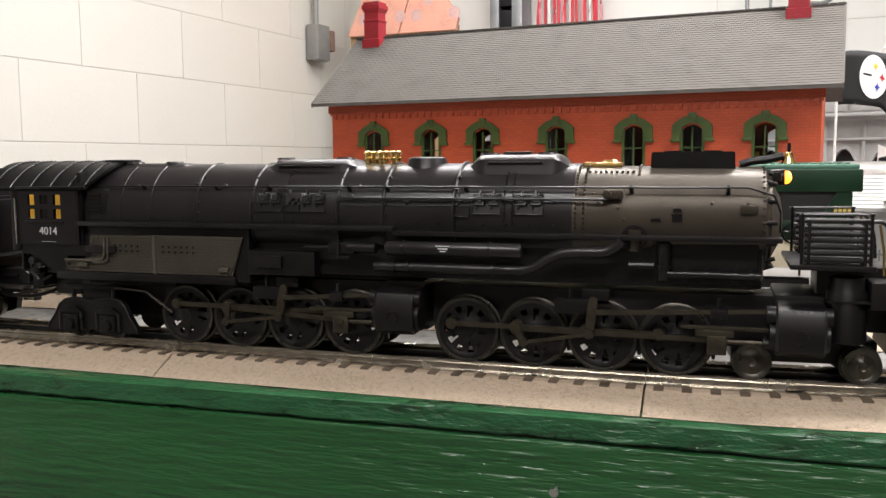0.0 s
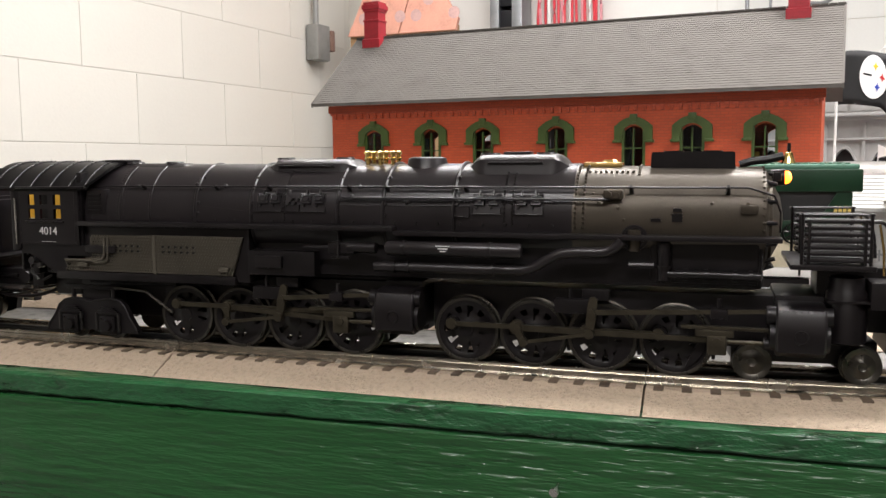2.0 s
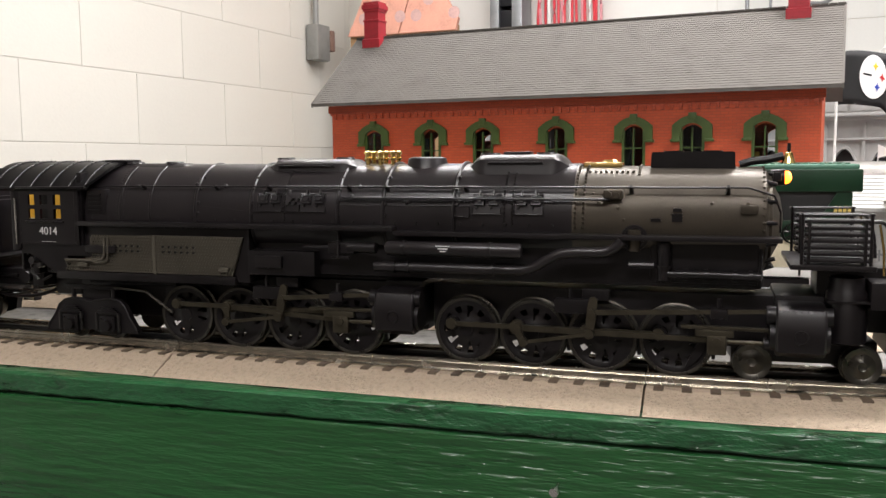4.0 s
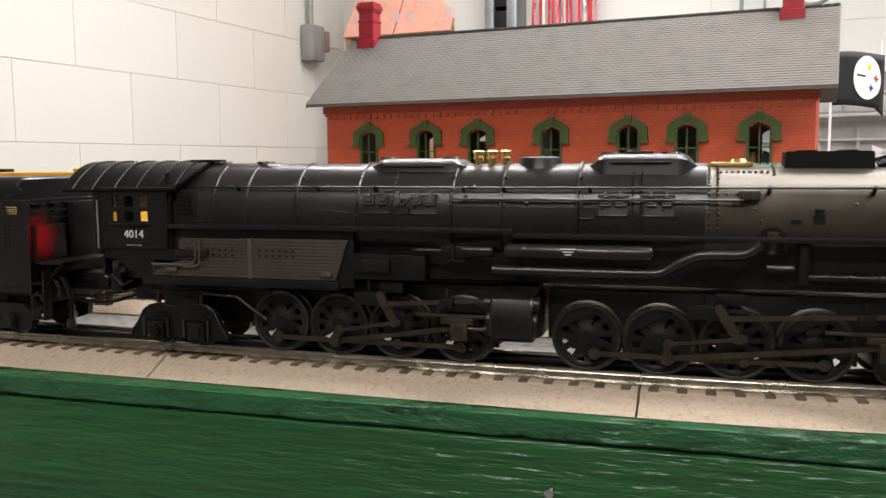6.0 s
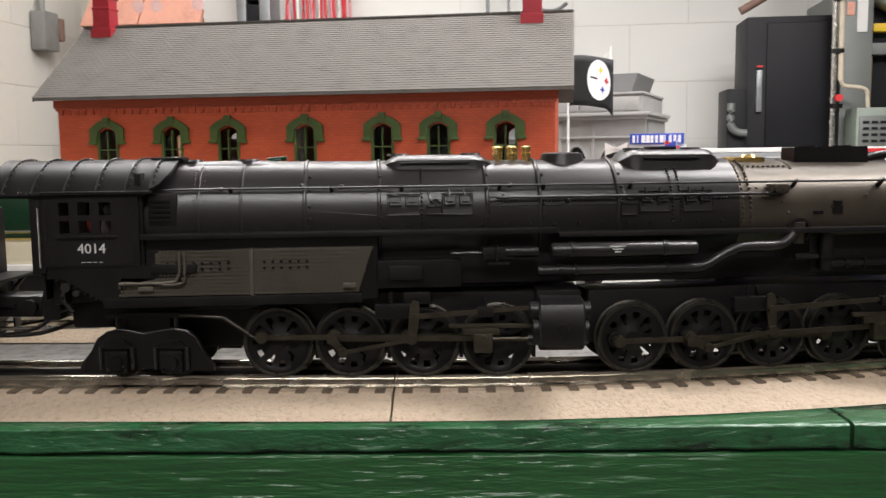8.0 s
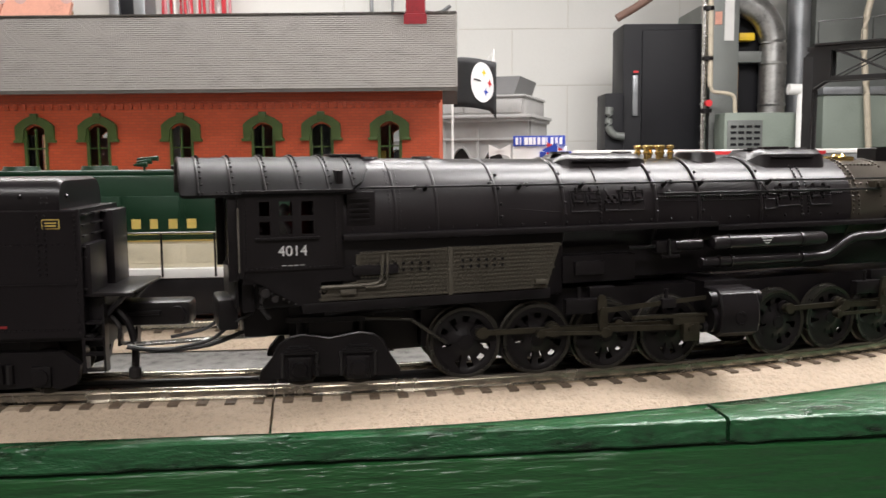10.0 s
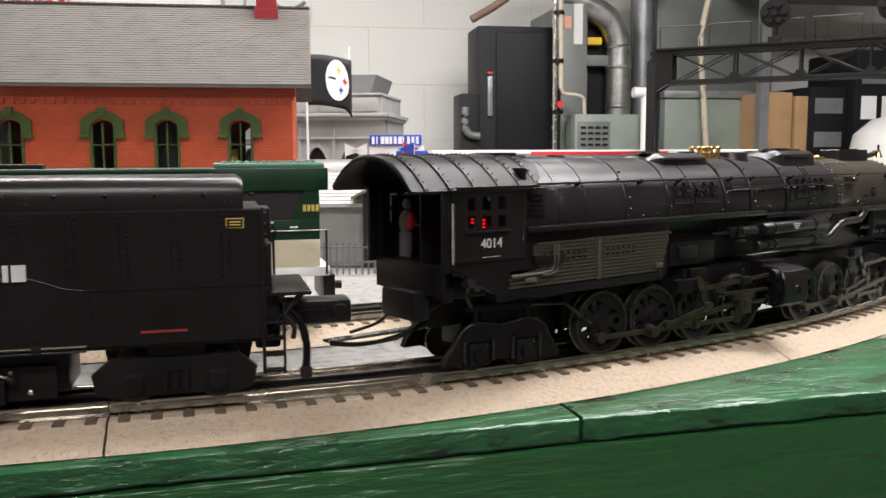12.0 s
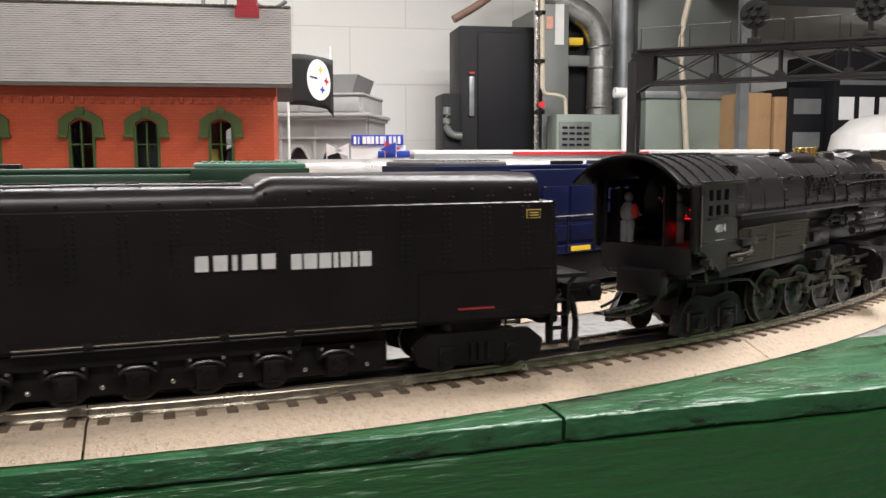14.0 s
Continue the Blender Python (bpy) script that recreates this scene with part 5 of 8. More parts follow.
def front_end():
    """Pilot deck, cooling coils, pumps, coupler, on the front engine unit."""
    u = front_unit
    deck = box("pilot_deck", M_BLACK, u, 0.2815 - FM, 0.3190 - FM, -0.0340, 0.0340, 0.0580, 0.0605, 0.0005)
    for sgn in (-1, 1):
        coil = box("cooler_frame", M_BLACK, u, 0.2890 - FM, 0.2905 - FM, min(sgn * 0.0190, sgn * 0.0310), max(sgn * 0.0190, sgn * 0.0310), 0.0605, 0.0820, 0.0003)
        box("cooler_frame", M_BLACK, u, 0.3135 - FM, 0.3150 - FM, min(sgn * 0.0190, sgn * 0.0310), max(sgn * 0.0190, sgn * 0.0310), 0.0605, 0.0820, 0.0003)
        for k in range(7):
            z = 0.0625 + k * 0.0031
            for y in (0.0300, 0.0255, 0.0210):
                cyl("cooler_tube", M_BLACKB, u, (0.2875 - FM, sgn * y, z), (0.3165 - FM, sgn * y, z), 0.00095, seg=10)
        for x in (0.2865, 0.3165):
            cyl("cooler_post", M_BLACK, u, (x - FM, sgn * 0.0318, 0.0605), (x - FM, sgn * 0.0318, 0.0850), 0.0008, seg=8)
        tube("deck_handrail", M_BLACK, u, [(0.2850 - FM, sgn * 0.0318, 0.0842), (0.3175 - FM, sgn * 0.0318, 0.0845)], 0.0006)
        tube("brass_handrail", M_BRASS, u, [(0.3225 - FM, sgn * 0.0300, 0.0560), (0.3220 - FM, sgn * 0.0300, 0.0680), (0.3200 - FM, sgn * 0.0300, 0.0800)], 0.0006)
        tube("air_hose", M_BLACK, u, smooth_line([(0.3160 - FM, sgn * 0.029, 0.0810), (0.3225 - FM, sgn * 0.029, 0.0800), (0.3265 - FM, sgn * 0.029, 0.0700), (0.3275 - FM, sgn * 0.029, 0.0580)], 4), 0.0009)
        bm = bm_lathe(bmesh.new(), [(0.0220, 0.0080), (0.0228, 0.0095), (0.0460, 0.0095), (0.0480, 0.0082), (0.0540, 0.0078), (0.0550, 0.003)], "z", (0.3080 - FM, sgn * 0.0215, 0), 24)
        part("air_pump", bm, M_BLACK, u, "upright black air pump")
        box("pump_band", M_BLACK, u, 0.2985 - FM, 0.3175 - FM, min(sgn * 0.020, sgn * 0.0317), max(sgn * 0.020, sgn * 0.0317), 0.0425, 0.0435)
    box("front_beam", M_BLACK, u, 0.3170 - FM, 0.3330 - FM, -0.0330, 0.0330, 0.0400, 0.0530, 0.001)
    box("front_frame", M_FLAT, u, 0.2950 - FM, 0.3300 - FM, -0.0150, 0.0150, 0.0260, 0.0580, 0.001)
    bm = bmesh.new()
    bm_prism(bm, [(0.3300 - FM, 0.042), (0.3440 - FM, 0.010), (0.3380 - FM, 0.008), (0.3280 - FM, 0.015)], -0.030, 0.030, "y")
    part("pilot", bm, M_BLACK, u)
    bm = bm_box(bmesh.new(), 0.333 - FM, 0.352 - FM, -0.0035, 0.0035, 0.0185, 0.0255, 0.001)
    part("coupler", bm, M_FLAT, u)


front_end()


def small_wheel(r):
    bm = bm_lathe(bmesh.new(), [(-0.0028, 0.0012), (-0.0034, 0.0022), (-0.0026, 0.003), (-0.0018, r * 0.7), (-0.0024, r * 0.82), (-0.0028, r), (0.0016, r * 1.02), (0.0020, r * 1.1), (0.0028, r * 1.08), (0.0028, 0.002)], "y", (0, 0, 0), 32)
    return finish(bm, "wheel", M_TYRE)


SMALL = small_wheel(0.0092)
for x in (0.2650, 0.3150, -0.1420, -0.1140):
    for sgn in (-1, 1):
        w = new("pony_wheel" if x > 0 else "trailing_wheel", SMALL)
        w.parent = loco
        GEAR.append((w, x, sgn * 0.0190, 0.0092, "flip" if sgn > 0 else "roll"))
pony = new("leading_truck")
pony.parent = loco
tagged(pony, "black leading truck frame")
UNITS.append((pony, 0.290))
box("truck_frame", M_FLAT, pony, -0.035, 0.034, -0.0140, 0.0140, 0.0080, 0.0200, 0.001)
trail = new("trailing_truck")
trail.parent = loco
tagged(trail, "black cast trailing truck with outside frames")
UNITS.append((trail, -0.128))
for sgn in (-1, 1):
    bm = bmesh.new()
    outline = [(-0.0335, 0.0045), (-0.0320, 0.0090), (-0.0270, 0.0150), (-0.0235, 0.0215), (-0.0190, 0.0248), (-0.0130, 0.0262), (-0.0060, 0.0252), (0.0, 0.0240), (0.0070, 0.0252), (0.0150, 0.0266), (0.0215, 0.0255), (0.0260, 0.0222), (0.0295, 0.0150), (0.0345, 0.0075), (0.0350, 0.0050), (0.0240, 0.0050), (0.0190, 0.0030), (0.0120, 0.0030), (0.0080, 0.0062), (-0.0080, 0.0062), (-0.0120, 0.0030), (-0.0190, 0.0030), (-0.0240, 0.0050)]
    bm_prism(bm, outline, sgn * 0.0240, sgn * 0.0280, "y")
    sf = part("side_frame", bm, M_FLAT, trail)
    rim = [(x, sgn * 0.0281, z) for x, z in outline[:14]]
    part("frame_lip", bm_tube(bmesh.new(), rim, 0.0007, 6), M_FLAT, sf)
    for x in (-0.0140, 0.0140):
        bm = bm_box(bmesh.new(), x - 0.0058, x + 0.0058, min(sgn * 0.0276, sgn * 0.0305), max(sgn * 0.0276, sgn * 0.0305), 0.0040, 0.0158, 0.0012)
        bm_cyl(bm, (x, sgn * 0.030, 0.0098), (x, sgn * 0.0328, 0.0098), 0.0040, 0.0034, seg=16)
        for k in range(4):
            bm_ball(bm, (x + 0.0043 * (1 if k % 2 else -1), sgn * 0.0306, 0.0062 if k < 2 else 0.0138), 0.0007, seg=6)
        part("axle_box", bm, M_FLAT, trail)
        bm = bmesh.new()
        for k in range(4):
            h_ = 0.0088 - 0.0014 * k
            bm_box(bm, x - h_, x + h_, min(sgn * 0.0280, sgn * 0.0300), max(sgn * 0.0280, sgn * 0.0300), 0.0168 + 0.0011 * k, 0.0177 + 0.0011 * k, 0.0002)
        part("leaf_spring", bm, M_FLAT, trail)
        for dx in (-0.0082, 0.0082):
            cyl("spring_hanger", M_WORN, trail, (x + dx, sgn * 0.0296, 0.0060), (x + dx, sgn * 0.0296, 0.0176), 0.0009, seg=8)
    box("equaliser", M_FLAT, trail, -0.0200, 0.0220, min(sgn * 0.0245, sgn * 0.0270), max(sgn * 0.0245, sgn * 0.0270), 0.0318, 0.0346, 0.0006)
    for x in (-0.014, 0.016):
        cyl("equaliser_pin", M_FLAT, trail, (x, sgn * 0.0257, 0.0250), (x, sgn * 0.0257, 0.0320), 0.0014, seg=8)
    tube("brace_rod", M_TYRE, trail, [(0.018, sgn * 0.027, 0.0335), (0.040, sgn * 0.026, 0.0320), (0.058, sgn * 0.024, 0.0190)], 0.0009)
box("truck_bolster", M_FLAT, trail, -0.010, 0.012, -0.0235, 0.0235, 0.0120, 0.0315, 0.001)

# ---- the tender; x forward, origin 0.41 behind the locomotive's ----
TP_A, TP_B = -0.09, 0.11
TENDER_BACK = 0.403
tender = thing("tender", "black riveted centipede tender with white side lettering", "model tender")


def tender_body():
    x0, x1 = -0.128, 0.158
    box("tank_deck", M_FLAT, tender, x0 - 0.004, x1 + 0.004, -0.0310, 0.0310, 0.0270, 0.0300, 0.0005)
    bm = bmesh.new()
    W = 0.0330
    prof = [(-W, 0.0290), (-W, 0.0875), (-W + 0.0008, 0.0882), (W - 0.0008, 0.0882), (W, 0.0875), (W, 0.0290)]
    a = [bm.verts.new((x0, y, z)) for y, z in prof]
    b = [bm.verts.new((x1, y, z)) for y, z in prof]
    bm.faces.new(a), bm.faces.new(b)
    for i in range(len(a)):
        j = (i + 1) % len(a)
        bm.faces.new((a[i], a[j], b[j], b[i]))
    tank = part("tank", bm, M_TENDER, tender, "black tender tank side")
    # rolled coal bunker above the tank
    for stops, w in ((((0.0060, 0.0985), (0.0085, 0.1000), (0.0115, 0.1018), (0.0150, 0.1026), (0.1480, 0.1026), (0.1500, 0.1012)), 0.0318), (((x0, 0.0982), (0.0058, 0.0982)), 0.0322)):
        bm = bmesh.new()
        rings = []
        for u, zt in stops:
            sec = [(-w, 0.0882), (-w, zt - 0.0085), (-w + 0.0008, zt - 0.0052), (-w + 0.0026, zt - 0.0024), (-w + 0.0055, zt - 0.0006), (-w + 0.0090, zt), (w - 0.0090, zt), (w - 0.0055, zt - 0.0006), (w - 0.0026, zt - 0.0024), (w - 0.0008, zt - 0.0052), (w, zt - 0.0085), (w, 0.0882)]
            rings.append([bm.verts.new((u, y, z)) for y, z in sec])
        for a, b in zip(rings, rings[1:]):
            for i in range(len(a)):
                j = (i + 1) % len(a)
                bm.faces.new((a[i], a[j], b[j], b[i]))
        bm.faces.new(rings[0]), bm.faces.new(rings[-1])
        part("bunker", bm, M_TENDER, tender, "rolled top of the coal bunker")
    bm = bmesh.new()
    for k in range(7):
        for j in range(4):
            for dx in (0.0, 0.0026):
                rivet_row(bm, [(0.016 + 0.0210 * k + dx, -0.0321 + 0.0006 * j * j, 0.0912 + 0.0026 * j)], 0.0006)
    tagged(part("roll_rivets", bm, M_WORN, tender), kind="stuff")
    for k in range(3):
        tube("grab_rail", M_WORN, tender, [(-0.098 + 0.036 * k, -0.0262, 0.0976), (-0.098 + 0.036 * k, -0.0262, 0.1000), (-0.080 + 0.036 * k, -0.0262, 0.1000), (-0.080 + 0.036 * k, -0.0262, 0.0976)], 0.0006, 6)
    bm = rivet_row(bmesh.new(), [(0.010 + 0.0205 * k, -0.0322, 0.0945) for k in range(8)] + [(-0.12 + 0.021 * k, -0.0326, 0.0905) for k in range(6)], 0.0011)
    tagged(part("bunker_rivets", bm, M_TENDER, tender), kind="stuff")
    bm = bmesh.new()
    for k in range(13):
        x = -0.118 + k * 0.0215
        rivet_row(bm, [(x + d, -0.0331, 0.0585 + 0.0027 * j) for d in (0, 0.0032) for j in range(11)], 0.00078)
    rivet_row(bm, [(x0 + 0.004 + 0.0026 * k, -0.0331, 0.0725) for k in range(107)], 0.00055)
    rivet_row(bm, [(x0 + 0.004 + 0.0026 * k, -0.0331, 0.0328) for k in range(107)], 0.00055)
    tagged(part("tank_rivets", bm, M_TENDER, tank), kind="stuff")
    box("side_seam", M_TENDER, tank, 0.084, 0.156, -0.0336, -0.0328, 0.0535, 0.0541)
    box("side_seam", M_TENDER, tank, 0.0838, 0.0846, -0.0336, -0.0328, 0.0295, 0.0541)
    bm = bm_tube(bmesh.new(), [(-0.02, -0.0331, 0.088), (0.075, -0.0331, 0.0548), (0.084, -0.0331, 0.0538)], 0.0002, 6)
    part("slope_weld", bm, M_TENDER, tank)
    plate = box("builder_plate", M_GOLD, tank, 0.1422, 0.1500, -0.0333, -0.0328, 0.0795, 0.0840, label="gold outlined builder plate")
    box("plate_field", M_TENDER, plate, 0.1426, 0.1496, -0.0336, -0.0331, 0.0799, 0.0836)
    for k in range(2):
        box("plate_line", M_GOLD, plate, 0.1437, 0.1487, -0.0338, -0.0334, 0.0808 + k * 0.0013, 0.0813 + k * 0.0013)
    box("red_stripe", M_REDP, tank, 0.1045, 0.1245, -0.0333, -0.0327, 0.0340, 0.0351, label="thin dark red stripe")
    # side lettering as plain bars, one a letter
    widths = [0.0058, 0.0062, 0.0022, 0.0066, 0.0062]
    x = -0.0221
    for w in widths:
        box("letter_bar", M_WHITE, tank, x, x + w, -0.0343, -0.0327, 0.0598, 0.0668)
        x += w + 0.0022
    x = 0.0211
    for w in [0.0048, 0.0060, 0.0056, 0.0022, 0.0048, 0.0022, 0.0056]:
        box("letter_bar", M_WHITE, tank, x, x + w, -0.0343, -0.0327, 0.0590, 0.0660)
        x += w + 0.0012
    # front wall with lockers, ledges, rows of rivets and steps
    rnd = random.Random(21)
    for r in range(8):
        for c in range(4):
            y, z = -0.0260 + 0.0135 * c + rnd.uniform(-0.002, 0.002), 0.0510 + 0.0049 * r
            w = rnd.uniform(0.0030, 0.0052)
            box("grab_iron", M_WORN, tank, x1, x1 + rnd.uniform(0.0012, 0.0026), y - w, y + w, z, z + 0.0007)
    bm = rivet_row(bmesh.new(), [(x1 - 0.0016, -0.0331, 0.0310 + 0.0021 * k) for k in range(27)] + [(x1 + 0.0002, -0.0315, 0.0500 + 0.0021 * k) for k in range(18)], 0.0006)
    tagged(part("front_rivets", bm, M_TENDER, tank), kind="stuff")
    box("corner_post", M_TENDER, tank, x1 - 0.0006, x1 + 0.0010, -0.0334, -0.0316, 0.0300, 0.0885, 0.0003)
    box("front_locker", M_TENDER, tank, x1, x1 + 0.006, 0.002, 0.028, 0.0480, 0.0860, 0.0006)
    box("front_locker", M_TENDER, tank, x1, x1 + 0.004, -0.030, -0.004, 0.0480, 0.0720, 0.0006)
    box("front_deck", M_BLACK, tender, x1, x1 + 0.022, -0.0300, 0.0300, 0.0474, 0.0492, 0.0004)
    for dy in (-0.0255, 0.0255):
        cyl("deck_stay", M_BLACK, tender, (x1 + 0.001, dy, 0.0300), (x1 + 0.018, dy, 0.0478), 0.0013, seg=8)
    for sgn in (-1, 1):
        st = box("step_stringer", M_BLACK, tender, x1 - 0.001, x1 + 0.0005, min(sgn * 0.026, sgn * 0.0325), max(sgn * 0.026, sgn * 0.0325), 0.0120, 0.0440)
        box("step_stringer", M_BLACK, tender, x1 + 0.0085, x1 + 0.0095, min(sgn * 0.026, sgn * 0.0325), max(sgn * 0.026, sgn * 0.0325), 0.0120, 0.0440)
        for k in range(4):
            box("step", M_BLACK, tender, x1, x1 + 0.009, min(sgn * 0.026, sgn * 0.0325), max(sgn * 0.026, sgn * 0.0325), 0.0125 + k * 0.0075, 0.0133 + k * 0.0075)
        tube("steam_line", M_ROD, tender, [(x0 + 0.03, sgn * 0.0335, 0.0295), (0.082, sgn * 0.0335, 0.0295)], 0.0007, label="thin dark steel pipe along the tank's foot")
        tube("injector_line", M_TENDER, tender, [(x0 + 0.03, sgn * 0.0335, 0.0275), (0.082, sgn * 0.0335, 0.0275)], 0.0006)
        for x in (-0.07, -0.012, 0.018, 0.06):
            box("pipe_clip", M_BLACK, tender, x, x + 0.004, min(sgn * 0.033, sgn * 0.0348), max(sgn * 0.033, sgn * 0.0348), 0.0275, 0.0310, 0.0003)
    box("coupling_beam", M_FLAT, tender, x1 - 0.004, x1 + 0.008, -0.0240, 0.0240, 0.0220, 0.0474, 0.002)
    bm = bm_box(bmesh.new(), x1 + 0.008, x1 + 0.044, -0.0090, 0.0090, 0.0290, 0.0410, 0.0025)
    bm_box(bm, x1 + 0.012, x1 + 0.030, -0.0102, 0.0102, 0.0345, 0.0370, 0.0006)
    bm_cyl(bm, (x1 + 0.038, -0.0080, 0.0350), (x1 + 0.038, -0.0120, 0.0350), 0.0040, seg=16)
    part("stoker_conveyor", bm, M_FLAT, tender, "black stoker conveyor casing between engine and tender")
    tube("hose", M_BLACK, tender, smooth_line([(x1 + 0.010, -0.020, 0.042), (x1 + 0.017, -0.021, 0.034), (x1 + 0.020, -0.021, 0.022), (x1 + 0.0195, -0.021, 0.0095)], 4), 0.0019)
    tube("hose", M_WORN, tender, smooth_line([(x1 + 0.009, -0.023, 0.038), (x1 + 0.014, -0.024, 0.032), (x1 + 0.0135, -0.024, 0.026)], 4), 0.0012)
    bm = bm_lathe(bmesh.new(), [(0.0060, 0.0022), (0.0070, 0.0030), (0.0110, 0.0030), (0.0120, 0.0020)], "z", (x1 + 0.0195, -0.021, 0), 14)
    part("hose_end", bm, M_WORN, tender)
    # tank-top hatches
    for x in (-0.09, -0.05):
        box("tank_hatch", M_TENDER, tender, x, x + 0.022, -0.012, 0.012, 0.0960, 0.0985, 0.001)
    tube("tank_handrail", M_BLACK, tender, [(-0.12, -0.028, 0.0985), (-0.06, -0.028, 0.0990), (0.0, -0.028, 0.0985)], 0.0006)


tender_body()
TWHEEL = small_wheel(0.0102)
TGEAR = []
for x in (-0.108, -0.078, -0.048, -0.018, 0.0125):
    for sgn in (-1, 1):
        w = new("tender_wheel", TWHEEL)
        w.parent = tender
        TGEAR.append((w, x, sgn * 0.0190, 0.0102, "flip" if sgn > 0 else "roll"))
for x in (0.100, 0.137):
    for sgn in (-1, 1):
        w = new("tender_wheel", TWHEEL)
        w.parent = tender
        TGEAR.append((w, x, sgn * 0.0190, 0.0102, "flip" if sgn > 0 else "roll"))
for sgn in (-1, 1):
    bed = box("centipede_bed", M_FLAT, tender, -0.122, 0.026, min(sgn * 0.0225, sgn * 0.0285), max(sgn * 0.0225, sgn * 0.0285), 0.0190, 0.0262, 0.001)
    for x in (-0.108, -0.078, -0.048, -0.018, 0.0125, 0.043):
        bm = bm_box(bmesh.new(), x - 0.0050, x + 0.0050, min(sgn * 0.0240, sgn * 0.0305), max(sgn * 0.0240, sgn * 0.0305), 0.0050, 0.0160, 0.001)
        bm_cyl(bm, (x, sgn * 0.030, 0.0105), (x, sgn * 0.0320, 0.0105), 0.0030, seg=14)
        for dx in (-0.0085, 0.0085):
            bm_cyl(bm, (x + dx, sgn * 0.029, 0.0140), (x + dx, sgn * 0.029, 0.0195), 0.0013, seg=8)
        bm_box(bm, x - 0.0095, x + 0.0095, min(sgn * 0.0275, sgn * 0.0295), max(sgn * 0.0275, sgn * 0.0295), 0.0150, 0.0165, 0.0004)
        for dx in (-0.0035, 0.0035):
            bm_ball(bm, (x + dx, sgn * 0.0307, 0.0145), 0.0008, seg=6)
        part("axle_box", bm, M_FLAT, bed)
        bm = bm_tube(bmesh.new(), smooth_line([(x - 0.0092, sgn * 0.0292, 0.0148), (x - 0.004, sgn * 0.0300, 0.0176), (x + 0.004, sgn * 0.0300, 0.0176), (x + 0.0092, sgn * 0.0292, 0.0148)], 4), 0.0008, 6)
        part("spring_leaf", bm, M_WORN, bed)
        for dx in (-0.0075, 0.0075):
            cyl("spring_bolt", M_STEEL, bed, (x + dx, sgn * 0.0290, 0.0192), (x + dx, sgn * 0.0303, 0.0192), 0.0009, seg=8)
        rivet = bm_ball(bmesh.new(), (x + 0.015, sgn * 0.0290, 0.0100), 0.0014, seg=8)
        part("spring_cap", rivet, M_STEEL, bed)
box("bed_core", M_FLAT, tender, -0.124, 0.072, -0.0170, 0.0170, 0.0060, 0.0268, 0.001)
for sgn in (-1, 1):
    box("pedestal_plate", M_FLAT, tender, -0.122, 0.068, min(sgn * 0.0228, sgn * 0.0240), max(sgn * 0.0228, sgn * 0.0240), 0.0050, 0.0200, 0.0004)
tb = new("tender_truck")
tb.parent = tender
tagged(tb, "black cast four-wheel tender truck")
for sgn in (-1, 1):
    bm = bmesh.new()
    bm_prism(bm, [(-0.034, 0.0060), (-0.036, 0.0150), (-0.028, 0.0215), (0.028, 0.0215), (0.036, 0.0150), (0.034, 0.0060), (0.026, 0.0035), (0.018, 0.0060), (0.010, 0.0045), (-0.010, 0.0045), (-0.018, 0.0060), (-0.026, 0.0035)], sgn * 0.0235, sgn * 0.0285, "y")
    part("side_frame", bm, M_FLAT, tb)
    for x in (-0.0185, 0.0185):
        bm = bm_cyl(bmesh.new(), (x, sgn * 0.028, 0.0100), (x, sgn * 0.0320, 0.0100), 0.0036, seg=14)
        bm_box(bm, x - 0.0045, x + 0.0045, min(sgn * 0.028, sgn * 0.0305), max(sgn * 0.028, sgn * 0.0305), 0.0050, 0.0150, 0.0008)
        part("axle_box", bm, M_FLAT, tb)
    for x in (-0.0045, 0.0, 0.0045):
        cyl("spring", M_FLAT, tb, (x, sgn * 0.0290, 0.0070), (x, sgn * 0.0290, 0.0160), 0.0018, seg=8)
box("bolster", M_FLAT, tb, -0.012, 0.012, -0.0235, 0.0235, 0.0100, 0.0270, 0.001)
tb.location = (0.1185, 0, 0)

# ---- the long brick house behind the tracks ----
H_AT = pose(-0.161, 1.2838, BED, 0, 0, -24.42)
house = thing("brick_house", "long orange brick model house with grey shingle roof", "model house", H_AT)
HLEN, HDEP, WALLT = 0.6587, 0.235, 0.005
Z0 = -BED                                          # heights below are above the rail; the house stands lower
WIN = (0.0696, 0.1601, 0.2379, 0.3410, 0.4420, 0.5138, 0.5977)
OPEN, SILL, SPRING, CROWN = 0.0125, 0.090, 0.1460, 0.1525


def arch_top(c, half, zs, zc, n=8):
    """Points of a flat arch from the left to the right springing."""
    return [(c - half + 2 * half * i / n, zs + (zc - zs) * (1 - (2 * i / n - 1) ** 2)) for i in range(n + 1)]


def pierced_wall(name, owner, y0, y1, top, centres, half, sill, spring, crown, length, material, start=0.0):
    """A long wall with arched openings: piers, sill walls and arched lintels."""
    edges = [start] + [e for c in sorted(centres) for e in (c - half, c + half)] + [start + length]
    for i in range(0, len(edges), 2):
        part(name + "_pier", bm_box(bmesh.new(), edges[i], edges[i + 1], y0, y1, 0, top), material, owner, smooth=False)
    for c in centres:
        if sill > 0:
            part(name + "_sill", bm_box(bmesh.new(), c - half, c + half, y0, y1, 0, sill), material, owner, smooth=False)
        part(name + "_lintel", bm_prism(bmesh.new(), arch_top(c, half, spring, crown) + [(c + half, top), (c - half, top)], y0, y1, "y"), material, owner, smooth=False)


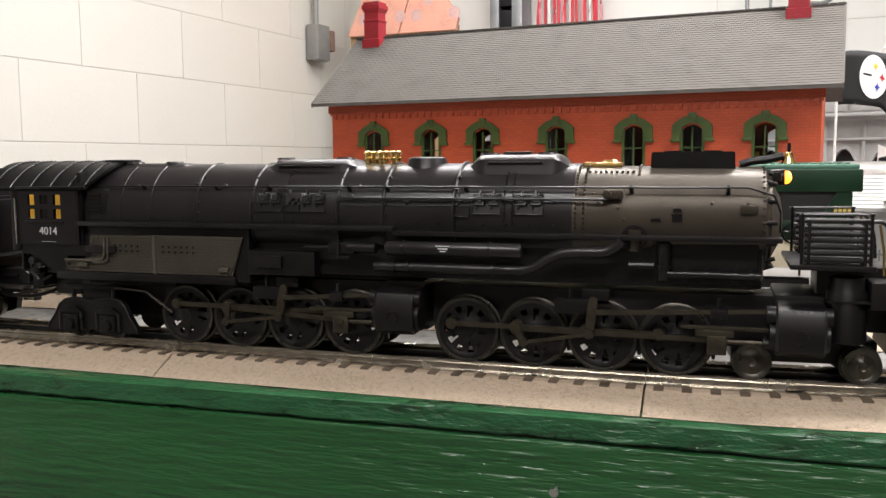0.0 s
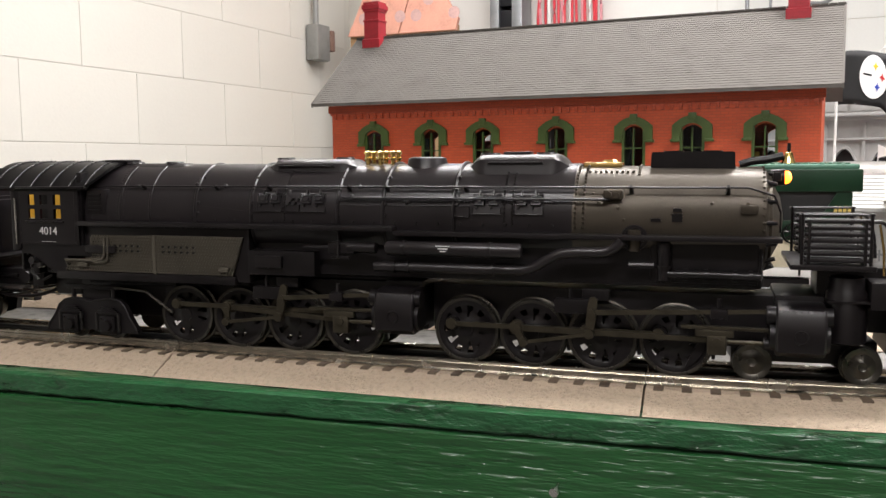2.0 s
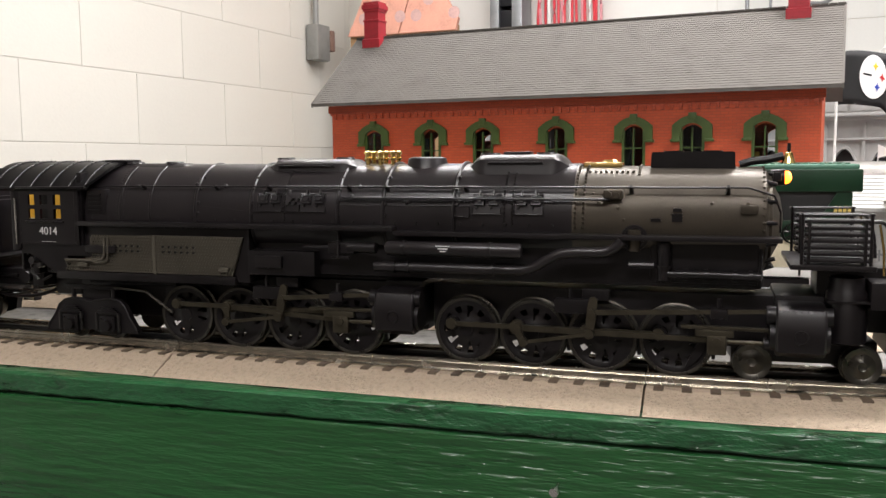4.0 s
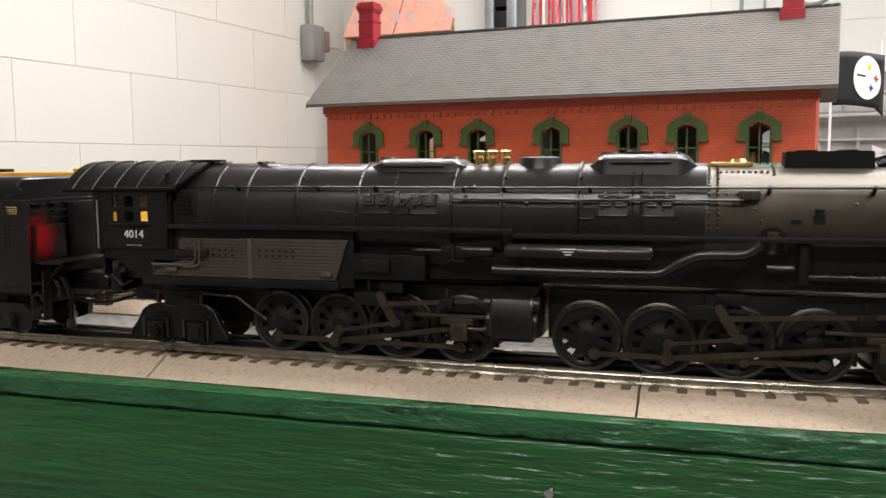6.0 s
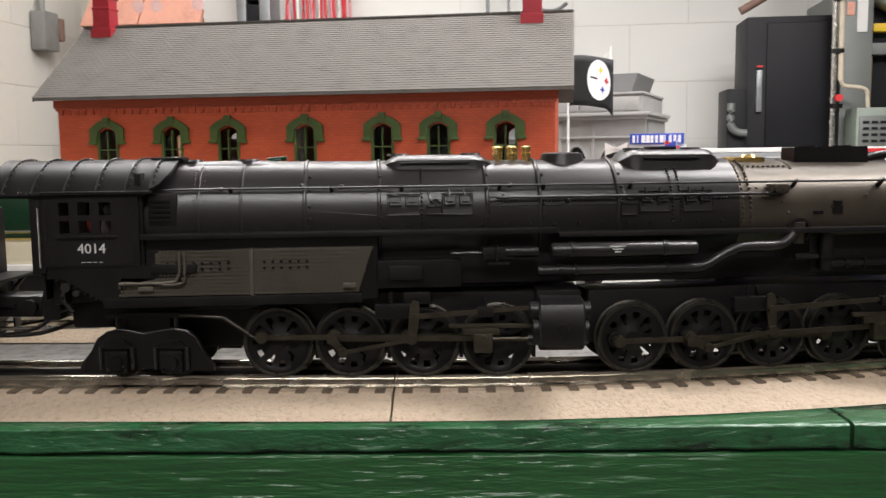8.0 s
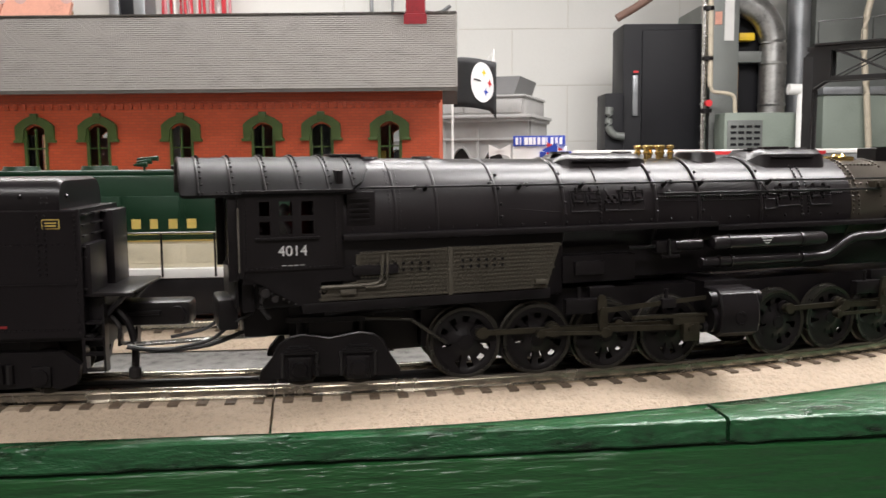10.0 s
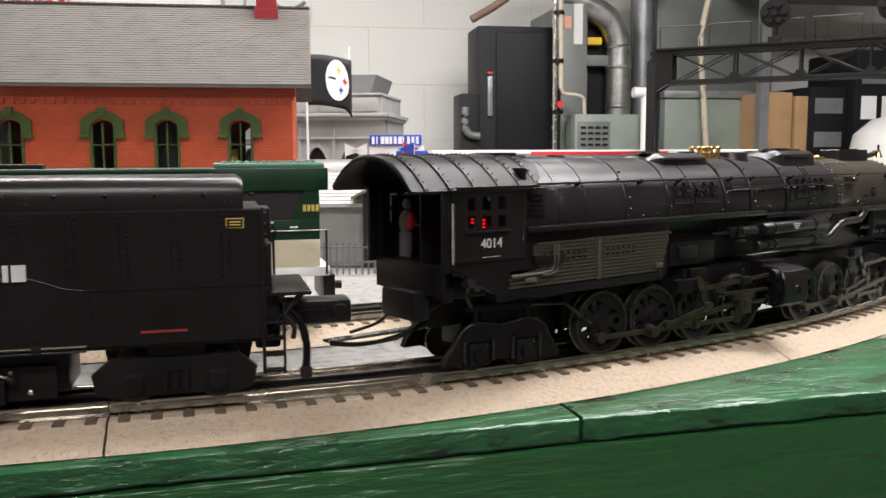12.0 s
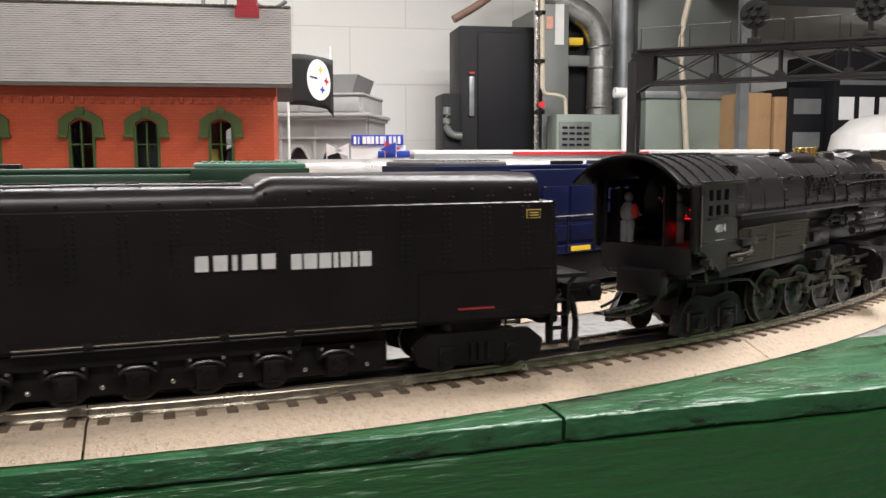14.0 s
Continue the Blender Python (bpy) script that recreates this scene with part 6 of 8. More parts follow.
WTOP = Z0 + 0.1900
pierced_wall("front_wall", house, 0, WALLT, WTOP, WIN, OPEN, Z0 + SILL, Z0 + SPRING, Z0 + CROWN, HLEN, M_BRICK)
pierced_wall("back_wall", house, HDEP - WALLT, HDEP, WTOP, WIN, OPEN, Z0 + SILL, Z0 + SPRING, Z0 + CROWN, HLEN, M_BRICK)
for x0, x1, nm in ((0, WALLT, "end_wall"), (HLEN - WALLT, HLEN, "end_wall")):
    bm = bm_prism(bmesh.new(), [(WALLT, 0), (HDEP - WALLT, 0), (HDEP - WALLT, WTOP), (HDEP / 2, Z0 + 0.288), (WALLT, WTOP)], x0, x1, "x")
    part(nm, bm, M_BRICK, house, smooth=False)
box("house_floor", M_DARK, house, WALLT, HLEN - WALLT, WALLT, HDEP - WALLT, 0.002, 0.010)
# stepped cornice with small brackets, eave shade put into its darker brick
box("cornice", M_BRICK_SHADE, house, -0.004, HLEN + 0.004, -0.004, -0.0002, Z0 + 0.1800, Z0 + 0.1905)
box("cornice", M_BRICK_SHADE, house, -0.002, HLEN + 0.002, -0.0022, -0.0001, Z0 + 0.1765, Z0 + 0.1798)
bracket = finish(bm_box(bmesh.new(), -0.0022, 0.0022, -0.0030, 0.0, -0.004, 0.004, 0.0004), "cornice_bracket", M_BRICK_SHADE)
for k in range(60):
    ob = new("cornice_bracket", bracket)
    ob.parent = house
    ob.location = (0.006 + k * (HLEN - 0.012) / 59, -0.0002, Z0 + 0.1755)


def house_window(c):
    """A window with a hooded green surround, a sash with glazing bars and two panes."""
    bm = bmesh.new()
    outer = arch_top(c, 0.0240, Z0 + 0.1520, Z0 + 0.1640, 10)
    inner = list(reversed(arch_top(c, 0.0132, Z0 + 0.1475, Z0 + 0.1545, 10)))
    outline = [(c - 0.0240, Z0 + 0.1330)] + outer + [(c + 0.0240, Z0 + 0.1330), (c + 0.0145, Z0 + 0.1330), (c + 0.0145, Z0 + 0.1400), (c + 0.0132, Z0 + 0.1420)] + inner + [(c - 0.0132, Z0 + 0.1420), (c - 0.0145, Z0 + 0.1400), (c - 0.0145, Z0 + 0.1330)]
    bm_prism(bm, outline, -0.0045, 0.0, "y")
    bm_box(bm, c - 0.0045, c + 0.0045, -0.0058, 0.0, Z0 + 0.1580, Z0 + 0.1672, 0.0006)
    bm_box(bm, c - 0.0260, c - 0.0150, -0.0058, 0.0, Z0 + 0.1318, Z0 + 0.1352, 0.0005)
    bm_box(bm, c + 0.0150, c + 0.0260, -0.0058, 0.0, Z0 + 0.1318, Z0 + 0.1352, 0.0005)
    w = part("window", bm, M_TRIM, house, "olive green arched window hood")
    bm = bmesh.new()
    for x0, x1 in ((-0.0148, -0.0115), (0.0115, 0.0148), (-0.0008, 0.0008)):
        bm_box(bm, c + x0, c + x1, -0.0015, 0.0035, Z0 + SILL, Z0 + (0.1525 if x0 < -0.001 and x1 > 0 else 0.1490))
    for z in (SILL, 0.1245):
        bm_box(bm, c - 0.0140, c + 0.0140, -0.0010, 0.0035, Z0 + z - 0.0007, Z0 + z + 0.0009)
    part("sash", bm, M_TRIM, w)
    box("window_sill", M_TRIM, w, c - 0.0175, c + 0.0175, -0.006, 0.0, Z0 + SILL - 0.005, Z0 + SILL - 0.0002, 0.0005)
    g = box("pane", M_GLASS, w, c - 0.0125, c + 0.0125, 0.0016, 0.0022, Z0 + SILL, Z0 + 0.1515)
    g.visible_shadow = False


for c in WIN:
    house_window(c)
# things that stand inside, seen through the windows; near-black ones stand for unlit depth
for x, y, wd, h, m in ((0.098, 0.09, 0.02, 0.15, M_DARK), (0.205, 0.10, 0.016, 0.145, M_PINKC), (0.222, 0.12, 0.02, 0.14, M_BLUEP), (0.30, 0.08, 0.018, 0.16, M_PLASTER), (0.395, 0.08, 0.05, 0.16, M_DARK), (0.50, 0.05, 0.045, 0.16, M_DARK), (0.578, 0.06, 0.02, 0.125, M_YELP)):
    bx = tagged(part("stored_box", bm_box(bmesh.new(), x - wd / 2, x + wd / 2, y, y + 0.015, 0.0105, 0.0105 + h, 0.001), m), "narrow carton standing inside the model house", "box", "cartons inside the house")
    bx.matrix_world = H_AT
# roof slopes with single shingles
RIDGE_Z, EAVE_Z, EAVE_Y = Z0 + 0.3030, Z0 + 0.1935, -0.0200
for nm, ye, sgn in (("roof_slope", EAVE_Y, 1), ("roof_slope", HDEP - EAVE_Y, -1)):
    bm = bm_prism(bmesh.new(), [(ye, EAVE_Z), (HDEP / 2, RIDGE_Z), (HDEP / 2, RIDGE_Z - 0.005), (ye, EAVE_Z - 0.004)], -0.022, HLEN + 0.022, "x")
    slope = part(nm, bm, M_SHINGLE, house, "grey shingled roof slope", smooth=False)
    if sgn > 0:
        bm = bmesh.new()
        run = Vector((0, HDEP / 2 - EAVE_Y, RIDGE_Z - EAVE_Z))
        rows = 34
        nrm = Vector((0, -run.z, run.y)).normalized()
        rnd = random.Random(5)
        for r in range(rows):
            a = run * (r / rows)
            b = run * ((r + 1.0) / rows)
            x = -0.022 + (0.0045 if r % 2 else 0.0)
            if r % 2:
                x = -0.022 - 0.0045
            while x < HLEN + 0.022:
                x0, x1 = max(x + 0.0006, -0.022), min(x + 0.0085, HLEN + 0.022)
                t = 0.0005 + rnd.uniform(0, 0.0002)
                base = Vector((0, EAVE_Y, EAVE_Z))
                p = [Vector((x0, 0, 0)) + base + a + nrm * t, Vector((x1, 0, 0)) + base + a + nrm * t, Vector((x1, 0, 0)) + base + b + nrm * 0.0002, Vector((x0, 0, 0)) + base + b + nrm * 0.0002]
                q = [Vector((x0, 0, 0)) + base + a, Vector((x1, 0, 0)) + base + a]
                v = [bm.verts.new(c) for c in p + q]
                bm.faces.new(v[:4]), bm.faces.new((v[0], v[1], v[5], v[4]))
                bm.faces.new((v[0], v[3], v[4])), bm.faces.new((v[1], v[2], v[5]))
                x += 0.0091
        sh = part("shingles", bm, M_SHINGLE, slope, smooth=False)
        tagged(sh, kind="stuff")
bm = bmesh.new()
for k in range(70):
    bm_box(bm, -0.022 + k * 0.01004, -0.022 + k * 0.01004 + 0.0092, HDEP / 2 - 0.004, HDEP / 2 + 0.004, RIDGE_Z - 0.001, RIDGE_Z + 0.0014)
tagged(part("ridge_tiles", bm, M_SHINGLE, house), kind="stuff")
for sx in (-0.0225, HLEN + 0.0200):
    bm = bm_prism(bmesh.new(), [(EAVE_Y - 0.001, EAVE_Z - 0.005), (HDEP / 2, RIDGE_Z - 0.006), (HDEP / 2, RIDGE_Z + 0.001), (EAVE_Y - 0.001, EAVE_Z + 0.001)], sx, sx + 0.0025, "x")
    part("barge_board", bm, M_SHINGLE, house)


def chimney(c):
    """One stepped stack: square rings joined from foot to cap."""
    bm = bmesh.new()
    y, zb = HDEP / 2 - 0.008, RIDGE_Z - 0.008
    rings = []
    for hw, z in ((0.0150, -0.020), (0.0150, 0.0030), (0.0125, 0.0042), (0.0125, 0.0298), (0.0136, 0.0304), (0.0136, 0.0328), (0.0120, 0.0334), (0.0120, 0.0448), (0.0136, 0.0454), (0.0136, 0.0486), (0.0151, 0.0492), (0.0151, 0.0556), (0.0131, 0.0562), (0.0131, 0.0600), (0.0085, 0.0600), (0.0085, 0.0500)):
        rings.append([bm.verts.new((c + sx * hw, y + sy * hw, zb + z)) for sx, sy in ((-1, -1), (1, -1), (1, 1), (-1, 1))])
    for p, q in zip(rings, rings[1:]):
        for k in range(4):
            bm.faces.new((p[k], p[(k + 1) % 4], q[(k + 1) % 4], q[k]))
    bm.faces.new(rings[0]), bm.faces.new(rings[-1])
    part("chimney", bm, M_CHIM, house, "crimson stepped brick chimney", smooth=False)


chimney(0.0135)
chimney(0.6260)


# ---- diesels on the second track ----
def diesel(s, length, m_body, m_base, m_sill, m_roof, label, cab_end=1, a=-0.13, b=0.13):
    """A hood diesel on the inner track; the cab at one end, the hood over the rest."""
    d = thing("diesel_locomotive", label, "model locomotive", chord(s, a, b, OFF2), "standing trains")
    h = length / 2
    cab_in = h - 0.072
    e = cab_end
    def span(x0, x1):
        return tuple(sorted((e * x0, e * x1)))
    box("frame_sill", m_sill, d, -h, h, -0.0312, 0.0312, 0.0310, 0.0372, 0.0004)
    box("underframe", M_FLAT, d, -h * 0.55, h * 0.5, -0.0295, 0.0295, 0.0050, 0.0308, 0.003)
    hood = box("hood", m_body, d, *span(-h + 0.002, cab_in), -0.0230, 0.0230, 0.0555, 0.1000, 0.0025)
    box("hood_base", m_base, d, *span(-h + 0.002, cab_in), -0.0236, 0.0236, 0.0373, 0.0556, 0.0004)
    for k in range(9):
        x = -h + 0.03 + k * (h + cab_in - 0.04) / 9
        box("hood_door", m_body, hood, *span(x, x + (h + cab_in) / 9 - 0.008), -0.0238, -0.0225, 0.0585, 0.0860, 0.0005)
        box("base_panel", m_base, hood, *span(x, x + (h + cab_in) / 9 - 0.008), -0.0243, -0.0230, 0.0405, 0.0535, 0.0005)
    roof = box("hood_roof", m_body, d, *span(-h + 0.016, cab_in), -0.0190, 0.0190, 0.0998, 0.1035, 0.0015)
    for k in range(4):
        x = -h + 0.045 + k * 0.052
        cyl("roof_fan", m_body, roof, (e * x, 0, 0.1030), (e * x, 0, 0.1065), 0.0125, 0.0115, 24)
    box("exhaust", M_FLAT, roof, *span(0.02, 0.05), -0.006, 0.006, 0.103, 0.1065, 0.001)
    cabx = (cab_in, h - 0.006)
    c1 = box("cab", m_body, d, *span(*cabx), -0.0300, 0.0300, 0.0555, 0.0690, 0.0006)
    box("cab_base", m_base, c1, *span(*cabx), -0.0303, 0.0303, 0.0373, 0.0556, 0.0004)
    box("cab_window", M_DARK, c1, *span(cab_in + 0.004, h - 0.016), -0.0285, 0.0285, 0.0690, 0.0885, 0.0)
    for q in (-1, 1):
        bm = bm_prism(bmesh.new(), [(e * (h - 0.006), 0.0690), (e * (h - 0.026), 0.0690), (e * (h - 0.015), 0.0885), (e * (h - 0.006), 0.0885)], q * 0.0285, q * 0.0300, "y")
        part("cab_corner", bm, m_body, c1)
    box("cab_post", m_body, c1, *span(cab_in, cab_in + 0.006), -0.0300, 0.0300, 0.0690, 0.0885, 0.0)
    box("cab_upper", m_body, c1, *span(cab_in - 0.004, h), -0.0315, 0.0315, 0.0885, 0.1035, 0.0012)
    cr = box("cab_roof", m_roof, c1, *span(cab_in - 0.002, h - 0.002), -0.0290, 0.0290, 0.1034, 0.1068, 0.0015)
    for k in range(12):
        x = cab_in + 0.004 + k * 0.0052
        box("roof_slat", m_roof, cr, *span(x, x + 0.0030), -0.0270, 0.0270, 0.1066, 0.1078)
    bm = bm_lathe(bmesh.new(), [(-0.0318, 0.0066), (-0.0326, 0.0070), (-0.0326, 0.0058), (-0.0318, 0.0056)], "y", (e * (cab_in + 0.030), 0, 0.0605), 24, caps=False)
    for k in range(5):
        an = 2 * math.pi * k / 5
        bm_cyl(bm, (e * (cab_in + 0.030), -0.0322, 0.0605), (e * (cab_in + 0.030) + 0.006 * math.cos(an), -0.0322, 0.0605 + 0.006 * math.sin(an)), 0.0005, seg=6)
    part("hand_wheel", bm, M_FLAT, c1)
    for x0, z0 in ((cab_in + 0.012, 0.0655), (cab_in + 0.030, 0.0670), (cab_in + 0.046, 0.0635)):
        box("notice_plate", M_PLASTER, c1, *span(x0, x0 + 0.0055), -0.0303, -0.0298, z0, z0 + 0.0012)
    for k in range(4):
        box("number_bar", M_GOLD, c1, *span(h - 0.017 + k * 0.0028, h - 0.0150 + k * 0.0028), -0.0303, -0.0298, 0.0745, 0.0790)
    n = int(length / 0.033)
    for k in range(n + 1):
        x = -h + 0.002 + k * (length - 0.004) / n
        cyl("handrail_post", M_FLAT, d, (x, -0.0320, 0.0320), (x, -0.0320, 0.0620), 0.0008, seg=8)
    tube("handrail", M_STEEL, d, [(-h, -0.0320, 0.0620), (h, -0.0320, 0.0620)], 0.0005, 6)
    for sx in (-1, 1):
        x = sx * (h - 0.085)
        tr = box("truck_frame", M_FLAT, d, x - 0.055, x + 0.055, -0.0285, 0.0285, 0.0050, 0.0300, 0.002)
        for k in (-0.032, 0.0, 0.032):
            cyl("wheel", M_TYRE, tr, (x + k, -0.0205, 0.0102), (x + k, 0.0205, 0.0102), 0.0101, seg=20)
            cyl("axle_box", M_FLAT, tr, (x + k, -0.0270, 0.0115), (x + k, -0.0300, 0.0115), 0.0042, seg=12)
        box("end_step", M_FLAT, d, sx * h - 0.004, sx * h + 0.004, -0.028, 0.028, 0.0120, 0.0310, 0.0006)
        cyl("coupler", M_FLAT, d, (sx * h, 0, 0.0200), (sx * (h + 0.012), 0, 0.0200), 0.0030, seg=10)
    return d, hood, h


green, ghood, gh = diesel(-0.1, 0.46, M_SGREEN, M_CREAM, M_PLASTER, M_MINT, "green and cream hood diesel standing on the inner track")
# orange brackets on the tank and truck
box("orange_bracket", M_ORANGE, green, 0.0770, 0.0815, -0.0306, -0.0296, 0.0145, 0.0235, 0.0004, "bright orange bracket")
box("orange_bracket", M_ORANGE, green, 0.0816, 0.0905, -0.0306, -0.0296, 0.0200, 0.0235, 0.0004, "bright orange bracket")
box("orange_bracket", M_ORANGE, green, 0.1620, 0.1715, -0.0298, -0.0287, 0.0190, 0.0222, 0.0004, "bright orange bracket")
# side lettering as plain gold bars, gold line and horn
for k, wd in enumerate((0.0055, 0.0060, 0.0060, 0.0056, 0.0060, 0.0050, 0.0058, 0.0060)):
    x = -0.052 + k * 0.0122
    box("letter_bar", M_GOLD, ghood, x, x + wd, -0.0243, -0.0236, 0.0640, 0.0705)
box("gold_line", M_GOLD, ghood, -gh + 0.012, gh - 0.072, -0.0244, -0.0236, 0.0553, 0.0562)
box("gold_line", M_GOLD, ghood, -gh + 0.012, gh - 0.072, -0.0241, -0.0236, 0.0600, 0.0603)
horn = thing("air_horn", "small dark green three-chime air horn on the diesel's roof", "horn", on_track(-0.095, OFF2 - 0.016, 0.1035))
cyl("horn_stem", M_SGREEN, horn, (0, 0, 0), (0, 0, 0.005), 0.0010, seg=8)
for dx, L in ((0.0, 0.010), (0.002, 0.014), (-0.002, 0.009)):
    cyl("trumpet", M_SGREEN, horn, (dx - L / 2, dx, 0.0055 + dx), (dx + L / 2, dx, 0.0058 + dx), 0.0008, 0.0019, 10)
blue, bhood, bh = diesel(0.470, 0.42, M_BLUE, M_BLUE, M_BLUE, M_STONED, "dark blue hood diesel with yellow sill stripes on the inner track", -1)
for k in range(9):
    box("sill_stripe", M_YELP, blue, -bh + 0.02 + k * 0.042, -bh + 0.044 + k * 0.042, -0.0318, -0.0311, 0.0325, 0.0365)
tube("end_rail", M_YELP, blue, [(-bh + 0.004, -0.030, 0.066), (-bh + 0.008, -0.030, 0.055), (-bh + 0.014, -0.030, 0.047), (-bh + 0.014, -0.030, 0.037)], 0.0006, label="yellow painted handrail")
tube("end_rail", M_YELP, blue, [(-bh + 0.040, -0.0315, 0.037), (-bh + 0.038, -0.0315, 0.066), (-bh + 0.048, -0.0315, 0.067)], 0.0006, label="yellow painted handrail")
cyl("round_emblem", M_YELP, blue, (-bh + 0.0062, -0.018, 0.0735), (-bh + 0.0045, -0.018, 0.0735), 0.0050, seg=24, label="round yellow emblem")
yellow, yhood, yh = diesel(-0.640, 0.44, M_YELLOW, M_YELLOW, M_GREY, M_YELLOW, "yellow and grey hood diesel standing on the inner track")

# ---- silver coach and the small buildings behind the tracks ----
COACH = pose(*(0.5593, 1.0832, 0.0925)[:2], 0.0, 0, 0, -30)
coach = thing("passenger_coach", "silver streamlined passenger coach with a maroon window band", "model coach", COACH, "standing trains")
bm = bmesh.new()
sec = [(-0.033, 0.020), (-0.033, 0.085), (-0.030, 0.099), (-0.020, 0.106), (0.020, 0.106), (0.030, 0.099), (0.033, 0.085), (0.033, 0.020)]
bm_prism(bm, sec, -0.11, 0.40, "x")
part("coach_shell", bm, M_SILVER, coach)
box("window_band", M_MAROON, coach, -0.108, 0.398, -0.0336, -0.0328, 0.0700, 0.0880)
for k in range(12):
    box("band_pillar", M_SILVER, coach, -0.105 + k * 0.042, -0.101 + k * 0.042, -0.0342, -0.0330, 0.0690, 0.0890)
box("eave_strip", M_PLASTER, coach, -0.110, 0.400, -0.0342, -0.0326, 0.0890, 0.0925)
for x in (-0.06, 0.33):
    box("truck", M_FLAT, coach, x - 0.035, x + 0.035, -0.026, 0.026, BED + 0.0005, 0.0205, 0.002)


def shed(name, p, rz, w, d, eave, ridge, m_roof, m_wall, label, over=0.012):
    """A small gabled model building; its ridge runs along its own x."""
    s = thing(name, label, "model building", pose(p[0], p[1], BED, 0, 0, rz), "small layout buildings")
    bm = bmesh.new()
    bm_prism(bm, [(-d / 2, 0), (d / 2, 0), (d / 2, eave - BED), (0, ridge - BED - 0.004), (-d / 2, eave - BED)], -w / 2, w / 2, "x")
    part("wall_block", bm, m_wall, s)
    for q in (-1, 1):
        k = (ridge - eave) / (d / 2)
        bm = bm_prism(bmesh.new(), [(q * (d / 2 + over), eave - BED - over * k), (0, ridge - BED), (0, ridge - BED + 0.003), (q * (d / 2 + over), eave - BED - over * k + 0.003)], -w / 2 - over, w / 2 + over, "x")
        sl = part("roof_slope", bm, m_roof, s)
        for r in range(9):
            u = r / 9
            y = q * (d / 2 + over) * (1 - u)
            z = eave - BED - over * k + 0.003 + (ridge - eave + over * k) * u
            box("batten", m_roof, sl, -w / 2 - over, w / 2 + over, min(y, y - q * 0.001), max(y, y - q * 0.001), z, z + 0.0009)
    return s


shed("freight_shed", (0.4784, 0.9732), -32, 0.085, 0.07, 0.062, 0.088, M_ROOFG, M_STONE, "low model shed with light grey ribbed roof and walls")
# The open pavilion is a solid block, blackened for the shade under its roof.
shed("market_pavilion", (0.5375, 0.9226), 56, 0.08, 0.085, 0.068, 0.090, M_ROOFB, M_DARK, "open model pavilion with brown grey gable roof")
bill = thing("billboard", "dark model billboard with a white mountain print", "billboard", pose(*(0.5569, 1.0317, 0.0568)[:2], BED, 0, 0, -32))
box("board", M_FLAG, bill, -0.045, 0.05, 0.0, 0.004, 0.055, 0.105, 0.0005)
bm = bm_prism(bmesh.new(), [(-0.038, 0.080), (-0.020, 0.090), (-0.010, 0.086), (0.002, 0.096), (0.012, 0.092), (0.022, 0.090), (0.034, 0.078), (0.016, 0.084), (0.004, 0.082), (-0.012, 0.080), (-0.024, 0.083)], -0.001, 0.0, "y")
part("mountain_print", bm, M_DISC, bill)
for k in range(5):
    box("print_bar", M_DISC, bill, -0.028 + k * 0.0105, -0.0205 + k * 0.0105, -0.001, 0.0, 0.066, 0.0775)
for x in (-0.035, 0.04):
    box("post", M_STONED, bill, x, x + 0.004, 0.0005, 0.0035, 0.0, 0.056)
fence = thing("picket_fence", "low dark model fence along the station yard", "fence", pose(*(0.4737, 0.8515, 0.0118)[:2], BED, 0, 0, -32))
for z in (0.012, 0.028):
    box("fence_rail", M_STONED, fence, -0.10, 0.10, 0, 0.0015, z, z + 0.002)
picket = finish(bm_box(bmesh.new(), -0.001, 0.001, -0.001, 0.0, 0, 0.034), "picket", M_STONED)
for k in range(30):
    ob = new("picket", picket)
    ob.parent = fence
    ob.location = (-0.099 + k * 0.0068, 0, 0)

# grey stone station with arches, and the flag before it
ST = pose(*(0.7834, 1.4110, 0.1362)[:2], BED, 0, 0, -40)
station = thing("stone_station", "grey stone model station with arches and a stepped cornice", "model building", ST)
SW = 0.34
AR = [(-0.062 - 0.0625 * k) for k in range(5)]
pierced_wall("front_wall", station, 0, 0.012, 0.190, AR, 0.018, 0.0, 0.122, 0.142, SW, M_STONE, -SW)
box("body", M_STONE, station, -SW, 0.0, 0.030, 0.20, 0, 0.190)
# Solid black block in place of the shade behind the arches.
box("arcade_shade_fill", M_DARK, station, -SW, 0.0, 0.0125, 0.0295, 0, 0.150)
for c in AR:
    bm = bm_prism(bmesh.new(), arch_top(c, 0.0215, 0.120, 0.147, 10) + list(reversed(arch_top(c, 0.018, 0.120, 0.142, 10))), -0.003, 0.0, "y")
    part("arch_ring", bm, M_STONE, station)
    box("pilaster", M_STONE, station, c - 0.034, c - 0.029, -0.003, 0.0, 0.0, 0.185)
for x1, y0, z0, z1 in ((0.004, -0.004, 0.156, 0.160), (0.006, -0.008, 0.190, 0.196), (0.010, -0.012, 0.196, 0.202), (-0.006, 0.004, 0.202, 0.234), (-0.003, 0.001, 0.234, 0.238)):
    box("cornice", M_STONE, station, -SW - 0.004, x1, y0, 0.20, z0, z1, 0.0008)
for k in range(6):
    box("parapet_panel", M_STONE, station, -0.062 - k * 0.056, -0.012 - k * 0.056, 0.0015, 0.005, 0.206, 0.230, 0.0006)
bm = bm_prism(bmesh.new(), [(-SW + 0.05, 0.238), (-0.030, 0.238), (-0.018, 0.272), (-SW + 0.05, 0.272)], 0.02, 0.18, "y")
part("roof_block", bm, M_STONED, station)
cyl("roof_pole", M_PLASTER, station, (-0.075, 0.05, 0.270), (-0.075, 0.05, 0.325), 0.002, seg=8)
tube("pole_stay", M_PLASTER, station, [(-0.075, 0.05, 0.318), (-0.105, 0.05, 0.290)], 0.0008)

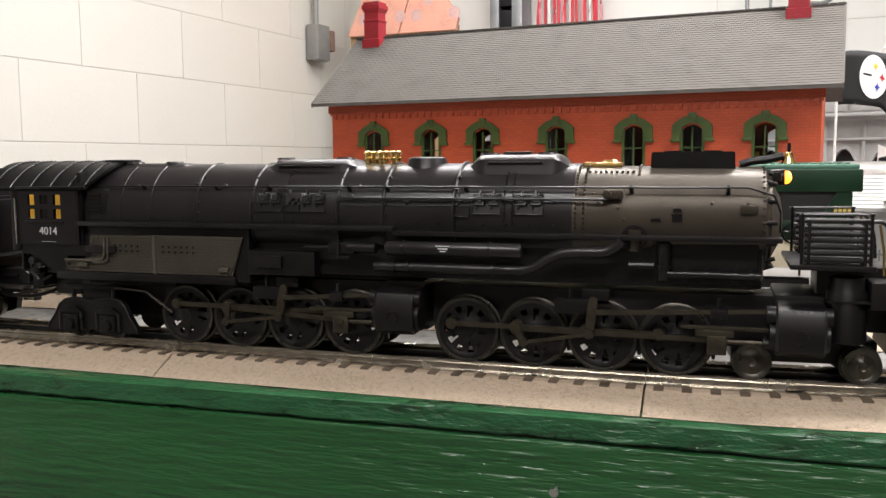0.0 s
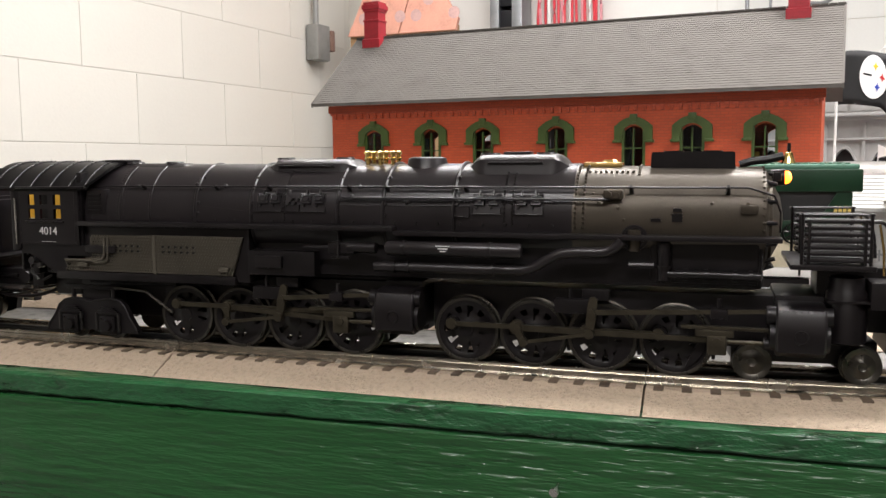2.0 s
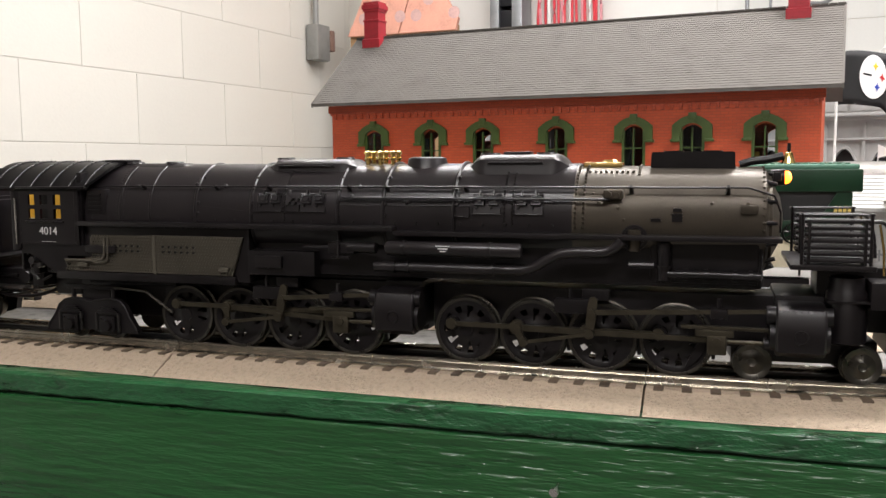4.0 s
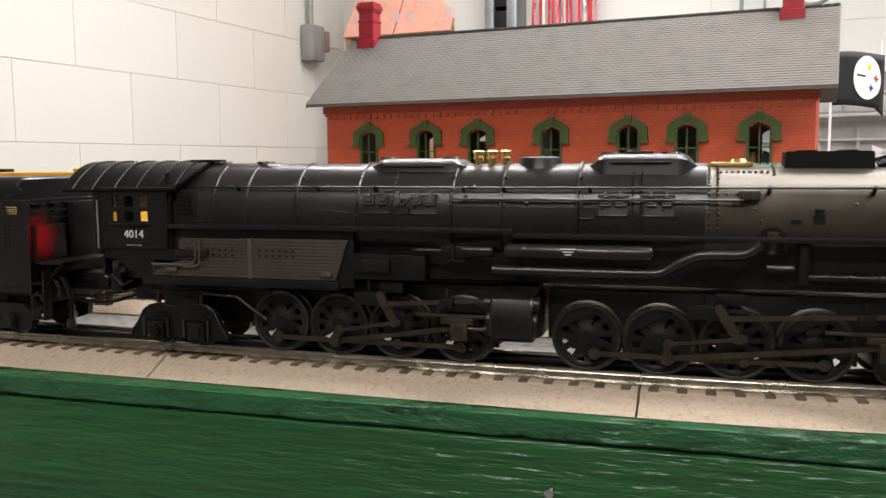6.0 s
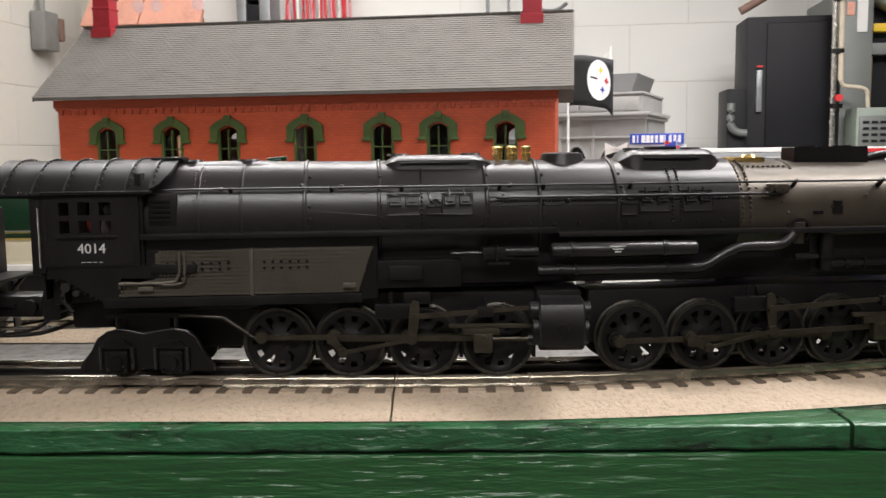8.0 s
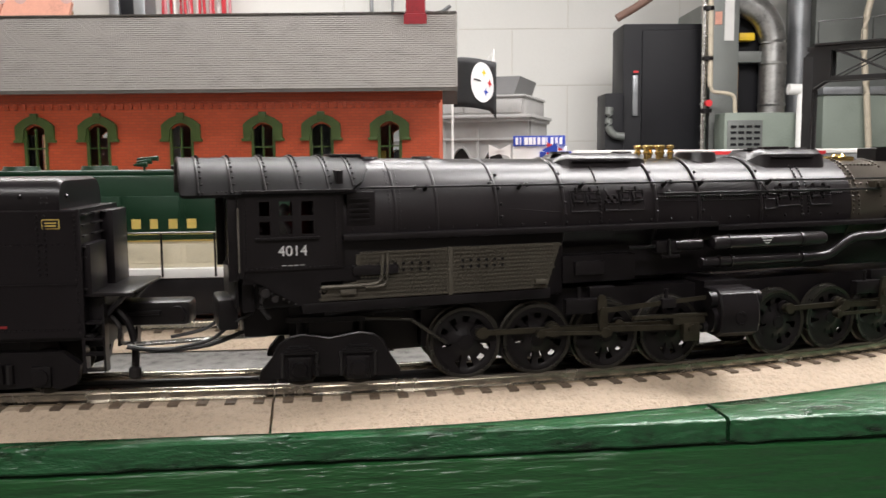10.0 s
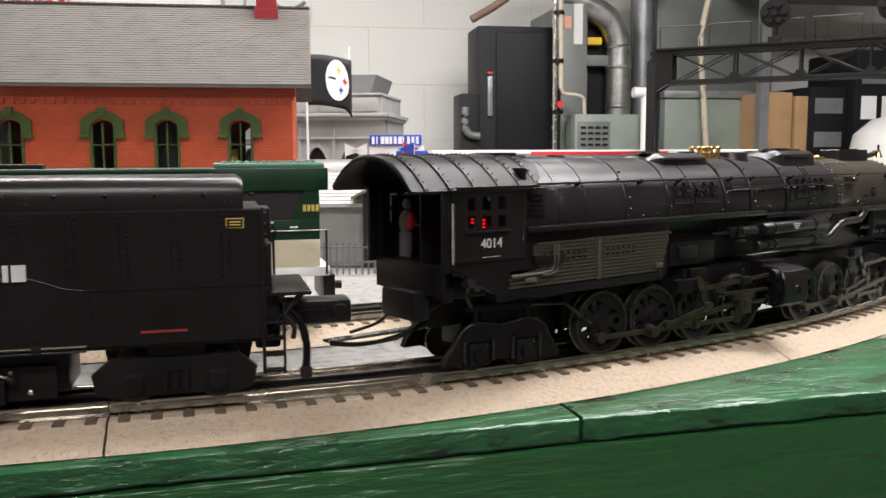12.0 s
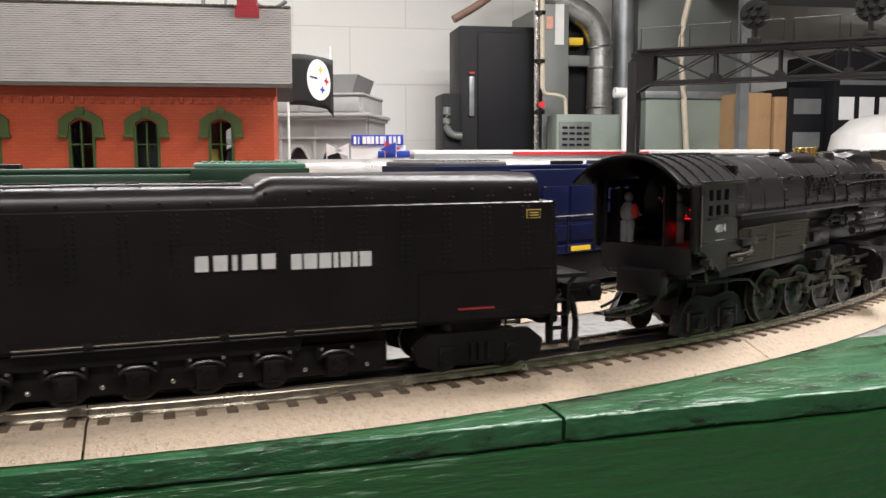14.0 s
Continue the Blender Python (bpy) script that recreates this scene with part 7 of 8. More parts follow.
flag = thing("flag", "black fabric flag with a white round print on a white pole", "flag", pose(*(0.6178, 1.3726, 0.1990)[:2], BED, 0, 0, -30))
cyl("flag_pole", M_PLASTER, flag, (0, 0, 0), (0, 0, 0.315), 0.0020, seg=10)


def cloth(u, v):
    """A point of the hanging flag: u along it, v down from its top."""
    return Vector((0.002 + u * 0.072, -0.006 * math.sin(u * 5.0) - 0.012 * u, 0.2755 + 0.016 - v * 0.082 - 0.010 * u * u - 0.012 * max(0, u - 0.85) * v * 6))


bm = bmesh.new()
grid = [[bm.verts.new(cloth(i / 12, j / 8)) for j in range(9)] for i in range(13)]
for i in range(12):
    for j in range(8):
        bm.faces.new((grid[i][j], grid[i + 1][j], grid[i + 1][j + 1], grid[i][j + 1]))
cl = part("flag_cloth", bm, M_FLAG, flag)
sol = cl.modifiers.new("thickness", "SOLIDIFY")
sol.thickness = 0.0008


def print_patch(name, m, u0, v0, pts, lift):
    bm = bmesh.new()
    bm.faces.new([bm.verts.new(cloth(u0 + u, v0 + v) + Vector((0, -lift, 0))) for u, v in pts])
    bm2 = bm
    r = bmesh.ops.triangulate(bm2, faces=bm2.faces)
    part(name, bm2, m, flag, smooth=False)


bm = bmesh.new()
cen = bm.verts.new(cloth(0.68, 0.46) + Vector((0, -0.0016, 0)))
ring1, ring2 = [], []
for k in range(28):
    an = 2 * math.pi * k / 28
    ring1.append(bm.verts.new(cloth(0.68 + 0.13 * math.cos(an), 0.46 + 0.20 * math.sin(an)) + Vector((0, -0.0016, 0))))
    ring2.append(bm.verts.new(cloth(0.68 + 0.26 * math.cos(an), 0.46 + 0.40 * math.sin(an)) + Vector((0, -0.0016, 0))))
for k in range(28):
    j = (k + 1) % 28
    bm.faces.new((cen, ring1[k], ring1[j]))
    bm.faces.new((ring1[k], ring2[k], ring2[j], ring1[j]))
part("white_disc", bm, M_DISC, flag)
STAR = [(0.0, -0.09), (0.018, -0.026), (0.058, 0.0), (0.018, 0.026), (0.0, 0.09), (-0.018, 0.026), (-0.058, 0.0), (-0.018, -0.026)]
print_patch("yellow_star", M_YELP, 0.72, 0.26, STAR, 0.0022)
print_patch("red_star", M_REDPR, 0.85, 0.45, STAR, 0.0022)
print_patch("blue_star", M_BLUEP, 0.76, 0.64, STAR, 0.0022)
print_patch("print_bar", M_FLAG, 0.57, 0.42, [(-0.08, -0.02), (0.08, 0.0), (0.08, 0.035), (-0.08, 0.015)], 0.0022)

# white stand with a blue sign, and pennants
SG = pose(*(0.7266, 1.2665, 0.1293)[:2], BED, 0, 0, -34)
stand = thing("sign_stand", "white plastic stand with a blue sign board on top", "sign", SG)
box("stand_body", M_PLASTER, stand, -0.045, 0.042, 0, 0.05, 0, 0.1265 + 0.016, 0.002)
sb = box("sign_board", M_BLUEP, stand, -0.044, 0.040, -0.003, 0.002, 0.1265 + 0.0165, 0.1438 + 0.016, 0.0006)
for k, wd in enumerate((0.004, 0.002, 0.006, 0.006, 0.0045, 0.0045, 0.006, 0.002, 0.0045, 0.0045, 0.0045)):
    x = -0.040 + k * 0.0071
    box("letter_bar", M_DISC, sb, x, x + wd, -0.0036, -0.0029, 0.1293 + 0.016, 0.1411 + 0.016)
box("side_tray", M_BLUEP, stand, 0.000, 0.075, -0.02, -0.004, 0.1111 + 0.012, 0.1220 + 0.012, 0.001)


def pennant(x, y, z, m, label, flip):
    p = thing("pennant", label, "pennant", SG @ pose(x, y, 0), "pennants at the sign")
    cyl("staff", M_PLASTER, p, (0, 0, 0), (0, 0, z), 0.0007, seg=6)
    bm = bm_prism(bmesh.new(), [(0, z), (flip * 0.026, z - 0.012), (0, z - 0.020)], -0.0005, 0.0005, "y")
    part("cloth", bm, m, p)


PZ = 0.1299 + 0.016
pennant(-0.046, -0.03, PZ, M_PLASTER, "white paper pennant on a thin staff", -1)
pennant(-0.080, -0.03, PZ, M_PLASTER, "white paper pennant on a thin staff", 1)
pennant(0.030, -0.035, PZ + 0.002, M_BLUEP, "blue paper pennant on a thin staff", -1)
pennant(0.012, -0.028, PZ + 0.003, M_REDPR, "red paper pennant on a thin staff", 1)

# flat wagon roofs beyond the blue diesel
wag = thing("container_wagon", "long white and red roofed model wagon on the far track", "model wagon", pose(*(0.8059, 1.0294, 0.1106)[:2], 0, 0, 0, -26), "standing trains")
box("wagon_body", M_STEELG, wag, -0.14, 0.40, -0.03, 0.03, 0.020, 0.1120, 0.002)
box("wagon_roof", M_PLASTER, wag, -0.14, 0.40, -0.031, 0.031, 0.1122, 0.1180, 0.001)
box("roof_stripe", M_REDPR, wag, 0.0, 0.20, -0.0315, -0.0305, 0.1110, 0.1155)
box("wagon_truck", M_FLAT, wag, -0.10, 0.36, -0.02, 0.02, BED + 0.0005, 0.0200, 0.002)

# ---- signal bridge over the curve ----
GA = Vector((0.9215, 0.8993))
GB = Vector((1.075, 0.631))
gd = (GB - GA).normalized()
gantry = thing("signal_bridge", "black lattice signal bridge with round target signals and handrails", "signal bridge", pose(GA.x, GA.y, BED, 0, 0, math.degrees(math.atan2(gd.y, gd.x))))
GZ0, GZ1, GL = 0.2073 - BED, 0.2462 - BED, 0.62
for y in (-0.012, 0.012):
    for z in (GZ0, GZ1):
        box("chord_beam", M_GANTRY, gantry, 0.0, GL, y - 0.0022, y + 0.0022, z - 0.0030, z + 0.0030, 0.0004)
    n = 7
    for k in range(n):
        x0, x1 = 0.030 + k * (GL - 0.06) / n, 0.030 + (k + 1) * (GL - 0.06) / n
        cyl("lattice_post", M_GANTRY, gantry, (x1, y, GZ0), (x1, y, GZ1), 0.0016, seg=8)
        cyl("lattice_brace", M_GANTRY, gantry, (x0, y, GZ1), (x1, y, GZ0), 0.0016, seg=8)
        cyl("lattice_brace", M_GANTRY, gantry, (x0, y, GZ0), (x1, y, GZ1), 0.0009, seg=8)
        bm = bm_prism(bmesh.new(), [(x1 - 0.008, GZ0 + 0.002), (x1 + 0.008, GZ0 + 0.002), (x1 + 0.004, GZ0 + 0.010), (x1 - 0.004, GZ0 + 0.010)], y - 0.0024, y + 0.0024, "y")
        part("gusset", bm, M_GANTRY, gantry)
    for x in (-0.004, GL - 0.008):
        box("leg", M_GANTRY, gantry, x, x + 0.012, y - 0.003, y + 0.003, 0.0, GZ1 - 0.010, 0.0005)
    bm = bm_prism(bmesh.new(), [(-0.004, GZ0 - 0.012), (0.008, GZ0 - 0.012), (0.030, GZ0 + 0.002), (0.030, GZ1 + 0.002), (0.008, GZ1 + 0.002), (-0.004, GZ1 - 0.012)], y - 0.0026, y + 0.0026, "y")
    part("corner_plate", bm, M_GANTRY, gantry)
box("walkway", M_GANTRY, gantry, 0.008, GL, -0.018, 0.018, GZ1 + 0.0035, GZ1 + 0.0065, 0.0004)
for y in (-0.017,):
    for k in range(10):
        x = 0.014 + k * 0.064
        tube("handrail_frame", M_GANTRY, gantry, [(x, y, GZ1 + 0.006), (x, y, GZ1 + 0.034), (x + 0.052, y, GZ1 + 0.034), (x + 0.052, y, GZ1 + 0.006)], 0.0008, 6)


def target_signal(x):
    s = new("target_signal")
    s.parent = gantry
    s.location = (x, -0.010, GZ1 + 0.0065)
    tagged(s, "round black target signal with seven lenses")
    box("signal_base", M_GANTRY, s, -0.008, 0.008, -0.006, 0.006, 0, 0.007, 0.0008)
    cyl("signal_stem", M_GANTRY, s, (0, 0, 0.006), (0, 0, 0.022), 0.0035, seg=10)
    cyl("target_disc", M_GANTRY, s, (0, -0.004, 0.036), (0, 0.000, 0.036), 0.0185, seg=32)
    for k in range(7):
        an = 2 * math.pi * k / 6
        r = 0.011 if k < 6 else 0.0
        cyl("lens_hood", M_GANTRY, s, (r * math.cos(an), -0.004, 0.036 + r * math.sin(an)), (r * math.cos(an), -0.011, 0.036 + r * math.sin(an)), 0.0034, seg=12)


target_signal(0.158)
target_signal(0.292)

# ---- along the far wall: furnace, cabinets, ducts, pipes, cartons ----
def at_wall(u, depth, z):
    """A pose at u metres along the far wall from the corner, so far in front of it, its x along the wall."""
    p = C0 + UB * u - Vector((-UB.y, UB.x)) * depth
    return Matrix.Translation((p.x, p.y, z)) @ Matrix.Rotation(math.atan2(UB.y, UB.x), 4, "Z")


FZ = FLOOR
furnace = thing("furnace", "tall dark enamelled furnace with a grey switch column", "furnace", at_wall(2.3739, 0.45, FZ))
box("casing", M_NIGHT, furnace, 2.3905 - 2.3739, 2.6460 - 2.3739, 0, 0.17, 0, 0.520 - FZ, 0.006)
box("casing_door", M_NIGHT, furnace, 0.075, 0.27, -0.006, -0.0004, 0.05 - FZ, 0.50 - FZ, 0.004)
box("label_plate", M_STEELG, furnace, 0.046, 0.062, -0.012, -0.0005, 0.235 - FZ, 0.360 - FZ, 0.001)
box("red_tag", M_REDPR, furnace, 0.046, 0.062, -0.0135, -0.0125, 0.368 - FZ + 0.0, 0.374 - FZ)
box("side_box", M_NIGHT, furnace, -0.042, 0.018, -0.02, 0.12, 0.0, 0.305 - FZ, 0.006)
tube("side_pipe", M_GREY, furnace, smooth_line([(-0.03, -0.03, 0.26 - FZ), (-0.032, -0.035, 0.20 - FZ), (-0.015, -0.035, 0.175 - FZ), (0.015, -0.035, 0.17 - FZ)], 5), 0.012, 12)
cyl("knob_stem", M_STEELG, furnace, (0.262, -0.080, 0.268 - FZ), (0.262, -0.0005, 0.268 - FZ), 0.004, seg=10)
bm = bm_cyl(bmesh.new(), (0.262, -0.092, 0.268 - FZ), (0.262, -0.076, 0.268 - FZ), 0.0105, seg=20)
part("red_knob", bm, M_REDPR, furnace, "round red shut-off knob")

stand_pipe = thing("gas_pipe", "steel pipe with a beige cable strapped to it", "pipe", at_wall(2.6364, 0.50, FZ))
cyl("pipe_run", M_STEEL, stand_pipe, (0, 0, 0), (-0.012, 0, CEILING - FZ - 0.001), 0.009, seg=14)
cyl("cable", M_CORD, stand_pipe, (0.012, -0.008, 0.32 - FZ), (-0.002, -0.008, CEILING - FZ - 0.001), 0.008, seg=12)
tube("cable_branch", M_CORD, stand_pipe, smooth_line([(0.012, -0.008, 0.325 - FZ), (0.022, -0.008, 0.305 - FZ), (0.060, -0.008, 0.300 - FZ), (0.085, -0.008, 0.290 - FZ), (0.090, -0.008, 0.26 - FZ), (0.092, -0.008, 0.22 - FZ)], 5), 0.006, 10)
for z in (0.40, 0.55, 0.24):
    cyl("strap", M_FLAT, stand_pipe, (0.003, -0.003, z - FZ), (0.003, -0.003, z - FZ + 0.012), 0.018, seg=14)

cab1 = thing("grey_cabinet", "grey steel air handler cabinet with papers taped to it", "cabinet", at_wall(2.6745, 0.42, FZ))
box("cabinet_body", M_GREY, cab1, 0.0, 0.090, 0, 0.38, 0, 0.600 - FZ, 0.004)
box("paper", M_PLASTER, cab1, 0.042, 0.072, -0.003, -0.0005, 0.470 - FZ, 0.600 - FZ)
box("paper", M_FOAM, cab1, 0.012, 0.034, -0.003, -0.0005, 0.52 - FZ, 0.56 - FZ)
box("recess_panel", M_NIGHT, cab1, 0.0905, 0.19, 0.08, 0.38, 0, 0.60 - FZ)
box("valve_block", M_YELP, cab1, 0.105, 0.155, 0.04, 0.079, 0.475 - FZ, 0.500 - FZ, 0.004)
box("recess_shelf", M_GREY, cab1, 0.0905, 0.19, 0.03, 0.0795, 0.405 - FZ, 0.440 - FZ, 0.002)
cyl("wood_prop", M_CARD, cab1, (0.098, 0.06, 0), (0.101, 0.06, 0.40 - FZ), 0.010, seg=8)
cab2 = thing("sage_unit", "sage green metal unit with a louvred grille", "cabinet", at_wall(2.6821, 0.55, FZ))
box("unit_body", M_SAGE, cab2, 0.0, 0.225, 0, 0.10, 0, 0.238 - FZ, 0.006)
box("grille_panel", M_GREY, cab2, 0.008, 0.115, -0.006, -0.0005, 0.02 - FZ, 0.215 - FZ, 0.002)
for r in range(9):
    for c in range(4):
        box("louvre", M_NIGHT, cab2, 0.017 + c * 0.024, 0.034 + c * 0.024, -0.009, -0.0062, 0.192 - FZ - r * 0.018, 0.199 - FZ - r * 0.018)
cyl("pvc_riser", M_PVC, cab2, (0.222, -0.03, 0), (0.222, -0.03, 0.300 - FZ), 0.015, seg=18, label="white plastic drain pipe")
cyl("pvc_tee", M_PVC, cab2, (0.238, -0.03, 0.303 - FZ), (0.180, -0.03, 0.305 - FZ), 0.0165, seg=18, label="white plastic pipe tee")
duct = thing("round_duct", "shiny galvanised round duct bending to the ceiling", "duct", at_wall(2.8980, 0.38, FZ))
part("duct_run", bm_tube(bmesh.new(), smooth_line([(-0.01, 0, 0.20 - FZ), (-0.01, 0, 0.40 - FZ), (-0.014, 0, 0.485 - FZ), (-0.042, 0, 0.55 - FZ), (-0.10, 0, 0.59 - FZ), (-0.22, 0, 0.65 - FZ), (-0.22, 0.0, 0.70 - FZ)], 6), 0.042, 24), M_DUCT, duct)
cyl("duct_foot", M_SAGE, duct, (-0.01, 0, 0), (-0.01, 0, 0.20 - FZ), 0.052, seg=20)
for z in (0.27, 0.40):
    bm = bm_lathe(bmesh.new(), [(z - FZ - 0.006, 0.0425), (z - FZ, 0.0452), (z - FZ + 0.006, 0.0425)], "z", (-0.01, 0, 0), 28, caps=False)
    part("duct_seam", bm, M_DUCT, duct)
stack2 = thing("vent_pipe", "grey vertical vent pipe beside the duct", "pipe", at_wall(3.0041, 0.30, FZ))
cyl("pipe_run", M_STEELG, stack2, (0, 0, 0), (0, 0, CEILING - FZ - 0.001), 0.035, seg=20)
cyl("valve_body", M_RUST, stack2, (-0.02, -0.05, 0.66 - FZ), (0.07, -0.05, 0.67 - FZ), 0.014, seg=12)
cyl("valve_wheel", M_REDP, stack2, (0.025, -0.075, 0.66 - FZ), (0.025, -0.085, 0.66 - FZ), 0.022, seg=18)
tank = thing("water_tank", "large grey green cabinet along the wall with a steel rim", "tank", at_wall(3.0278, 0.40, FZ))
box("tank_body", M_SAGE, tank, 0.02, 0.46, 0, 0.35, 0, 0.300 - FZ, 0.01)
box("tank_rim", M_STEELG, tank, 0.015, 0.465, -0.008, 0.355, 0.300 - FZ, 0.325 - FZ, 0.004)
box("upper_panel", M_GREY, tank, 0.03, 0.47, 0.10, 0.35, 0.326 - FZ, CEILING - FZ - 0.002, 0.004)
tube("hanging_cord", M_CORD, tank, smooth_line([(0.165, -0.03, 0.05 - FZ), (0.145, -0.03, 0.30 - FZ), (0.130, -0.03, 0.50 - FZ), (0.170, -0.03, 0.75 - FZ), (0.165, -0.03, 1.2 - FZ)], 6), 0.010, 10)


def carton(u, depth, w, d, z0, z1, m, label, rz=0):
    c = thing("carton", label, "box", at_wall(u, depth, z0) @ pose(0, 0, 0, 0, 0, rz), "stacked cartons")
    box("carton_body", m, c, 0, w, 0, d, 0, z1 - z0, 0.003)
    box("tape", m, c, w / 2 - 0.012, w / 2 + 0.012, -0.0012, -0.0002, 0.0, z1 - z0 - 0.001)
    return c


shelf = thing("shelf_rack", "steel shelf rack holding cartons", "shelf", at_wall(3.3130, 0.55, FZ))
for x in (0.0, 0.86):
    for y in (0.0, 0.36):
        box("upright", M_STEELG, shelf, x, x + 0.03, y, y + 0.03, 0, 0.98 - FZ)
for z in (-0.35, 0.08, 0.66):
    box("shelf_board", M_STEELG, shelf, 0, 0.89, 0.0305, 0.3595, z - FZ, z - FZ + 0.022)
carton(3.3248, 0.54, 0.108, 0.25, 0.103, 0.312, M_CARD, "brown cardboard carton with a torn corner")
carton(3.4397, 0.55, 0.052, 0.25, 0.103, 0.300, M_CARD, "brown cardboard carton on a shelf")
pr = carton(3.4830, 0.56, 0.135, 0.22, 0.103, 0.330, M_NIGHT, "dark printed carton with pale labels")
box("pale_label", M_STEELG, pr, 0.018, 0.118, -0.003, -0.0013, 0.140, 0.190)
box("pale_label", M_STEELG, pr, 0.018, 0.118, -0.003, -0.0013, 0.030, 0.080)
wf = carton(3.4370, 0.55, 0.10, 0.22, 0.683, 0.93, M_PLASTER, "white carton with small printed squares")
for k in range(2):
    box("print_square", M_STEELG, wf, 0.018 + k * 0.038, 0.046 + k * 0.038, -0.003, -0.0013, 0.10, 0.14)
carton(3.5645, 0.55, 0.24, 0.25, 0.683, 0.90, M_GREY, "dark grey carton on the top shelf")
snow = thing("tool_case", "black case with large pale print", "case", at_wall(3.6211, 0.60, 0.103))
box("case_body", M_NIGHT, snow, 0, 0.40, 0, 0.28, 0, 0.345, 0.008)
for k in range(3):
    box("print_bar", M_DISC, snow, 0.02 + k * 0.075, 0.075 + k * 0.075, -0.002, -0.0005, 0.120, 0.195)
box("print_strip", M_STEELG, snow, 0.02, 0.30, -0.002, -0.0005, 0.235, 0.250)
bag = thing("white_bundle", "rounded white plastic bundle standing before the case", "bundle", at_wall(3.3756, 0.95, FZ))
bm = bmesh.new()
bm_lathe(bm, [(-0.04, 0.16), (0.2, 0.17), (1.05, 0.17), (1.15, 0.150), (1.195, 0.10), (1.21, 0.04)], "z", (0.285, 0.15, 0.04), 40)
part("bundle_body", bm, M_PLASTER, bag)

# ---- on the walls behind the house ----
def at_left(u, depth, z):
    """A pose at u metres along the left wall from its near end, so far in front of it."""
    d = C0 - far_left
    p = far_left + d.normalized() * u - Vector((-d.y, d.x)).normalized() * depth
    return Matrix.Translation((p.x, p.y, z)) @ Matrix.Rotation(math.atan2(d.y, d.x), 4, "Z")


outlet = thing("conduit_box", "grey steel conduit box on the painted block wall", "electrical box", at_left(4.09, 0.008, 0.5))
box("box_body", M_BOXG, outlet, -0.045, 0.045, -0.055, 0.0, -0.005, 0.130, 0.008)
box("outlet_face", M_RUST, outlet, 0.046, 0.075, -0.060, -0.004, 0.035, 0.115, 0.006)
cyl("conduit", M_BOXG, outlet, (-0.005, -0.022, 0.128), (-0.005, -0.022, CEILING - 0.501), 0.011, seg=12)
foam = thing("foam_boards", "two pink insulation boards with faint print leaning on the wall", "insulation board", at_wall(0.0, 0.30, 0.0))
for nm, outline in (("board", [(0.16, 0.58), (0.34, 0.95), (0.47, 0.95), (0.42, 0.72), (0.37, 0.58)]), ("board", [(0.375, 0.58), (0.425, 0.72), (0.475, 0.95), (0.50, 0.80), (0.61, 0.62), (0.60, 0.58)])):
    bd = part(nm, bm_prism(bmesh.new(), outline, 0.0, 0.02, "y"), M_FOAM, foam)
    for k in range(4):
        x = outline[0][0] + 0.07 + 0.05 * k
        z = 0.64 + 0.055 * (k % 3)
        bm = bm_cyl(bmesh.new(), (x, -0.001, z), (x, -0.0002, z), 0.022, seg=16)
        part("print_blot", bm, M_PRINT, bd)
box("prop_board", M_CARD, foam, 0.16, 0.60, 0.021, 0.04, FZ, 0.60)
rack = thing("parts_rack", "grey steel wall rack behind the house", "rack", at_wall(0.67, 0.10, 0.0))
box("rack_post", M_STEELG, rack, 0.0, 0.035, -0.03, 0.09, FZ, 1.0, 0.003)
box("rack_post", M_STEELG, rack, 0.085, 0.125, -0.03, 0.09, FZ, 1.0, 0.003)
for k in range(5):
    box("rack_bin", M_NIGHT, rack, 0.036, 0.084, -0.02, 0.08, 0.50 + k * 0.09, 0.575 + k * 0.09, 0.003)
wires = thing("wire_bundle", "bundle of red and pink wires hanging on the wall", "wires", at_wall(0.84, 0.06, 0.0))
rnd = random.Random(11)
for k in range(17):
    x = k * 0.0148
    tube("wire", (M_REDC, M_PINKC, M_REDC, M_PLASTER, M_REDC)[k % 5], wires, smooth_line([(x + rnd.uniform(-0.02, 0.02), -0.02 * rnd.random(), 1.05), (x + rnd.uniform(-0.006, 0.006), -0.02 * rnd.random(), 0.78), (x + rnd.uniform(-0.006, 0.006), -0.02 * rnd.random(), 0.64), (x + rnd.uniform(-0.01, 0.01), -0.015 * rnd.random(), 0.48)], 5), 0.0052, 8)
box("wire_hook", M_STEELG, wires, -0.02, 0.27, 0.0, 0.055, 1.04, 1.06)
clamp = thing("wall_pipe", "thin grey pipe with a bracket on the far wall", "pipe", at_wall(1.575, 0.05, 0.0))
cyl("pipe_run", M_STEELG, clamp, (0, 0, 0.45), (0, 0, CEILING - 0.001), 0.007, seg=10)
cyl("pipe_run", M_STEELG, clamp, (0.075, 0, 0.45), (0.075, 0, CEILING - 0.001), 0.005, seg=10)
box("pipe_foot", M_STEELG, clamp, -0.02, 0.095, -0.01, 0.049, 0.44, 0.455)
bm = bm_tube(bmesh.new(), smooth_line([(0.16, 0, 0.66), (0.19, -0.01, 0.625), (0.24, -0.01, 0.62), (0.28, 0, 0.645)], 4), 0.007, 8)
part("pipe_bracket", bm, M_STEELG, clamp)
ptube = thing("ceiling_pipe", "brown iron pipe under the ceiling by the furnace", "pipe", at_wall(2.30, 0.30, 0.0))
part("pipe_run", bm_tube(bmesh.new(), smooth_line([(0.10, 0, 0.56), (0.20, 0, 0.62), (0.26, 0, 0.68), (0.27, 0, 0.80), (0.27, 0, CEILING - 0.001)], 5), 0.013, 12), M_RUST, ptube)
part("pipe_run", bm_tube(bmesh.new(), smooth_line([(0.26, 0, 0.68), (0.36, 0, 0.72), (0.70, 0, 0.75)], 5), 0.014, 12), M_RUST, ptube)

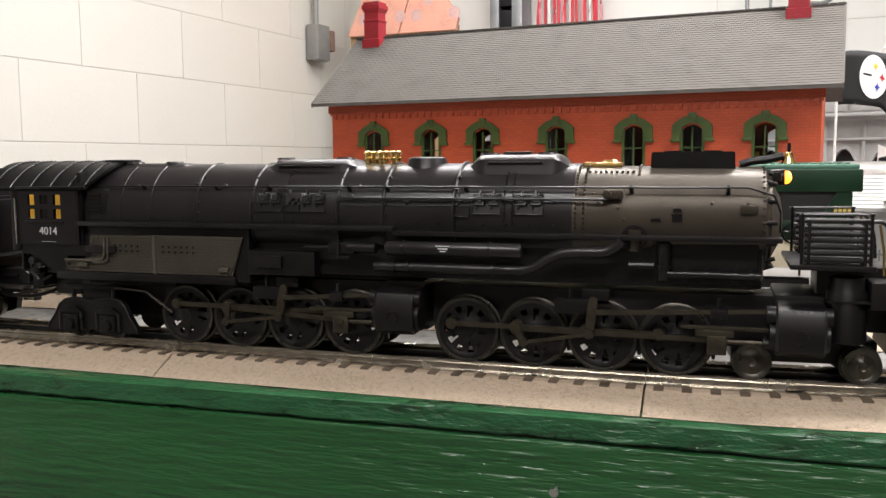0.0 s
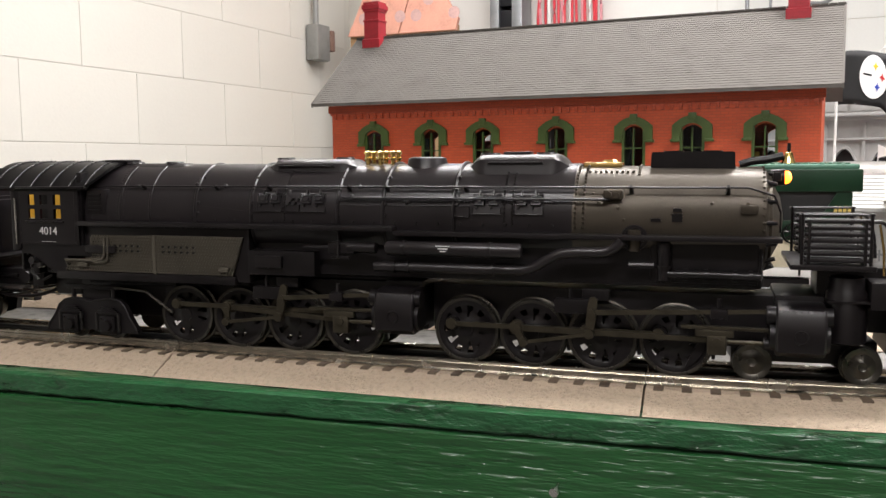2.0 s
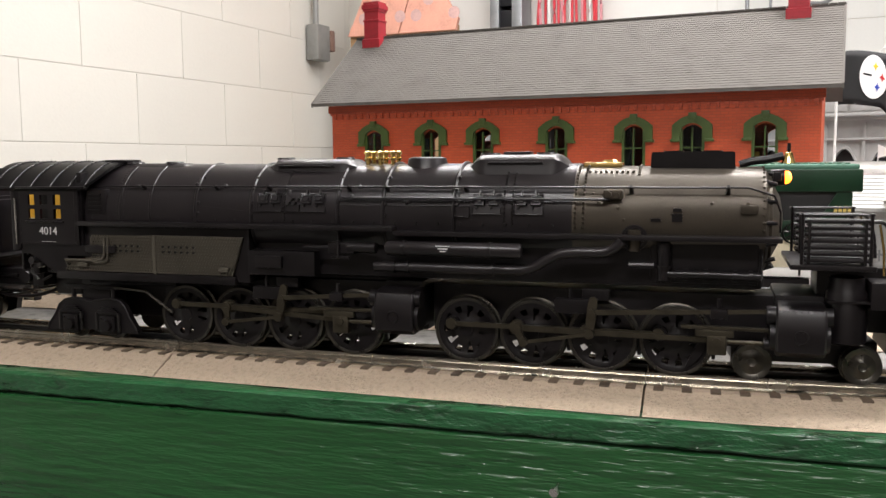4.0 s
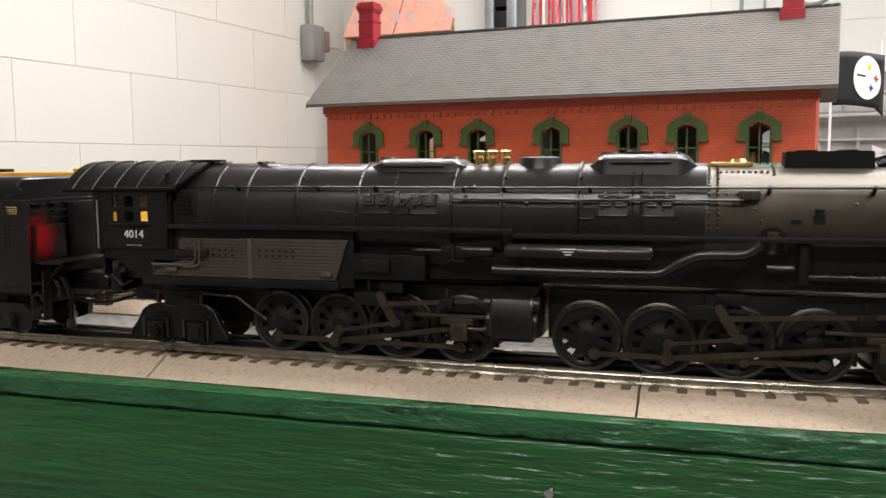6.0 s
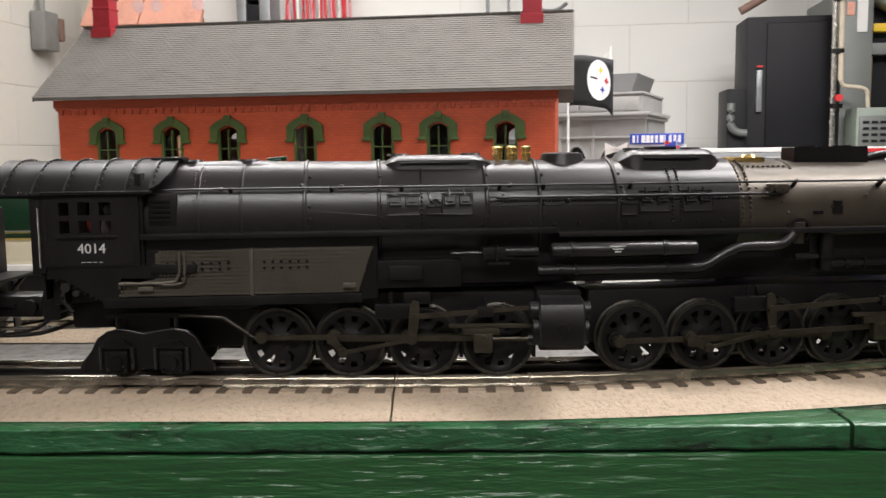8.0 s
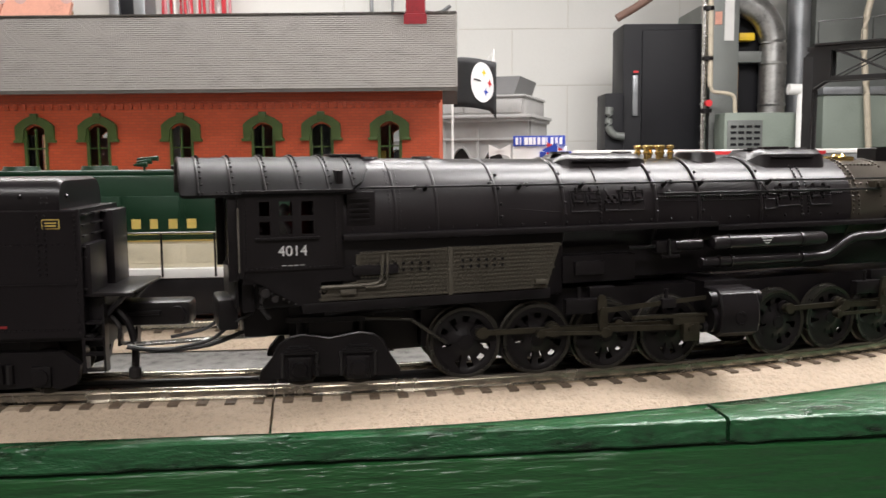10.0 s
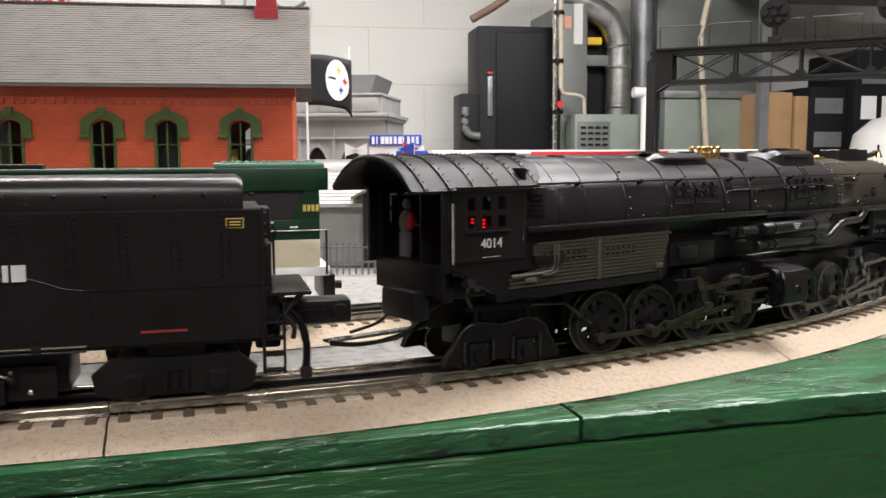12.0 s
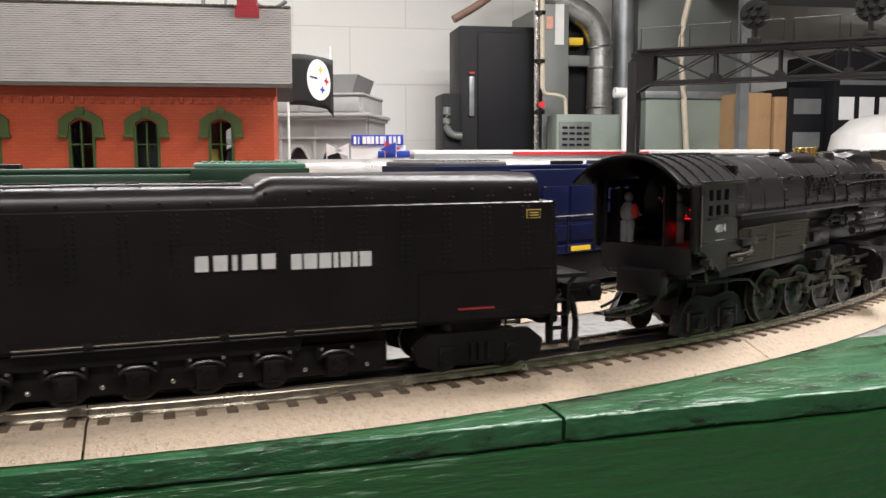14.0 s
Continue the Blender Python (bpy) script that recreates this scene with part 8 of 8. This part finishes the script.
# ---- the blocks of the two walls ----
block_wall(wall_left, 4.4, M_WALL, -0.851, 1.35, 0.0916)
block_wall(wall_back, 4.6, M_WALLB, -0.851, 1.35, 0.05, 0.0015)

# ---- movement ----
RUN = [(0.0, -0.2074), (4.7, -0.2074), (4.85, -0.2064), (5.0, -0.2023), (5.5, -0.1774), (6.0, -0.1392), (6.5, -0.0999), (7.0, -0.0645), (7.5, -0.0281), (10.0, 0.1612),
       (10.5, 0.2020), (11.0, 0.2420), (11.5, 0.2820), (12.0, 0.3225), (12.5, 0.3630), (13.0, 0.4030), (13.5, 0.4437), (14.0, 0.4845)]


def run_at(t):
    """How far the locomotive's origin has come along the track, by monotone cubic steps."""
    ts, ss = [r[0] for r in RUN], [r[1] for r in RUN]
    i = max(0, min(len(ts) - 2, int(np.searchsorted(ts, t, side="right")) - 1))
    slope = [(ss[k + 1] - ss[k]) / (ts[k + 1] - ts[k]) for k in range(len(ts) - 1)]

    def tangent(k):
        if k == 0 or k == len(ts) - 1:
            return slope[0] if k == 0 else slope[-1]
        a, b = slope[k - 1], slope[k]
        return 0.0 if a * b <= 0 else 2 * a * b / (a + b)
    h = ts[i + 1] - ts[i]
    u = (t - ts[i]) / h
    return (2 * u ** 3 - 3 * u * u + 1) * ss[i] + (u ** 3 - 2 * u * u + u) * h * tangent(i) + (3 * u * u - 2 * u ** 3) * ss[i + 1] + (u ** 3 - u * u) * h * tangent(i + 1)


SLACK = [(0.0, 0.0135), (7.5, 0.0135), (10.0, 0.0055), (11.0, 0.0020), (12.0, -0.0010), (13.0, -0.0045), (14.0, -0.0065)]


def tender_at(t):
    """How far the tender's origin has come; the drawbar takes up some slack on the curve."""
    return run_at(t) - TENDER_BACK + float(np.interp(t, [r[0] for r in SLACK], [r[1] for r in SLACK]))


TIMES = [0.0, 4.6] + [round(4.7 + 0.1 * k, 2) for k in range(94)]


def motions():
    run = {t: run_at(t) for t in TIMES}
    s_start = run[0.0]
    body = {t: chord(run[t], PIV_A, PIV_B) for t in TIMES}
    inv = {t: body[t].inverted() for t in TIMES}
    walk(loco, [(t, body[t]) for t in TIMES])
    trun = {t: tender_at(t) for t in TIMES}
    tpose = {t: chord(trun[t], TP_A, TP_B) for t in TIMES}
    walk(tender, [(t, tpose[t]) for t in TIMES])

    def spin(t, r):
        return Matrix.Rotation((run[t] - s_start) / r, 4, "Y")

    for ob, x, y, r, how in GEAR:
        flip = pose(0, 0, 0, 0, 0, 180) if how == "flip" else Matrix.Identity(4)
        walk(ob, [(t, inv[t] @ on_track(run[t] + x, 0, 0) @ Matrix.Translation((0, y, r)) @ spin(t, r) @ flip) for t in TIMES])
    for ob, x, y, r, how in TGEAR:
        flip = pose(0, 0, 0, 0, 0, 180) if how == "flip" else Matrix.Identity(4)
        walk(ob, [(t, Matrix.Translation((x, y, r)) @ spin(t, r) @ flip) for t in TIMES])
    unit_at = {}
    for ob, x in UNITS:
        unit_at[x] = {t: inv[t] @ chord(run[t] + x, -0.05, 0.05) for t in TIMES}
        walk(ob, [(t, unit_at[x][t]) for t in TIMES])

    def lift(dx, dz, turn=0.0):
        return Matrix.Translation((dx, 0, dz)) @ Matrix.Rotation(-turn, 4, "Y")

    for ob, kind, ax, a0, length in RODS:
        axles = FRONT_AX if ax in FRONT_AX else REAR_AX
        mid = (axles[0] + axles[-1]) / 2
        rows = []
        for t in TIMES:
            a = a0 - (run[t] - s_start) / R_DRV
            px, pz = ax - mid + CRANK * math.cos(a), R_DRV + CRANK * math.sin(a)
            rise = -math.asin((pz - CROSS_Z) / (length or 1)) if kind in ("main", "cross") else 0.0
            if kind == "couple":
                m = lift(px, pz)
            elif kind == "main":
                m = lift(px, pz, rise)
            elif kind == "cross":
                m = lift(px + length * math.cos(rise), CROSS_Z)
            else:
                # return crank, near the axle and a quarter turn from the pin
                ex, ez = ax - mid + 0.0046 * math.cos(a + 1.2), R_DRV + 0.0046 * math.sin(a + 1.2)
                hx, hz = axles[2] - mid - 0.0045, 0.0308
                swing = math.asin((ex - (ax - mid) + 0.002) / 0.0125)
                fx, fz = hx + 0.0098 * math.sin(swing), hz - 0.0098 * math.cos(swing)
                if kind == "ecc":
                    m = lift(ex, ez, math.atan2(fz - ez, fx - ex))
                else:
                    m = lift(hx, hz, swing)
            rows.append((t, unit_at[mid][t] @ m))
        walk(ob, rows)


motions()
